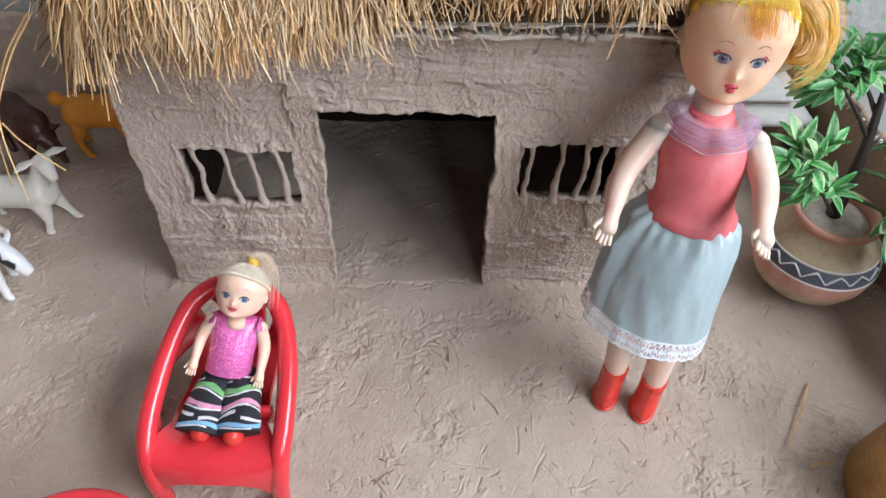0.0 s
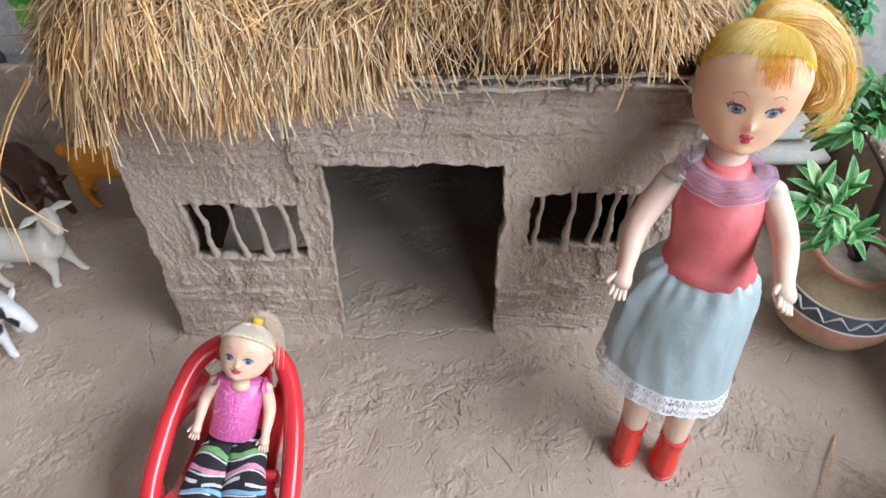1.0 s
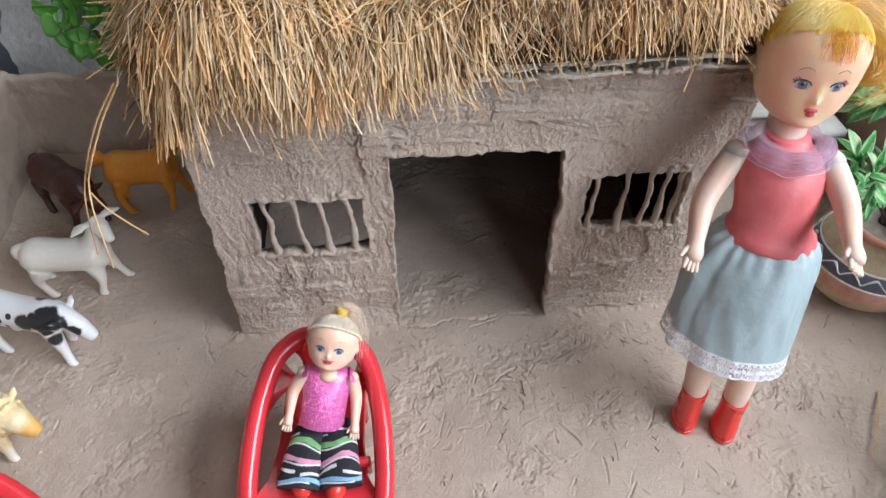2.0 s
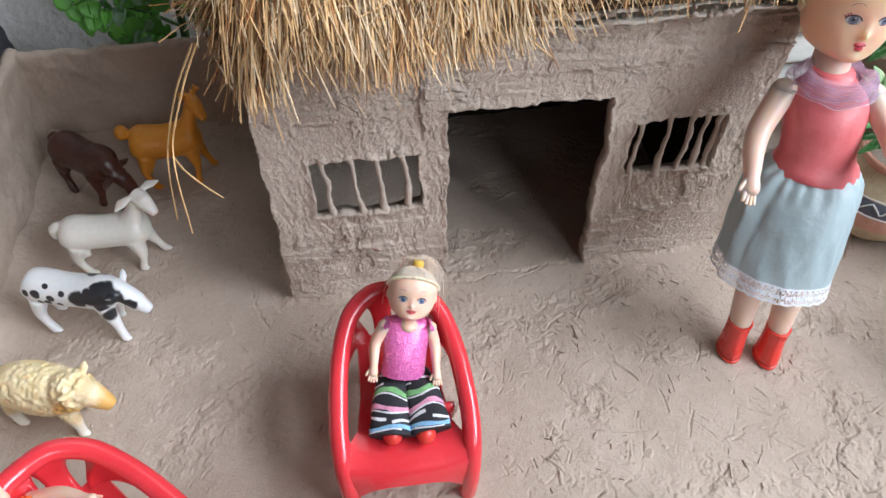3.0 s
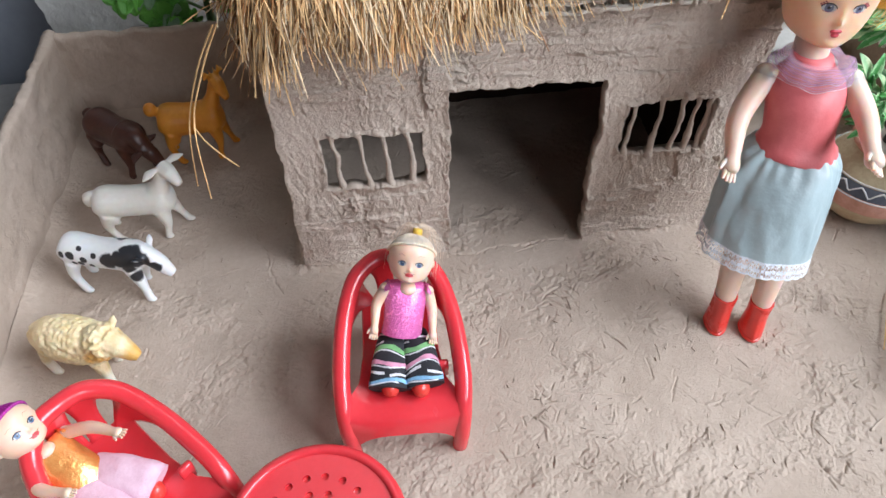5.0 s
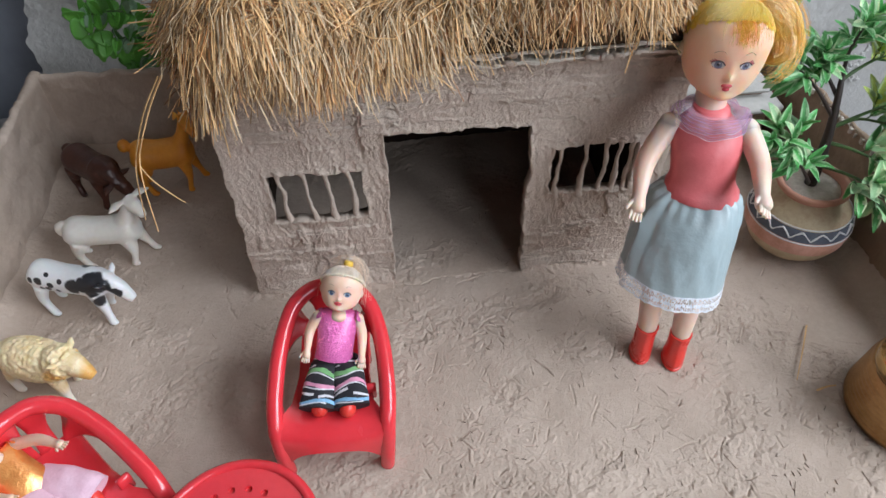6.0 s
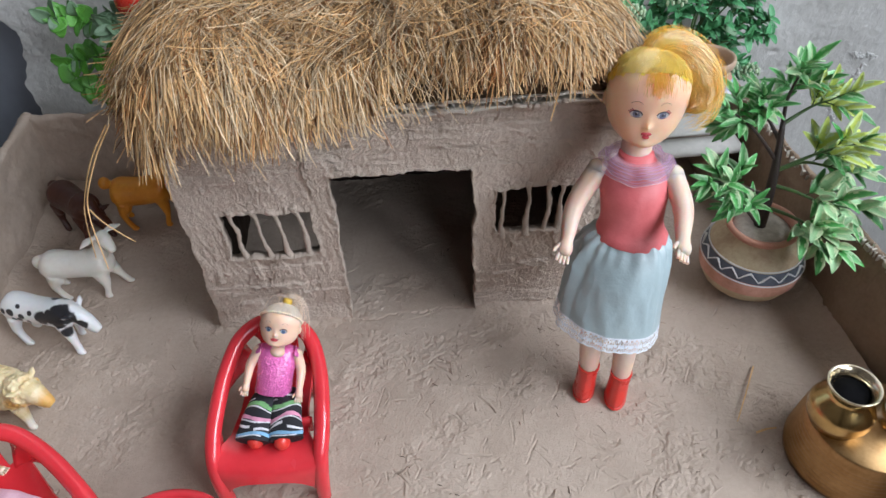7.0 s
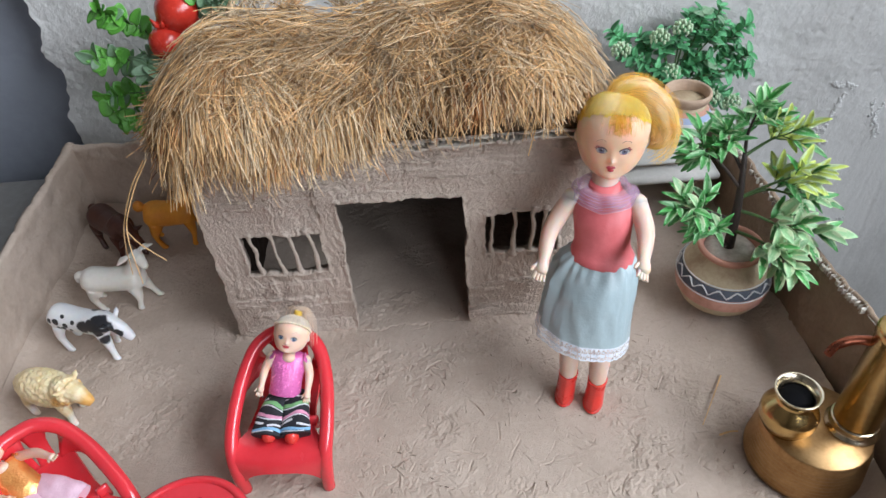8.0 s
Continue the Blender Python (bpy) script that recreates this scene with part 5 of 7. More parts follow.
def standing_doll():
    """Slots: skin, face, hair, bodice, skirt, lace, tulle, boots, eye white, eye blue, dark, lips, brow, lash, eye grey, wisps, stitching."""
    rnd = random.Random(11)
    s = Shape()
    base = Vector((0.125, -0.093, 0.0))
    at = lambda x, y, z: Vector((x, y, z)) - base
    yaw = Matrix.Rotation(radians(-20), 3, "Z")
    across, ahead = yaw @ Vector((1, 0, 0)), yaw @ Vector((0, -1, 0))
    up = Vector((0, 0, 1))
    # boots with a front seam and a sole, and the legs in them
    for foot, knee in ((at(0.1165, -0.0900, 0), at(0.1230, -0.071, 0.080)), (at(0.1370, -0.0985, 0), at(0.1455, -0.079, 0.080))):
        rings = []
        for z, back, front, half in ((0.0, 0.0064, 0.0104, 0.0070), (0.0012, 0.0074, 0.0118, 0.0080), (0.005, 0.0075, 0.0120, 0.0082), (0.009, 0.0072, 0.0104, 0.0079), (0.013, 0.0070, 0.0088, 0.0076), (0.018, 0.0072, 0.0080, 0.0076), (0.0222, 0.0077, 0.0080, 0.0079), (0.0238, 0.0078, 0.0081, 0.0080), (0.0240, 0.0066, 0.0068, 0.0067), (0.0215, 0.0060, 0.0060, 0.0060)):
            c = foot + Vector((0.002, 0.003, 0)) * (z / 0.02) + up * z
            rings.append([c + across * (half * 0.92 * math.cos(a)) + ahead * ((front if math.sin(a) > 0 else back) * math.sin(a) * (1 + 0.05 * math.exp(-((a - math.pi / 2) / 0.10) ** 2))) for a in [2 * math.pi * k / 40 for k in range(40)]])
        s.loft(rings, 7)
        s.loft([[foot + across * (0.0077 * g * math.cos(a)) + ahead * ((0.0126 if math.sin(a) > 0 else 0.0080) * g * math.sin(a)) + up * z for a in [2 * math.pi * k / 24 for k in range(24)]] for z, g in ((0.0002, 0.94), (0.0005, 1.0), (0.0018, 1.0), (0.0022, 0.95))], 7)
        s.tube(curve_points([foot + Vector((0.002, 0.003, 0.020)), foot.lerp(knee, 0.5) + Vector((0, 0, 0.008)), knee], 5), [0.0062 + 0.0032 * (k / 10) ** 0.8 for k in range(11)], 18, 0)
    # stiff gathered skirt: flat panels between creases, fullest at the hip
    waist, hem = at(0.1405, -0.0595, 0.1255), at(0.1295, -0.0785, 0.0700)
    n = 150
    crease = sorted(rnd.uniform(0, 2 * math.pi) for k in range(13))
    tall = [rnd.uniform(0.4, 1.0) * (1 if k % 2 else -1) for k in range(len(crease))]

    def panel(a, shift):
        """Runs straight from crease to crease, so the cloth folds in planes."""
        b = (a + shift) % (2 * math.pi)
        k = sum(c <= b for c in crease) - 1
        lo, hi = crease[k], crease[(k + 1) % len(crease)]
        t = ((b - lo) % (2 * math.pi)) / max((hi - lo) % (2 * math.pi), 1e-6)
        return mix(tall[k], tall[(k + 1) % len(crease)], t)

    rings = []
    for k in range(21):
        u = k / 20
        c = waist.lerp(hem, u)
        hx = float(np.interp(u, (0, 0.04, 0.12, 0.30, 0.50, 0.75, 1.0), (0.0180, 0.0212, 0.0278, 0.0318, 0.0332, 0.0342, 0.0344)))
        hy = float(np.interp(u, (0, 0.04, 0.12, 0.30, 0.50, 0.75, 1.0), (0.0140, 0.0160, 0.0200, 0.0232, 0.0245, 0.0250, 0.0245)))
        ring = []
        for j in range(n):
            a = 2 * math.pi * j / n
            fold = 1 + 0.15 * panel(a, 0.12 * u) * min(u * 2.5, 1) * (1 - 0.6 * u) + 0.055 * math.sin(19 * a + 1.5 * math.sin(3 * a)) * max(0, 1 - u / 0.28) * min(u * 12, 1) - 0.075 * abs(fine(2.0 * math.cos(a), 2.0 * math.sin(a), u * 1.6 + 0.3, 1.0, 1)) * min(u * 3, 1) - 0.03 * abs(fine(5 * math.cos(a) + 9, 5 * math.sin(a), u * 4, 1.0, 1)) * min(u * 3, 1)
            p = c + across * (hx * math.cos(a) * fold) - ahead * (hy * math.sin(a) * fold)
            p -= up * ((p - c).dot(across) * 0.16 * u + 0.002 * math.sin(2 * a + 0.5) * u)
            ring.append(p)
        rings.append(ring)
    s.loft(rings, 4, caps=False)
    s.loft([[p.lerp(waist.lerp(hem, k / 20), 0.025) for p in ring] for k, ring in enumerate(rings)], 4, caps=False)
    # lace: a net of threads with eyelets and a scalloped edge
    drop = (hem - waist).normalized()
    edge = rings[-1]
    m2 = 480
    rim = [edge[int(j * n / m2) % n].lerp(edge[(int(j * n / m2) + 1) % n], (j * n / m2) % 1) for j in range(m2)]
    lace = []
    for k in range(10):
        lace.append([p + drop * (0.00105 * k + 0.0009 * abs(math.sin(j * math.pi / 15)) * (k / 9)) + (p - hem) * (0.0035 * k) for j, p in enumerate(rim)])
    first = len(s.v)
    s.v.extend(p for ring in lace for p in ring)
    for k in range(9):
        for j in range(m2):
            u, v = j % 15 - 7, k
            flower = (abs(u) + abs(v - 4.5) * 1.3) in (2.65, 3.65) or ((u * u + (v - 4.5) ** 2 * 1.6) % 7) < 3.2
            if v in (0, 8) or flower or (j + v) % 4 == 0:
                s.f.append((first + k * m2 + j, first + k * m2 + (j + 1) % m2, first + (k + 1) * m2 + (j + 1) % m2, first + (k + 1) * m2 + j))
                s.m.append(5)
    # bodice, bloused a little over the waistband
    shoulder = at(0.1425, -0.0440, 0.1610)
    rings = []
    for u, hx, hy in ((-0.16, 0.0205, 0.0165), (-0.14, 0.0222, 0.0180), (-0.10, 0.0226, 0.0184), (0.0, 0.0206, 0.0166), (0.12, 0.0192, 0.0154), (0.28, 0.0194, 0.0158), (0.48, 0.0202, 0.0170), (0.66, 0.0210, 0.0176), (0.82, 0.0205, 0.0160), (0.93, 0.0184, 0.0138), (1.01, 0.0150, 0.0120), (1.10, 0.0118, 0.0108), (1.20, 0.0104, 0.0100)):
        c = waist.lerp(shoulder, u)
        ring = []
        for j in range(72):
            a = 2 * math.pi * j / 72
            wrinkle = 1 + 0.014 * fine(2.5 * math.cos(a), 2.5 * math.sin(a), u * 3, 1.0, 3) + (0.010 * math.sin(13 * a + 2 * math.sin(2 * a)) * max(0, 1 - (u + 0.16) / 0.22))
            ring.append(c + across * (hx * math.cos(a) * wrinkle) - ahead * (hy * math.sin(a) * wrinkle) + up * (0.0014 * math.sin(3 * a + 1) * (u < 0)))
        rings.append(ring)
    s.loft(rings, 3)
    # neck and the see-through frill lying round it
    s.tube([shoulder + Vector((0, 0.004, -0.003)), at(0.1455, -0.0330, 0.1740), at(0.147, -0.0280, 0.186)], [0.0098, 0.0092, 0.0092], 24, 0)
    for layer, (rad, rise) in enumerate(((0.0198, -0.0020), (0.0174, -0.0004))):
        frill = []
        for k, (r, z) in enumerate(((0.0104, 0.0085), (0.0128, 0.0100), (0.0155, 0.0098), (rad * 0.90, 0.0088), (rad, 0.0042), (rad * 0.985, 0.0010))):
            ring = []
            for j in range(96):
                a = 2 * math.pi * j / 96
                d = across * (math.cos(a) * 1.10) - ahead * (math.sin(a) * 0.92)
                wave = (math.sin(5 * a + layer * 2 + 0.6 * math.sin(2 * a)) * 0.0017 + math.sin(9 * a + layer) * 0.0008) * (k / 5)
                ring.append(shoulder + ahead * 0.0015 + d * (r + wave * 0.6) + up * (z + rise + wave))
            frill.append(ring)
        s.loft(frill, 6, caps=False)
        for k, t in ((2, 0.6), (3, 0.2), (3, 0.7), (4, 0.1), (4, 0.6), (4, 0.98)):
            s.tube([frill[k][j % 96].lerp(frill[k + 1][j % 96], t) for j in range(97)], 0.00014, 4, 16 if (k, t) != (4, 0.98) else 5, caps=False)
    # arms
    arm(s, at(0.1215, -0.0385, 0.1560), at(0.0980, -0.0685, 0.1275), (-0.0040, 0.002, -0.002), 0.0068, 0)
    arm(s, at(0.1640, -0.0510, 0.1560), at(0.1585, -0.0925, 0.1420), (0.0040, 0.001, -0.002), 0.0068, 0)
    # head
    m = Matrix.Translation(at(0.1480, -0.0280, 0.1995)) @ Matrix.Rotation(radians(-13), 4, "Z") @ Matrix.Rotation(radians(1), 4, "Y") @ Matrix.Rotation(radians(-5), 4, "X")
    head = Head(s, m, 0.0236, 0.0232, 0.0262, 1)
    head.eyes(0.0074, -0.0034, 0.0026, 8, 14, 10, 13)
    for side in (-1, 1):
        head.stroke([(side * 0.0048, 0.0036), (side * 0.0062, 0.0047), (side * 0.0078, 0.0051), (side * 0.0096, 0.0045), (side * 0.0110, 0.0032)], 0.00013, 12)
    head.patch(-0.0013, -0.0148, 0.0018, 0.00100, 11, 0.00022, 0.25)
    head.patch(0.0013, -0.0148, 0.0018, 0.00100, 11, 0.00022, -0.25)
    head.patch(0, -0.0168, 0.0021, 0.00130, 11, 0.00024)
    head.stroke([(-0.0023, -0.0154), (-0.001, -0.0157), (0.001, -0.0157), (0.0023, -0.0154)], 0.00010, 10)
    # rooted hair drawn up to a side tail: plugs along the hairline, then combed strands
    head.hair_cap(2, 0.0205, -0.013, 1.012)
    crown_way = Vector((0.34, 0.25, 1.0))
    for k in range(900):
        a = rnd.uniform(-math.pi * 1.12, math.pi * 0.12)
        facing = 0.5 - 0.5 * math.sin(a)
        z0 = mix(-0.35, 1.20, facing ** 1.1) + rnd.uniform(-0.10, 0.30)
        head.strand((math.cos(a), math.sin(a), z0), crown_way + Vector((rnd.uniform(-0.2, 0.2), rnd.uniform(-0.2, 0.2), 0)), 2, rnd.uniform(0.00016, 0.00034), 1.020, rnd)
    for k in range(150):  # loose fringe over the brow
        x = rnd.gauss(0.003, 0.0048)
        drift = rnd.uniform(-0.003, 0.004)
        z1 = rnd.uniform(0.0070, 0.0165)
        pts = [m @ Vector((x * 0.8, head.front(x * 0.8, 0.0222) * 0.98, 0.0224)), m @ Vector((x + drift * 0.5, head.front(x + drift * 0.5, 0.0165) - 0.0013, 0.0172)), m @ Vector((x + drift, head.front(x + drift, z1) - 0.0005, z1))]
        s.tube(curve_points(pts, 4), 0.00008, 4, 15)
    # side tail: a soft roll of hair that curls under
    line = [at(*q) for q in ((0.1480, -0.0220, 0.2180), (0.1550, -0.0170, 0.2215), (0.1655, -0.0160, 0.2190), (0.1760, -0.0215, 0.2100), (0.1795, -0.0290, 0.2000), (0.1760, -0.0345, 0.1930), (0.1695, -0.0365, 0.1905))]
    core = curve_points(line, 5)
    n = len(core)
    full = lambda u: (0.0055 + 0.0070 * math.sin(math.pi * min(u * 1.0, 1)) ** 0.8) * (1.0 if u < 0.6 else max(1 - ((u - 0.6) / 0.4) ** 1.6, 0.03))
    s.tube(core, [full(k / (n - 1)) * 0.90 for k in range(n)], 40, 2)
    lock(s, line, full, 1000, 2, rnd, 0.00014, 1.0, 0.94)
    lock(s, line, lambda u: full(min(u, 0.62)), 420, 2, rnd, 0.00010, 1.25, 0.55)
    lock(s, line, lambda u: full(min(u, 0.75)) * 1.22, 90, 15, rnd, 0.00008, 1.2, 0.85)
    materials = [SKIN, FACE, YELLOW_HAIR, CORAL, SKIRT, LACE, TULLE, BOOT, EYE_WHITE, EYE_BLUE, EYE_DARK, LIP, BROW, LASH, EYE_GREY, HAIR_WISP, STITCH]
    return single("standing_doll", s, materials, "yellow-haired doll in coral top, pale blue skirt and red boots", "doll", Matrix.Translation(base), sharp=60)


standing_doll()


def seated_doll(name, m, upper, cloth_top, cloth_low, hair, style, label, head_turn=(0, 0, 0)):
    """A small doll sitting with legs ahead, in chair space: seat at 0, front towards -y.
    Slots: skin, hair, top, low, shoe, eye white, eye blue, dark, lips, tie, stripes (4)."""
    rnd = random.Random(len(name))
    s = Shape()
    # torso
    rings = []
    for u, y, z, hx, hy in ((0, 0.000, 0.004, 0.0118, 0.0080), (1, 0.000, 0.010, 0.0112, 0.0080), (2, 0.002, 0.018, 0.0114, 0.0078), (3, 0.0040, 0.024, 0.0120, 0.0078), (4, 0.0055, 0.0295, 0.0132, 0.0066), (5, 0.006, 0.0318, 0.0128, 0.0056), (6, 0.0065, 0.0328, 0.0060, 0.0048)):
        rings.append(ring_points((0, y, z), (1, 0, 0), (0, 1, 0), hx, hy, 22))
    s.loft(rings, 2)
    s.ball((0, 0.0035, 0.0300), (0.0056, 0.0062, 0.0040), 0, None, 16, 12)
    for side in (-1, 1):  # stiff cap sleeves
        grid = []
        for i in range(5):
            u = i / 4
            grid.append([Vector((side * (0.0105 + 0.0026 * u), 0.0045 + 0.0066 * math.cos(a) * (1 - 0.15 * u), 0.0305 - 0.0016 * u + 0.0030 * math.sin(a) * (1 - 0.4 * u))) for a in [math.pi * k / 10 for k in range(11)]])
        sheet(grid, 0.0005 * side, 2, s)
    s.tube([(0, 0.0065, 0.032), (0, 0.007, 0.037)], 0.0042, 12, 0)
    # arms
    if style == "trousers":
        arm(s, (-0.0120, 0.004, 0.0285), (-0.0165, -0.004, 0.0100), (-0.0015, 0.003, 0), 0.0036, 0)
        arm(s, (0.0120, 0.004, 0.0285), (0.0160, -0.006, 0.0095), (0.0015, 0.003, 0), 0.0036, 0)
    else:
        arm(s, (-0.0120, 0.004, 0.0285), (-0.0140, -0.018, 0.0160), (-0.003, 0.001, 0), 0.0036, 0)
        arm(s, (0.0120, 0.004, 0.0285), (0.0175, -0.026, 0.0165), (0.002, -0.001, 0.001), 0.0036, 0)
    # head
    hm = Matrix.Translation((0, 0.0040, 0.0478)) @ Euler([radians(a) for a in head_turn]).to_matrix().to_4x4()
    head = Head(s, hm, 0.0124, 0.0120, 0.0126, 0)
    head.eyes(0.0046, -0.0018, 0.0016, 5, 6, 7, 14, 0)
    for side in (-1, 1):
        head.stroke([(side * 0.0034, 0.0026), (side * 0.0050, 0.0034), (side * 0.0068, 0.0028)], 0.00009, 14)
    head.patch(0, -0.0076, 0.0023, 0.0011, 8, 0.00016)
    head.stroke([(-0.0031, -0.0066), (-0.0018, -0.0072), (0, -0.0073), (0.0018, -0.0072), (0.0031, -0.0066)], 0.00016, 14)
    head.hair_cap(1, 0.0092, -0.0070, 1.012)
    for k in range(220):
        a = rnd.uniform(-math.pi * 1.15, math.pi * 0.15)
        facing = 0.5 - 0.5 * math.sin(a)
        head.strand((math.cos(a), math.sin(a), mix(-0.40, 1.05, facing ** 1.1)), (0.12 + rnd.uniform(-0.15, 0.15), 0.35 + rnd.uniform(-0.15, 0.15), 1.0), 1, rnd.uniform(0.00014, 0.00028), 1.02, rnd)
    for k in range(30):  # braid along the hairline
        a = -math.pi * 1.02 + math.pi * 1.04 * k / 29
        d = Vector((math.cos(a), math.sin(a), mix(-0.35, 1.02, (0.5 - 0.5 * math.sin(a)) ** 1.1))).normalized()
        s.ball(hm @ (head.at(math.acos(-d.z), math.atan2(d.y, d.x), 1.045)), (0.0008, 0.0008, 0.0010), 1, None, 8, 6)
    root = hm @ Vector((0.0015, 0.0040, 0.0138))
    s.lathe([(0.0024, -0.0018), (0.0028, -0.0005), (0.0028, 0.0016), (0.0022, 0.0026)], root, 14, 9)
    if style == "trousers":
        line = [root, root + Vector((0.003, 0.002, 0.0040)), root + Vector((0.0080, 0.006, 0.0030)), root + Vector((0.0115, 0.010, -0.0040)), root + Vector((0.0130, 0.012, -0.0150))]
    else:
        line = [root, root + Vector((0.0015, 0.001, 0.006)), root + Vector((0.004, 0.006, 0.009)), root + Vector((0.006, 0.013, 0.004))]
    if style == "trousers":
        for k in range(300):  # a thin fan of hair that falls from the tie
            way = Matrix.Rotation(rnd.gauss(-0.35, 0.85), 3, "Z") @ Vector((0, 1, 0))
            out, drop = rnd.uniform(0.005, 0.014), rnd.uniform(0.004, 0.026)
            start = root + Vector((rnd.uniform(-0.0012, 0.0012), rnd.uniform(-0.0012, 0.0012), 0))
            pts = [start, start + way * out * 0.25 + Vector((0, 0, 0.0035)), start + way * out * 0.7 + Vector((0, 0, 0.0025)), start + way * out * 1.05 + Vector((0, 0, -drop * 0.4)), start + way * out * 1.15 + Vector((0, 0, -drop))]
            s.tube(curve_points(pts, 4), 0.00005, 4, 1, caps=False)
    else:
        lock(s, line, lambda u: 0.0022 + 0.0042 * math.sin(math.pi * min(u * 0.9, 1)), 90, 1, rnd, 0.000065, 2.2)
    s.moved(upper)
    # wide short trousers or skirt over the legs
    for side in (-1, 1):
        pts = [(side * 0.0050, 0.000, 0.0075), (side * 0.0078, -0.012, 0.0085), (side * 0.0096, -0.025, 0.0080), (side * 0.0106, -0.0335, 0.0056)]
        line = curve_points(pts, 48)
        n, sides = len(line), 110
        rings = []
        for k, c in enumerate(line):
            u = k / (n - 1)
            d = (line[min(k + 1, n - 1)] - line[max(k - 1, 0)]).normalized()
            a = d.cross(Vector((0, 0, 1))).normalized()
            b = a.cross(d)
            r = mix(0.0084, 0.0106, u ** 0.8) * (1 + 0.02 * math.sin(u * 17 + side))
            rings.append([c + a * (r * math.cos(t) * (1 + 0.05 * u * math.sin(3 * t + side))) + b * (r * 0.62 * math.sin(t) * (1 + 0.06 * u * math.sin(4 * t))) for t in [2 * math.pi * q / sides for q in range(sides)]])
        first = len(s.f)
        s.loft(rings, 3)
        if style == "trousers":
            bands = ((0.07, 0.040, 10, 0.2, 1.5), (0.17, 0.034, 10, 1.6, 2.9), (0.24, 0.030, 10, 0.1, 1.1), (0.36, 0.075, 11, -0.3, 3.4), (0.415, 0.022, 10, -0.3, 3.4), (0.57, 0.058, 12, 0.0, 3.2), (0.615, 0.022, 10, 0.0, 3.2), (0.70, 0.040, 10, -0.3, 1.4), (0.77, 0.040, 10, 1.7, 3.4), (0.87, 0.070, 13, -0.3, 3.2), (0.925, 0.030, 10, -0.3, 2.2))
            for k in range(n - 1):
                for q in range(sides):
                    u, t = (k + 0.5) / (n - 1), 2 * math.pi * (q + 0.5) / sides
                    t = t if t < 5 else t - 2 * math.pi
                    for u0, wide, slot, t0, t1 in bands:
                        if t0 < t < t1 and abs(u - u0 - 0.035 * math.sin(2.2 * t + side * 1.5 + u0 * 9)) < wide * 0.55 * (1 + 0.15 * math.sin(5 * t + u0 * 30)):
                            s.m[first + k * sides + q] = slot
    for x, y, z in ((0.0075, -0.0340, 0.0050), (-0.0090, -0.0322, 0.0046)):
        s.tube([(x, y + 0.012, z), (x, y + 0.002, z)], [0.0042, 0.0038], 12, 0)
        s.ball((x, y, z), (0.0050, 0.0052, 0.0054), 4, None, 18, 12)
    materials = [SKIN_PALE, hair, cloth_top, cloth_low, BOOT, EYE_WHITE, EYE_BLUE, EYE_DARK, LIP, YELLOW_TIE, *STRIPES, BROW]
    return single(name, s, materials, label, "doll", m, sharp=60)


def lean_back(rx, ry, up=0.0):
    """Turns the upper body about the hips."""
    return pose(0, 0, 0.008 + up, rx, ry, 0) @ pose(0, 0, -0.008)


seated_doll("seated_doll", pose(-0.0905, -0.1035, 0.0400, 0, 0, -3), lean_back(-27, 13, 0.008), PINK_TOP, BLACK_CLOTH, BLONDE_HAIR, "trousers", "small blonde doll in pink top and striped trousers", (-10, 0, -10))
seated_doll("seated_doll", pose(-0.2540, -0.1640, 0.0385, 0, 0, 60), lean_back(-44, 0, 0.001), ORANGE_TOP, PINK_SKIRT, PURPLE_HAIR, "skirt", "small purple-haired doll in shiny orange top", (0, 0, 10))


# ---------------------------------------------------------------- toy animals (each one plain moulded mesh)
def moulded(name, s, materials, m, label, category, voxel=0.0008, smooth=10):
    ob = single(name, s, materials, label, category, m, "toy animals")
    melt = ob.modifiers.new("melt", "REMESH")
    melt.mode, melt.voxel_size, melt.use_smooth_shade = "VOXEL", voxel, True
    soft = ob.modifiers.new("soft", "SMOOTH")
    soft.factor, soft.iterations = 0.5, smooth
    return ob


def four_legs(s, spots, r_top, r_low, height):
    for (x0, y0), (x1, y1), bend in spots:
        s.tube(curve_points([(x0, y0, height), (mix(x0, x1, 0.45) + bend, mix(y0, y1, 0.5), height * 0.5), (x1, y1, 0.0012)], 4), [mix(r_top, r_low, min(k / 5, 1)) for k in range(9)], 10)
        s.ball((x1 + 0.0012, y1, 0.0016), (0.0030, 0.0022, 0.0018), 0, None, 10, 8)


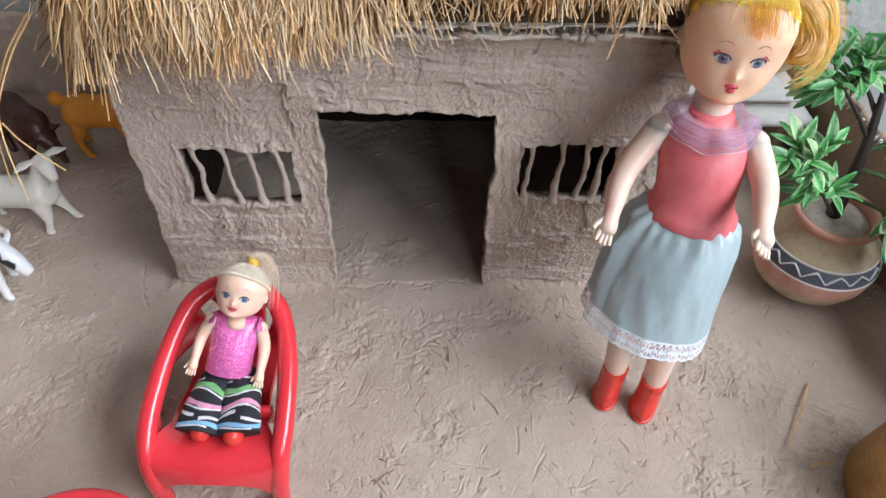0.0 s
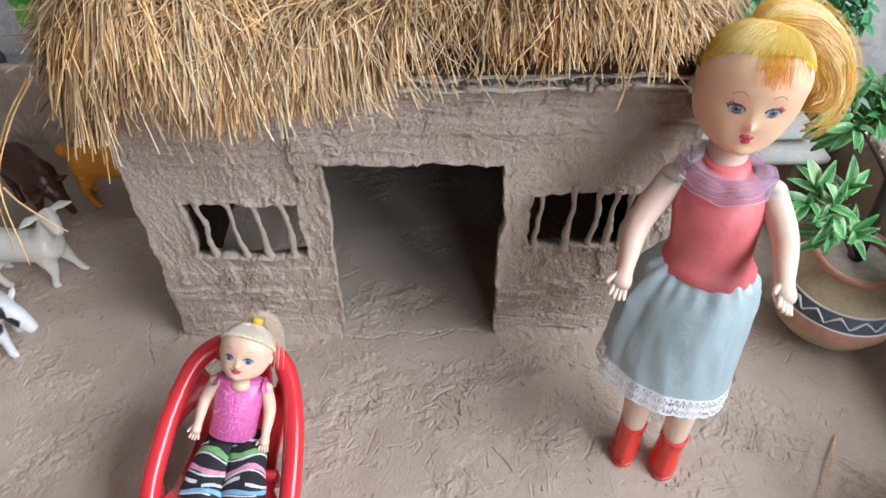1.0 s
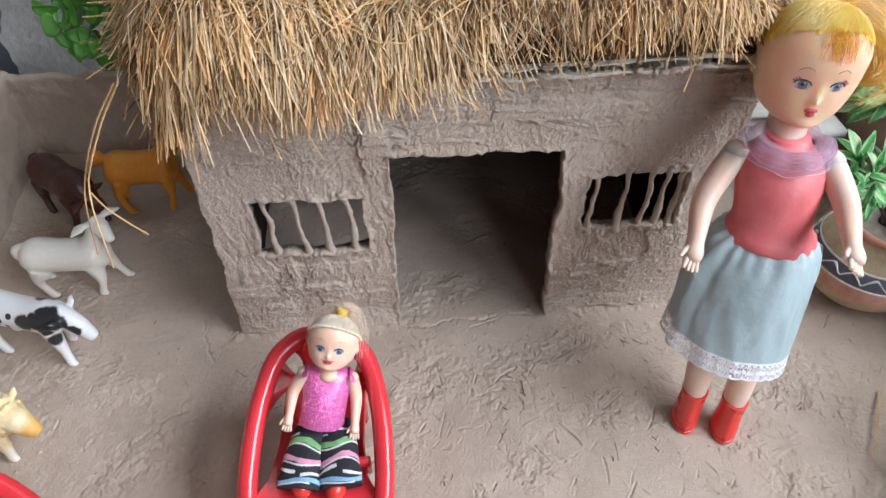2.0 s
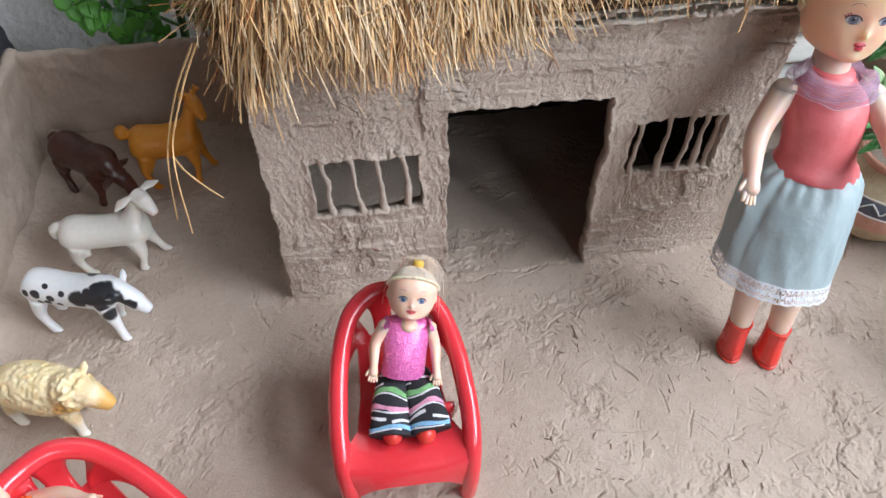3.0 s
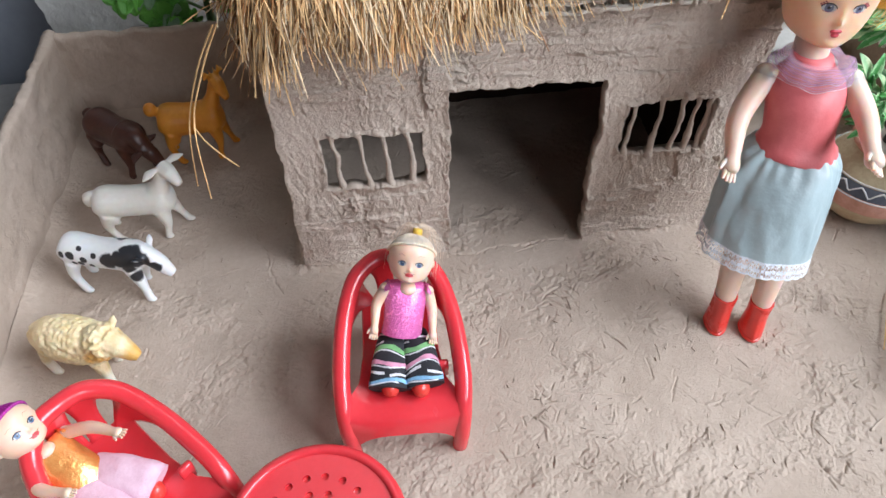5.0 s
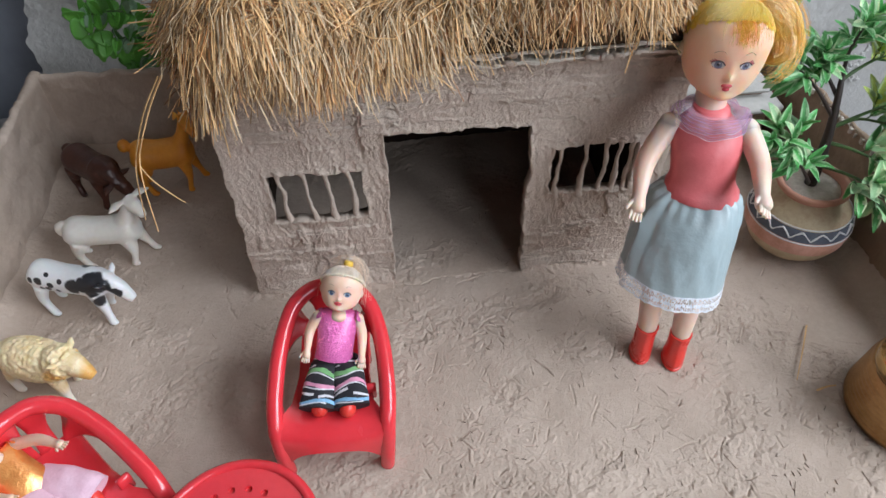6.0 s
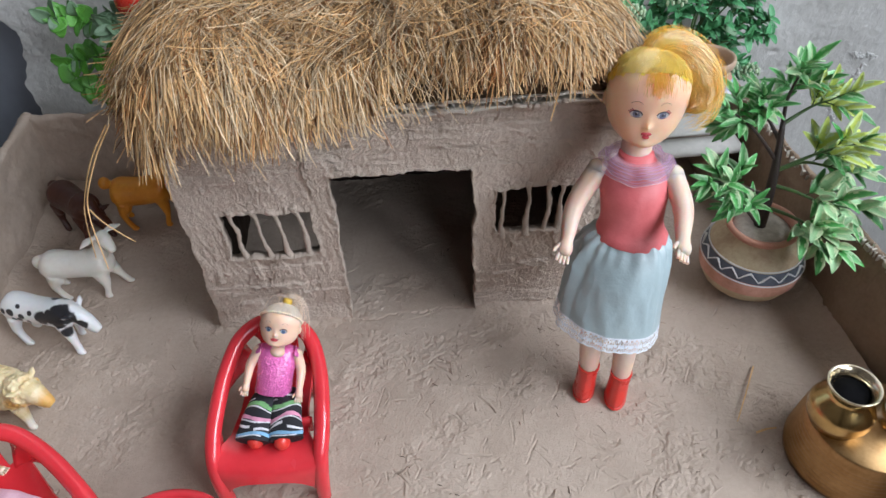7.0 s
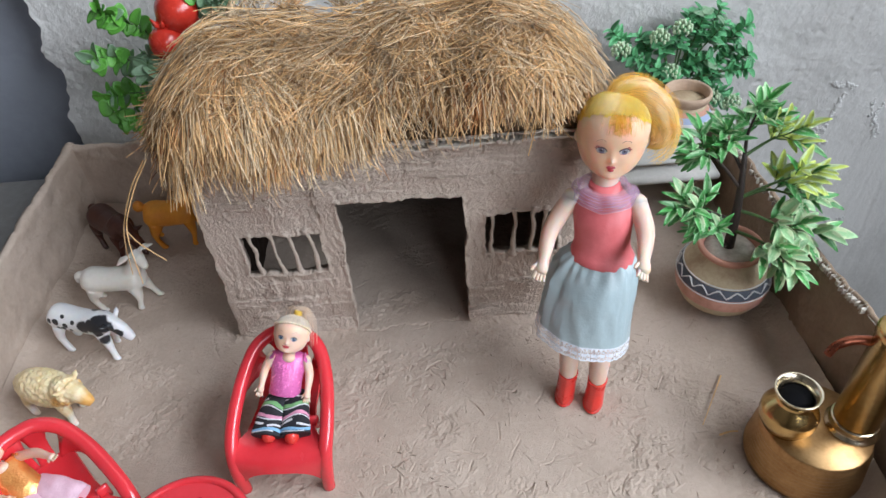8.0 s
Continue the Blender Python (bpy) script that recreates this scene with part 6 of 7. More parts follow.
def goat(name, material, m, label, head_up=True, tail="down", ear=1.0, horns=True, turn=0.0):
    """Facing +x; about six centimetres long."""
    s = Shape()
    spine = curve_points([(-0.0262, 0, 0.0325), (-0.0235, 0, 0.0320), (-0.0160, 0, 0.0312), (-0.0040, 0, 0.0300), (0.0080, 0, 0.0302), (0.0170, 0, 0.0310), (0.0225, 0, 0.0315), (0.0245, 0, 0.0320)], 3)
    girth = [0.0030, 0.0060, 0.0080, 0.0088, 0.0100, 0.0107, 0.0110, 0.0109, 0.0107, 0.0105, 0.0105, 0.0105, 0.0106, 0.0108, 0.0109, 0.0109, 0.0106, 0.0100, 0.0090, 0.0078, 0.0062, 0.0030]
    s.tube(spine, girth, 20, up=(0, 1, 0))
    four_legs(s, (((-0.017, -0.0058), (-0.0150, -0.0080), -0.004), ((-0.018, 0.0058), (-0.0230, 0.0080), -0.003), ((0.016, -0.0055), (0.0150, -0.0080), 0.002), ((0.017, 0.0055), (0.0270, 0.0070), 0.001)), 0.0062, 0.0024, 0.026)
    for side in (-1, 1):
        s.ball((-0.0165, side * 0.0066, 0.0235), (0.0062, 0.0042, 0.0085))
    if tail == "down":
        s.tube(curve_points([(-0.022, 0, 0.037), (-0.0275, 0, 0.036), (-0.0285, 0, 0.028)], 3), [0.0034, 0.0036, 0.0038, 0.0040, 0.0038, 0.0032, 0.002], 8)
    else:
        s.tube([(-0.021, 0, 0.037), (-0.026, 0, 0.040)], [0.0030, 0.0026], 8)
        s.ball((-0.0285, 0, 0.0405), (0.0052, 0.0046, 0.0048))
    side_look = Matrix.Rotation(radians(turn), 3, "Z")
    if head_up:
        s.tube(curve_points([(0.013, 0, 0.032), (0.0195, 0, 0.042), (0.0240, 0, 0.053)], 4), [0.0096, 0.0086, 0.0076, 0.0067, 0.0060, 0.0054, 0.0050, 0.0048, 0.0048], 14)
        top = Vector((0.0260, 0, 0.0555))
        snout = ((-0.003, 0, 0.001), (0.004, 0, -0.0012), (0.0100, 0, -0.0050), (0.0128, 0, -0.0066))
    else:
        s.tube(curve_points([(0.014, 0, 0.033), (0.024, 0.0, 0.034), (0.032, 0, 0.027)], 4), [0.0100, 0.0092, 0.0084, 0.0076, 0.0068, 0.0062, 0.0056, 0.0052, 0.0050], 12)
        top = Vector((0.0330, 0, 0.0265))
        snout = ((-0.003, 0, 0.003), (0.003, 0, -0.004), (0.007, 0, -0.011), (0.008, 0, -0.0125))
    s.tube([top + side_look @ Vector(p) for p in snout], [0.0050, 0.0050, 0.0034, 0.0023], 14)
    for side in (-1, 1):
        s.tube([top + side_look @ Vector(p) for p in ((-0.002, side * 0.0035, 0.002), (-0.0015, side * 0.0080 * ear, 0.0034 / ear ** 2), (-0.0005, side * 0.0130 * ear, 0.0014 / ear ** 3))], [0.0019, 0.0040, 0.0010], 10, flat=0.45)
        s.ball(top + side_look @ Vector((0.0025, side * 0.0044, 0.0012)), 0.0009, 0, None, 8, 6)
        if horns:
            s.tube([top + side_look @ Vector(p) for p in ((-0.0005, side * 0.0018, 0.004), (-0.0035, side * 0.0022, 0.0085))], [0.0012, 0.0006], 6)
    return moulded(name, s, material, m, label, "toy goat", 0.0007, 12)


goat("toy_goat", GOAT_WHITE, pose(-0.2680, 0.0540, 0.0005, 0, 0, -2) @ Matrix.Diagonal((1.10, 1.15, 1.04, 1)), "white plastic toy goat standing with its head raised", ear=1.25, horns=False, turn=-42)
goat("toy_goat", GOAT_ORANGE, pose(-0.2350, 0.1400, 0.0005, 0, 0, 4) @ Matrix.Diagonal((1.0, 1.30, 1.20, 1)), "orange plastic toy goat standing in the shade of the hut", tail="round", ear=0.7, turn=-55)
goat("toy_goat", GOAT_BROWN, pose(-0.2940, 0.1340, 0.0005, 0, 0, -40) @ Matrix.Diagonal((1.02, 1.22, 1.15, 1)), "dark brown plastic toy goat with lowered head by the wall", head_up=False, ear=1.2, turn=25)


def calf(m):
    s = Shape()
    spine = curve_points([(-0.0272, 0, 0.0335), (-0.0245, 0, 0.0325), (-0.0165, 0, 0.0315), (-0.0040, 0, 0.0302), (0.0080, 0, 0.0305), (0.0175, 0, 0.0315), (0.0235, 0, 0.0325), (0.0255, 0, 0.0330)], 3)
    girth = [0.0030, 0.0056, 0.0074, 0.0082, 0.0092, 0.0097, 0.0099, 0.0098, 0.0096, 0.0095, 0.0095, 0.0095, 0.0096, 0.0098, 0.0099, 0.0098, 0.0094, 0.0089, 0.0081, 0.0071, 0.0058, 0.0030]
    s.tube(spine, girth, 20, up=(0, 1, 0))
    four_legs(s, (((-0.019, -0.0055), (-0.0175, -0.0080), -0.004), ((-0.019, 0.0055), (-0.0230, 0.0075), -0.003), ((0.018, -0.0050), (0.0240, -0.0085), 0.001), ((0.016, 0.0050), (0.0130, 0.0075), 0.002)), 0.0052, 0.0026, 0.026)
    s.tube(curve_points([(0.017, 0, 0.034), (0.025, 0, 0.035), (0.031, 0, 0.030)], 4), [0.0078, 0.0072, 0.0066, 0.0061, 0.0057, 0.0055, 0.0054, 0.0053, 0.0053], 12)
    s.tube([(0.029, 0, 0.0325), (0.034, 0, 0.0275), (0.0385, 0, 0.0210), (0.0402, 0, 0.0190)], [0.0055, 0.0052, 0.0038, 0.0028], 12)
    for side in (-1, 1):
        s.tube([(0.0285, side * 0.0045, 0.0345), (0.0265, side * 0.0088, 0.0375), (0.0255, side * 0.0115, 0.0390)], [0.0013, 0.0025, 0.0008], 8, flat=0.5)
    s.tube(curve_points([(-0.025, 0, 0.036), (-0.0285, 0, 0.030), (-0.0275, 0, 0.020)], 3), [0.0012] * 7, 8)
    return moulded("toy_calf", s, CALF_SPOTS, m, "white plastic toy calf with black patches", "toy calf")


calf(pose(-0.2790, 0.0020, 0.0005, 0, 0, -18) @ Matrix.Scale(1.12, 4))


def sheep(m):
    s = Shape()
    rnd = random.Random(3)
    s.ball((0.0, 0, 0.0280), (0.0270, 0.0130, 0.0125))
    s.ball((-0.012, 0, 0.0283), (0.0130, 0.0120, 0.0118))
    s.ball((0.019, 0, 0.0315), (0.0115, 0.0105, 0.0115))
    for k in range(1500):
        z = rnd.uniform(-0.75, 1)
        a = rnd.uniform(0, 2 * math.pi)
        f = math.sqrt(1 - z * z)
        s.ball((0.0272 * f * math.cos(a), 0.0131 * f * math.sin(a), 0.0280 + 0.0126 * z), rnd.uniform(0.0009, 0.0015), 0, None, 6, 5)
    for k in range(260):
        z, a = rnd.uniform(-0.6, 1), rnd.uniform(0, 2 * math.pi)
        f = math.sqrt(1 - z * z)
        s.ball((0.0205 + 0.0108 * f * math.cos(a), 0.0106 * f * math.sin(a), 0.0325 + 0.0108 * z), rnd.uniform(0.0008, 0.0013), 0, None, 6, 5)
    body = moulded("toy_sheep", s, SHEEP_WOOL, m, "cream plastic toy sheep with curly wool", "toy sheep", 0.0007, 1)
    legs = Shape()
    four_legs(legs, (((-0.017, -0.0065), (-0.0170, -0.0085), -0.003), ((-0.018, 0.0065), (-0.0210, 0.0080), -0.003), ((0.016, -0.0060), (0.0190, -0.0080), 0.001), ((0.015, 0.0060), (0.0130, 0.0080), 0.002)), 0.0050, 0.0027, 0.020)
    face = Shape()
    face.tube([(0.024, 0, 0.0340), (0.031, 0, 0.0320), (0.0385, 0, 0.0262), (0.0405, 0, 0.0245)], [0.0080, 0.0070, 0.0042, 0.0028], 14)
    for side in (-1, 1):
        face.tube([(0.0255, side * 0.0050, 0.0385), (0.0245, side * 0.0095, 0.0410), (0.0240, side * 0.0120, 0.0430)], [0.0014, 0.0026, 0.0008], 8, flat=0.6)
    s.add(legs.v, legs.f, 0)
    s.add(face.v, face.f, 0)
    data = mesh_of("toy_sheep", s, [SHEEP_WOOL])
    body.data = data
    return body


sheep(pose(-0.2870, -0.0640, 0.0005, 0, 0, -22) @ Matrix.Scale(1.05, 4))


# ---------------------------------------------------------------- pots and plants
def painted_pot(m, r, h, label, rim_in, zigzag=True):
    pot = thing("clay_pot", m, label, "pot", "painted clay pots")
    prof = [(0.46, 0.0), (0.62, 0.03), (0.84, 0.16), (0.97, 0.32), (1.0, 0.44), (0.99, 0.52), (0.965, 0.575), (0.90, 0.66), (0.78, 0.76), (0.64, 0.83), (0.575, 0.87), (0.585, 0.91)]
    slots = [0, 0, 0, 1, 2, 3, 3, 0, 0, 0, 4]
    s = Shape().lathe([(a * r, b * h) for a, b in prof], sides=56, slots=slots)
    inner = [(0.585, 0.91), (0.60, 0.93), (0.50, 0.90), (0.49, 0.80), (0.60, 0.70), (0.55, 0.68)]
    part("body", s, [POT_CREAM, POT_PINK, POT_PINK, POT_DARK, TERRACOTTA], pot, "painted cream and pink clay body")
    part("rim", Shape().lathe([(0.575 * r, 0.905 * h), (0.66 * r, 0.925 * h), (0.695 * r, 0.96 * h), (0.68 * r, 0.995 * h), (0.63 * r, h), (0.58 * r, 0.985 * h), (0.545 * r, 0.93 * h), (0.535 * r, 0.80 * h), (0.52 * r, 0.78 * h)], sides=48), TERRACOTTA, pot, "rounded terracotta rim")
    if zigzag:
        pts = []
        n = 36
        for k in range(n * 4 + 1):
            a = 2 * math.pi * k / (n * 4)
            tri = abs(((k / 4) * 0.9 + 0.25 * fine(math.cos(a), math.sin(a), 4, 0.4, 2)) % 2 - 1) ** 0.8
            u = mix(0.545, 0.645, tri) + 0.012 * fine(math.cos(a), math.sin(a), 2, 0.2, 2)
            rad = mix(0.99, 0.915, (u - 0.52) / 0.14) * r + 0.0002
            pts.append((rad * math.cos(a), rad * math.sin(a), u * h))
        part("zigzag_line", Shape().tube(pts, [0.0009 + 0.0005 * fine(k * 0.3, 1, 5, 1.0, 2) for k in range(len(pts))], 6, flat=0.7), POT_WHITE, pot, "white painted zigzag line")
        for z, rad in ((0.505, 0.995), (0.675, 0.89)):
            ring = [(rad * r * math.cos(2 * math.pi * k / 64), rad * r * math.sin(2 * math.pi * k / 64), z * h) for k in range(65)]
            part("painted_line", Shape().tube(ring, 0.0006, 6), POT_WHITE, pot)
    return pot


painted_pot(pose(0.2675, -0.002, 0.002, 0, 0, 20), 0.0385, 0.0640, "round painted clay pot with a dark zigzag band holding a plant", 0.5)
single("pot_filling", Shape().lathe([(0.0001, 0.0588), (0.012, 0.0592), (0.0203, 0.0582), (0.0205, 0.0540), (0.0001, 0.0538)], (0.2675, -0.002, 0.0025), 28), SOIL, "pale foam filling in the painted pot", "filling")


def leaf_mesh(name, width, fold, curl, material, blunt=False, edge=None):
    """A leaf of unit length along x, creased along its middle rib, with thickness."""
    rows = 7
    grid = []
    for i in range(rows):
        u = i / (rows - 1)
        w = width * (math.sin(math.pi * min(u * 0.93 + 0.04, 1) ** (0.8 if not blunt else 0.62)) ** (0.9 if not blunt else 0.55)) + 0.01
        z = curl * u * u
        grid.append([(u, w * k, z + fold * w * abs(k) ** 1.5) for k in (-1, -0.72, -0.4, 0, 0.4, 0.72, 1)])
    data = mesh_of(name, sheet(grid, 0.012), [material, edge or material])
    for face in data.polygons:
        if abs(face.center.y) > width * 0.5:
            face.material_index = 1
    return data


def blade(meshes, parent, at, way, up, length, rnd, name="leaf"):
    x = Vector(way).normalized()
    y = Vector(up).cross(x)
    y = y.normalized() if y.length > 1e-4 else x.orthogonal().normalized()
    z = x.cross(y)
    ob = new(name, rnd.choice(meshes))
    ob.parent = parent
    ob.matrix_basis = Matrix.Translation(at) @ Matrix((x, y, z)).transposed().to_4x4() @ Matrix.Scale(length, 4)
    return ob


LONG = [leaf_mesh("leaf", w, f, c, mt, False, e) for w, f, c, mt, e in ((0.155, 0.5, -0.18, LEAF_GREEN, LEAF_PALE), (0.175, 0.4, -0.28, LEAF_GREEN, LEAF_PALE), (0.13, 0.6, -0.10, LEAF_GREEN, None), (0.14, 0.5, -0.2, LEAF_GREEN, LEAF_PALE))]
PALE = [leaf_mesh("leaf", w, f, c, mt, False, LEAF_CREAM) for w, f, c, mt in ((0.22, 0.4, -0.25, LEAF_PALE), (0.24, 0.3, -0.15, LEAF_PALE), (0.19, 0.5, -0.3, LEAF_GREEN))]
LIMES = [leaf_mesh("leaf", w, f, c, mt, False, LEAF_CREAM) for w, f, c, mt in ((0.17, 0.4, -0.2, LEAF_LIME), (0.2, 0.4, -0.1, LEAF_LIME))]
ROUND = [leaf_mesh("leaf", w, f, c, mt, True) for w, f, c, mt in ((0.42, 0.25, -0.12, LEAF_ROUND), (0.46, 0.2, -0.05, LEAF_ROUND))]
SAGES = [leaf_mesh("leaf", w, f, c, mt, True) for w, f, c, mt in ((0.34, 0.3, -0.15, LEAF_SAGE), (0.38, 0.2, -0.1, LEAF_SAGE))]
DEEPS = [leaf_mesh("leaf", w, f, c, mt, True) for w, f, c, mt in ((0.23, 0.4, -0.1, LEAF_DEEP), (0.26, 0.3, -0.2, LEAF_DEEP), (0.21, 0.5, 0.0, LEAF_DEEP))]


def potted_tree():
    """A small artificial tree: trunk, limbs and sprays of long leaves."""
    rnd = random.Random(21)
    base = Vector((0.2655, 0.004, 0.0500))
    plant = thing("artificial_plant", Matrix.Translation(base + Vector((0.001, -0.005, 0.001))) @ Matrix.Diagonal((0.95, 0.95, 0.89, 1)), "artificial plant with dark trunk and narrow green and lime leaves", "plant")
    at = lambda x, y, z: Vector((x, y, z)) - base
    trunk = [at(0.2655, 0.004, 0.0495), at(0.266, 0.006, 0.075), at(0.2665, 0.010, 0.105), at(0.267, 0.016, 0.128), at(0.268, 0.024, 0.150)]
    part("trunk", Shape().tube(curve_points(trunk, 4), [0.0052 - 0.0032 * k / 16 for k in range(17)], 12), BARK, plant, "dark brown plastic trunk")
    limbs = [  # points, leaf kind, leaf count, leaf length
        ([at(0.268, 0.024, 0.148), at(0.268, 0.028, 0.165), at(0.270, 0.030, 0.178), at(0.273, 0.030, 0.190)], LONG, 20, 0.024),
        ([at(0.267, 0.014, 0.120), at(0.252, 0.018, 0.140), at(0.238, 0.020, 0.155), at(0.225, 0.018, 0.166)], LONG, 38, 0.025),
        ([at(0.264, 0.004, 0.062), at(0.252, -0.004, 0.078), at(0.240, -0.006, 0.094), at(0.228, -0.006, 0.110)], LONG, 38, 0.024),
        ([at(0.267, 0.012, 0.112), at(0.285, 0.010, 0.124), at(0.298, 0.006, 0.134), at(0.311, 0.000, 0.142)], LIMES, 26, 0.026),
        ([at(0.267, 0.010, 0.100), at(0.280, 0.000, 0.100), at(0.294, -0.012, 0.098), at(0.312, -0.022, 0.098)], PALE, 34, 0.027),
        ([at(0.268, 0.024, 0.148), at(0.280, 0.026, 0.156), at(0.288, 0.024, 0.164), at(0.295, 0.020, 0.170)], LIMES, 22, 0.025),
        ([at(0.267, 0.020, 0.136), at(0.262, 0.028, 0.146), at(0.255, 0.032, 0.156), at(0.250, 0.030, 0.164)], LONG, 24, 0.025),
        ([at(0.266, 0.006, 0.080), at(0.276, -0.010, 0.084), at(0.284, -0.026, 0.086), at(0.290, -0.040, 0.084)], PALE, 26, 0.026),
        ([at(0.266, 0.008, 0.090), at(0.246, 0.002, 0.104), at(0.226, -0.004, 0.118), at(0.208, -0.010, 0.126)], LONG, 30, 0.024),
        ([at(0.267, 0.012, 0.112), at(0.292, 0.020, 0.112), at(0.304, 0.012, 0.114), at(0.314, 0.004, 0.114)], PALE, 26, 0.025),
    ]
    for pts, kind, count, length in limbs:
        line = curve_points(pts, 5)
        part("branch", Shape().tube(line, [0.0017 - 0.0011 * k / (len(line) - 1) for k in range(len(line))], 8), BARK if kind is LONG else STEM, plant)
        for k in range(6):
            u = 0.42 + 0.58 * (k + 0.6) / 6 if k < 5 else 0.995
            i = min(int(u * (len(line) - 1)), len(line) - 2)
            p = line[i].lerp(line[i + 1], u * (len(line) - 1) - i)
            d = (line[i + 1] - line[i]).normalized()
            around = Matrix.Rotation(2.4 * k + rnd.uniform(-0.4, 0.4), 3, d) @ d.orthogonal().normalized()
            way = (d * rnd.uniform(0.5, 0.9) + around * (0.9 if k < 5 else 0.1) + Vector((0, -0.15, 0.15))).normalized()
            reach = rnd.uniform(0.010, 0.019)
            part("twig", Shape().tube([p, p + way * reach], [0.0006, 0.0004], 5), STEM, plant)
            for q in range(6):
                foot = p + way * reach * (0.25 + 0.75 * q / 5)
                out = Matrix.Rotation(2.4 * q + k, 3, way) @ way.orthogonal().normalized()
                tip = way * (1.0 if q < 5 else 1.5) + out * (0.75 if q < 5 else 0.15)
                mixed = kind if rnd.random() < 0.8 else (LONG if kind is not LONG else PALE)
                blade(mixed, plant, foot, tip, Vector((0, -0.45, 1)), length * rnd.uniform(0.55, 0.86), rnd)
    return plant


potted_tree()

# slabs behind the hut with the second pot
shed = thing("slab_shelf", pose(0.236, 0.142, 0), "pale grey slabs laid on clay supports beside the hut", "shelf")
part("slab", Shape().box((-0.076, -0.042, 0.052), (0.062, 0.050, 0.0615), 0.003), SLAB, shed)
part("slab", Shape().box((-0.068, -0.030, 0.0655), (0.055, 0.050, 0.0725), 0.003), SLAB, shed)
part("spacer", Shape().box((-0.060, -0.024, 0.0617), (0.048, 0.046, 0.0653), 0.001), CLAY_EDGE, shed)
part("support", Shape().box((-0.070, -0.028, 0.0005), (-0.058, 0.046, 0.0518), 0.002), CLAY_EDGE, shed)
part("support", Shape().box((0.046, -0.028, 0.0005), (0.058, 0.046, 0.0518), 0.002), CLAY_EDGE, shed)

pot = thing("clay_pot", pose(0.275, 0.158, 0.0725), "open painted clay pot with blue and pink bands on the slabs", "pot", "painted clay pots")
prof = [(0.012, 0.0), (0.020, 0.004), (0.0262, 0.013), (0.0268, 0.018), (0.0255, 0.023), (0.0225, 0.028), (0.0200, 0.032), (0.0195, 0.036)]
part("body", Shape().lathe(prof, sides=44, slots=[0, 0, 1, 2, 3, 1, 0]), [POT_CREAM, POT_PINK, POT_WHITE, POT_BLUE], pot, "banded pink, white and blue body")
part("rim", Shape().lathe([(0.0195, 0.0355), (0.0215, 0.038), (0.0228, 0.0425), (0.0222, 0.0455), (0.0208, 0.0462), (0.0195, 0.0445), (0.0180, 0.038), (0.0178, 0.024), (0.020, 0.014), (0.012, 0.006), (0.0002, 0.005)], sides=44), CLAY_RIM, pot, "wide brown clay rim")


def back_bush():
    """Succulent-like artificial bush with rosettes of pale buds."""
    rnd = random.Random(31)
    base = Vector((0.290, 0.256, -0.012))
    plant = thing("artificial_bush", Matrix.Translation(base), "bushy artificial plant with deep green leaves and pale bud rosettes", "plant")
    part("stem", Shape().tube([(0, 0, 0.0), (0.004, 0.0, 0.05), (0.01, -0.002, 0.10)], [0.004, 0.0035, 0.003], 8), STEM, plant)
    tips = []
    for k in range(34):
        tip = Vector((0.008 + rnd.uniform(-0.07, 0.075), rnd.uniform(-0.030, 0.018), rnd.uniform(0.065, 0.168)))
        if k < 8:
            tip = Vector(((-0.060, -0.018, 0.135), (-0.022, -0.018, 0.146), (-0.004, -0.018, 0.106), (0.000, -0.018, 0.154), (0.044, -0.018, 0.156), (0.078, -0.018, 0.122), (0.044, -0.020, 0.074), (0.070, -0.018, 0.064))[k])
        root = Vector((0.004, 0, 0.04 + 0.05 * rnd.random()))
        line = curve_points([root, root.lerp(tip, 0.5) + Vector((0, -0.004, 0.008)), tip], 4)
        part("twig", Shape().tube(line, [0.0014 - 0.0008 * i / (len(line) - 1) for i in range(len(line))], 6), STEM, plant)
        tips.append(tip)
        d = (line[-1] - line[-3]).normalized()
        for q in range(20):
            around = Matrix.Rotation(2.4 * q, 3, d) @ d.orthogonal().normalized()
            p = tip - d * (0.0013 * q)
            blade(DEEPS if rnd.random() < 0.95 else SAGES, plant, p, d * rnd.uniform(0.15, 0.7) + around, Vector((0, -0.3, 1)), rnd.uniform(0.009, 0.016), rnd)
        if k in (0, 1, 2, 3, 6, 7):
            s = Shape()
            for q in range(26):
                z = 1 - q / 26
                f, a = math.sqrt(max(1 - z * z, 0)), 2.4 * q
                s.ball(tip + Vector((f * math.cos(a), f * math.sin(a) - 0.4, z)) * 0.0095, (0.0017, 0.0017, 0.0026), 0, None, 7, 6)
            part("bud_rosette", s, BUD, plant, "cluster of pale green buds")
    return plant


back_bush()


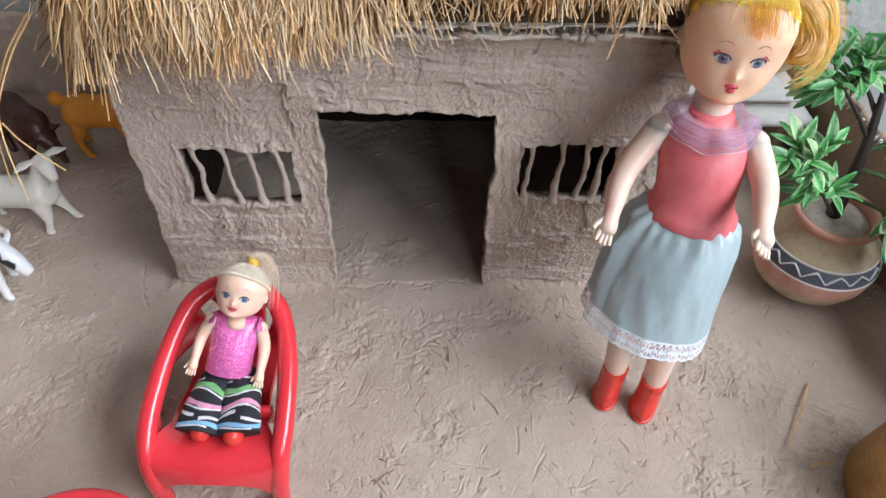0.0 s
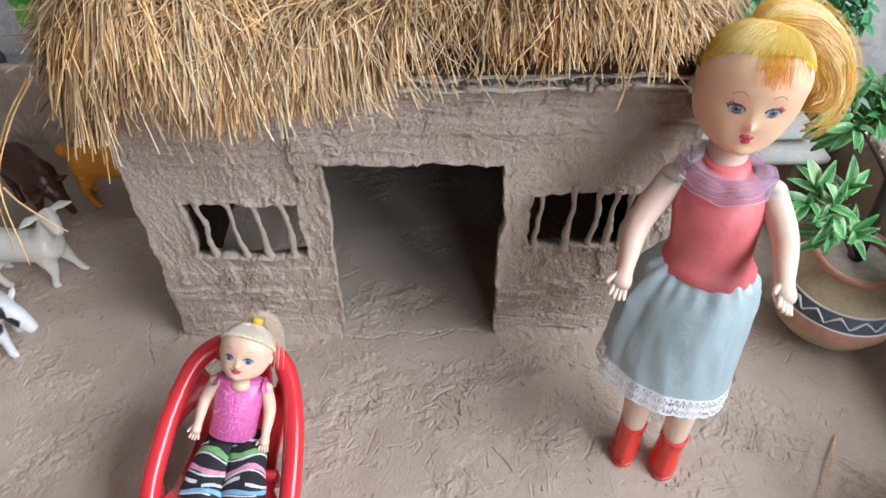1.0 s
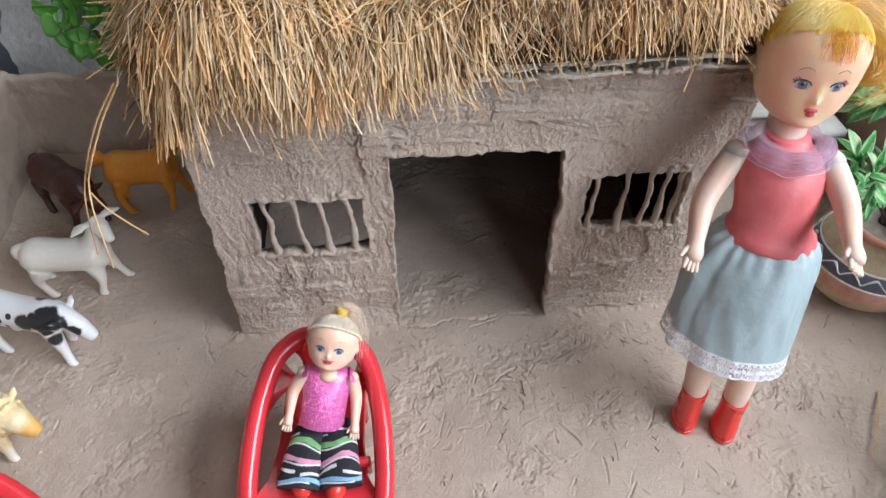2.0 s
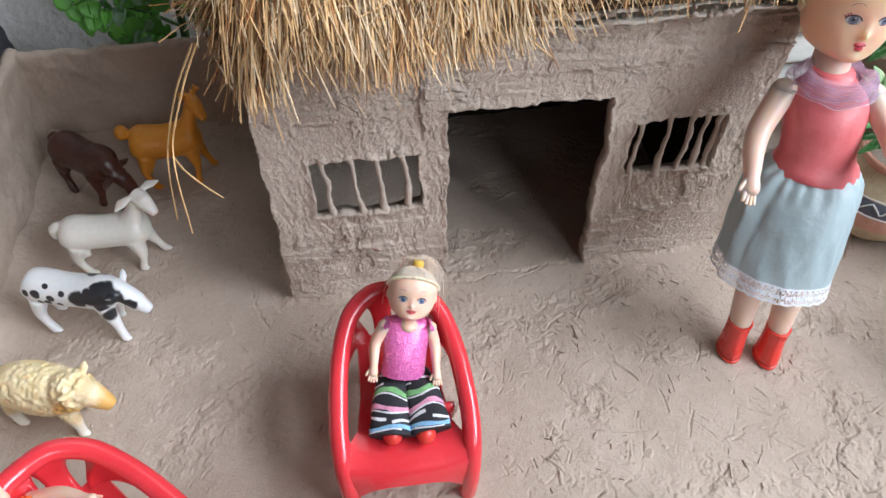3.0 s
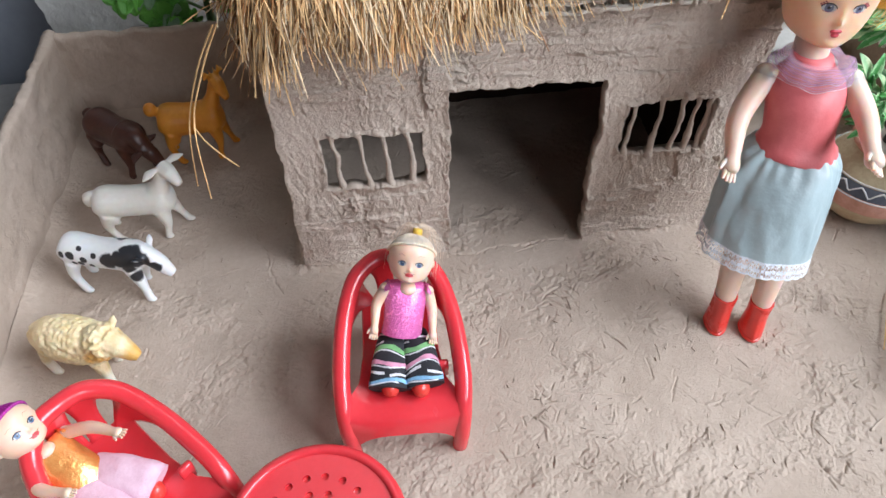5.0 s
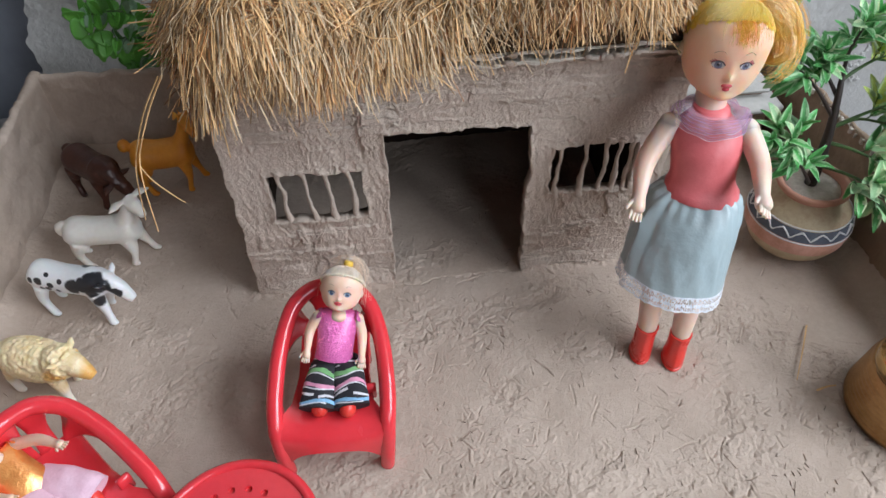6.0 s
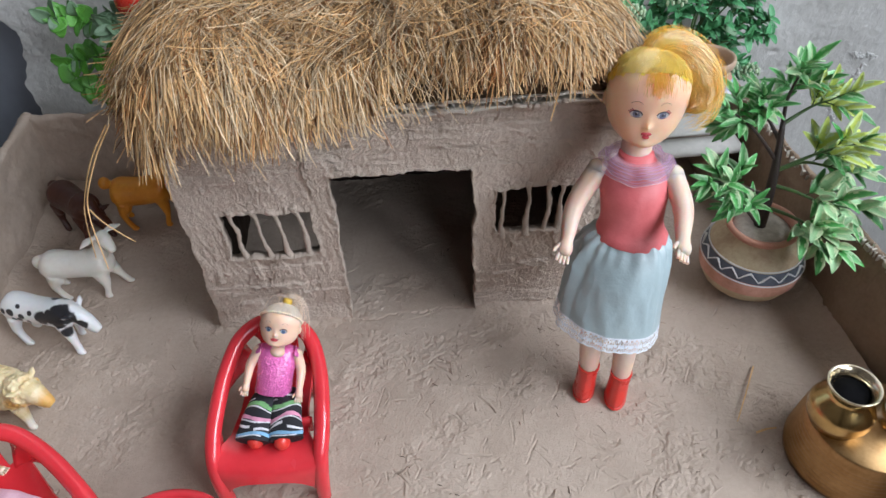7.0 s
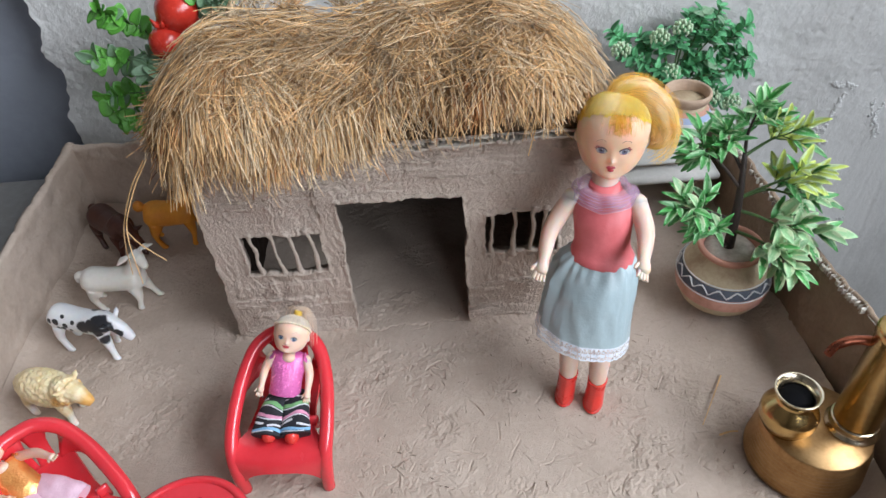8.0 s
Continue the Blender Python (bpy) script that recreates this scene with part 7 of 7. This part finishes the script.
def fruit_branch():
    """Round-leaved artificial branch with red fruits, behind the wall at the west."""
    rnd = random.Random(41)
    base = Vector((-0.225, 0.252, -0.012))
    plant = thing("artificial_fruit_plant", Matrix.Translation(base), "artificial plant with round green leaves and glossy red fruits", "plant")
    at = lambda x, y, z: Vector((x, y, z)) - base
    part("stem", Shape().tube([(0, 0, 0), (0.004, -0.002, 0.10), (0.012, -0.01, 0.20)], [0.004, 0.0035, 0.003], 8), STEM, plant)
    runs = [
        ([at(-0.222, 0.248, 0.12), at(-0.250, 0.236, 0.150), at(-0.272, 0.226, 0.165), at(-0.290, 0.220, 0.165)], ROUND, 14),
        ([at(-0.222, 0.248, 0.10), at(-0.250, 0.232, 0.120), at(-0.274, 0.224, 0.126), at(-0.292, 0.220, 0.122)], ROUND, 14),
        ([at(-0.222, 0.248, 0.07), at(-0.248, 0.234, 0.094), at(-0.270, 0.226, 0.100), at(-0.290, 0.222, 0.096)], ROUND, 14),
        ([at(-0.218, 0.246, 0.16), at(-0.240, 0.232, 0.190), at(-0.255, 0.222, 0.205), at(-0.264, 0.216, 0.215)], ROUND, 12),
        ([at(-0.216, 0.246, 0.15), at(-0.228, 0.222, 0.165), at(-0.232, 0.208, 0.165), at(-0.234, 0.198, 0.158)], SAGES, 9),
        ([at(-0.214, 0.246, 0.18), at(-0.190, 0.228, 0.200), at(-0.165, 0.220, 0.210), at(-0.140, 0.216, 0.216)], SAGES, 14),
        ([at(-0.214, 0.246, 0.19), at(-0.195, 0.230, 0.216), at(-0.175, 0.224, 0.230), at(-0.150, 0.220, 0.240)], ROUND, 12),
        ([at(-0.222, 0.248, 0.05), at(-0.236, 0.232, 0.074), at(-0.250, 0.224, 0.080), at(-0.262, 0.220, 0.078)], ROUND, 12),
        ([at(-0.216, 0.246, 0.10), at(-0.222, 0.226, 0.116), at(-0.226, 0.214, 0.120), at(-0.228, 0.206, 0.118)], ROUND, 12),
        ([at(-0.214, 0.246, 0.08), at(-0.200, 0.228, 0.092), at(-0.190, 0.218, 0.096), at(-0.180, 0.212, 0.096)], ROUND, 12),
    ]
    for pts, kind, count in runs:
        line = curve_points(pts, 5)
        part("branch", Shape().tube(line, [0.0015 - 0.0008 * k / (len(line) - 1) for k in range(len(line))], 7), STEM, plant)
        for k in range(count + 14):
            u = 0.2 + 0.8 * (k + 0.5) / (count + 14)
            i = min(int(u * (len(line) - 1)), len(line) - 2)
            p = line[i].lerp(line[i + 1], u * (len(line) - 1) - i)
            d = (line[i + 1] - line[i]).normalized()
            side = d.cross(Vector((0, -1, 0.3))).normalized() * (1 if k % 2 else -1)
            blade(kind if rnd.random() < 0.8 else SAGES, plant, p, side + d * rnd.uniform(-0.4, 1.2) + Vector((rnd.uniform(-0.5, 0.5), rnd.uniform(-0.9, 0.2), rnd.uniform(-0.5, 0.5))), Vector((rnd.uniform(-0.8, 0.8), -0.7, rnd.uniform(0.1, 1.0))), rnd.uniform(0.010, 0.018), rnd)
    for x, y, z, r in ((-0.211, 0.214, 0.180, 0.0165), (-0.196, 0.228, 0.204, 0.0215)):
        fruit = part("fruit", Shape().ball(at(x, y, z), (r, r, r * 0.95), sides=28, rows=18), FRUIT, plant, "glossy red pomegranate-like fruit")
        crown = Shape()
        c = at(x, y, z) + Vector((0.001, -0.006, 1)).normalized() * r * 0.92
        for q in range(6):
            a = math.pi * q / 3
            crown.tube([c, c + Vector((0.35 * r * math.cos(a), 0.35 * r * math.sin(a), 0.22 * r)), c + Vector((0.5 * r * math.cos(a), 0.5 * r * math.sin(a), 0.5 * r))], [0.16 * r, 0.15 * r, 0.03 * r], 6)
        part("crown", crown, FRUIT, fruit)
    return plant


fruit_branch()

# ---------------------------------------------------------------- brass hand pump and water pot
pump = thing("toy_hand_pump", pose(0.274, -0.161, 0.001), "brass toy hand pump on a ridged round base", "hand pump")
prof = [(0.0395, 0.0), (0.0412, 0.002)]
for k in range(9):
    z = 0.004 + k * 0.0034
    r = 0.0412 - 0.0030 * k / 8
    prof += [(r, z), (r + 0.0005, z + 0.0010), (r - 0.0005, z + 0.0024)]
prof += [(0.0372, 0.0365), (0.0368, 0.0388), (0.0360, 0.0396), (0.0002, 0.0398)]
part("base", Shape().lathe([(r * 0.945, z) for r, z in prof], (-0.0020, 0.0010, 0), sides=72, slots=[1] * (len(prof) - 1)), [BRASS, BRASS_OLD], pump, "ridged tarnished brass base with a polished top")
part("collar", Shape().lathe([(0.0172, 0.0398), (0.0172, 0.0412), (0.0155, 0.0420), (0.0148, 0.0470), (0.0152, 0.0478), (0.0148, 0.0486)], (0.0195, -0.002, 0), 40), BRASS_PALE, pump)
part("cylinder", Shape().lathe([(0.0135, 0.0400), (0.0140, 0.0490), (0.0140, 0.127), (0.0150, 0.129), (0.0150, 0.134), (0.0135, 0.136), (0.0002, 0.138)], (0.0195, -0.002, 0), 40), BRASS, pump, "polished brass pump cylinder")
s = Shape().tube(curve_points([(0.020, 0.000, 0.116), (0.008, 0.006, 0.118), (-0.002, 0.008, 0.1175), (-0.010, 0.008, 0.114), (-0.014, 0.007, 0.107)], 6), [0.0034] * 8 + [0.0031] * 9 + [0.0028] * 8, 14)
part("spout", s, COPPER, pump, "curved dull copper spout")
s = Shape().tube(curve_points([(0.0195, -0.002, 0.136), (0.020, 0.000, 0.150), (0.030, 0.004, 0.158), (0.050, 0.010, 0.146)], 6), 0.0028, 12)
part("handle", s, COPPER, pump, "copper pump handle")

lota = thing("water_pot", pose(0.2495, -0.1580, 0.0408), "small polished brass water pot with a flared rim", "water pot")
prof = [(0.0128, 0.0), (0.0140, 0.0012), (0.0140, 0.0024), (0.0150, 0.0040), (0.0176, 0.0085), (0.0184, 0.0125), (0.0180, 0.0160), (0.0183, 0.0172), (0.0178, 0.0184), (0.0160, 0.0222), (0.0122, 0.0262), (0.0108, 0.0285), (0.0112, 0.0305)]
part("body", Shape().lathe(prof, sides=56), BRASS, lota, "round brass belly")
prof = [(0.0108, 0.0300), (0.0116, 0.0325), (0.0134, 0.0352), (0.0146, 0.0364), (0.0149, 0.0374), (0.0143, 0.0380), (0.0128, 0.0366), (0.0106, 0.0335), (0.0096, 0.0300), (0.0098, 0.0285)]
part("rim", Shape().lathe(prof, sides=56), BRASS_PALE, lota, "pale flared brass rim")
part("dark_filling", Shape().lathe([(0.0001, 0.0309), (0.0097, 0.0309), (0.0098, 0.0314), (0.0001, 0.0315)], sides=40), BLACK_WATER, lota, "dark filling in the mouth")

# ---------------------------------------------------------------- straw on the ground
s = Shape()
straw(s, curve_points([(0.2418, -0.0860, 0.0022), (0.2290, -0.1050, 0.0030), (0.2125, -0.1290, 0.0022)], 6), 0.0007, 0)
single("loose_straw", s, [STRAW], "single dry straw lying on the clay ground", "straw", smooth=False)
s = Shape()
straw(s, curve_points([(0.2215, -0.1385, 0.0022), (0.2290, -0.1370, 0.0028), (0.2360, -0.1365, 0.0022)], 6), 0.0009, 0)
single("loose_straw", s, [STRAW], "short dry straw lying beside the pump base", "straw", smooth=False)


def chips(count, rnd, dark):
    """Bits of chopped straw and clay crumbs worked into the ground."""
    s = Shape()
    for k in range(count):
        if rnd.random() < 0.5:
            x, y = rnd.uniform(-0.10, 0.29), rnd.uniform(-0.42, -0.01)
        else:
            x, y = rnd.uniform(-0.32, 0.30), rnd.uniform(-0.42, 0.19)
        if fine(x, y, 2, 0.030, 3) < rnd.uniform(0.0, 0.7):
            continue
        a = 0.8 + 3.0 * fine(x, y, 12, 0.04, 1) + rnd.gauss(0, 0.45)
        length = rnd.uniform(0.0014, 0.0048) if rnd.random() < 0.88 or dark else rnd.uniform(0.005, 0.013)
        d = Vector((math.cos(a), math.sin(a), 0)) * length * 0.5
        c = Vector((x, y, ground_height(x, y) + rnd.uniform(-0.0002, 0.0003)))
        bend = Vector((-d.y, d.x, 0)) * rnd.uniform(-0.05, 0.05)
        straw(s, [c - d, c + bend + Vector((0, 0, 0.0002)), c + d], rnd.uniform(0.0002, 0.0005) if dark else rnd.uniform(0.0003, 0.0008), 0)
    return s


ob = single("straw_chips", chips(3200, random.Random(51), False), [CLAY], "chopped straw worked into the clay ground", "straw", kind="stuff", smooth=False)
ob = single("dark_crumbs", chips(1000, random.Random(52), True), [CLAY_DARK], "dark crumbs and scratches on the clay ground", "crumbs", kind="stuff", smooth=False)
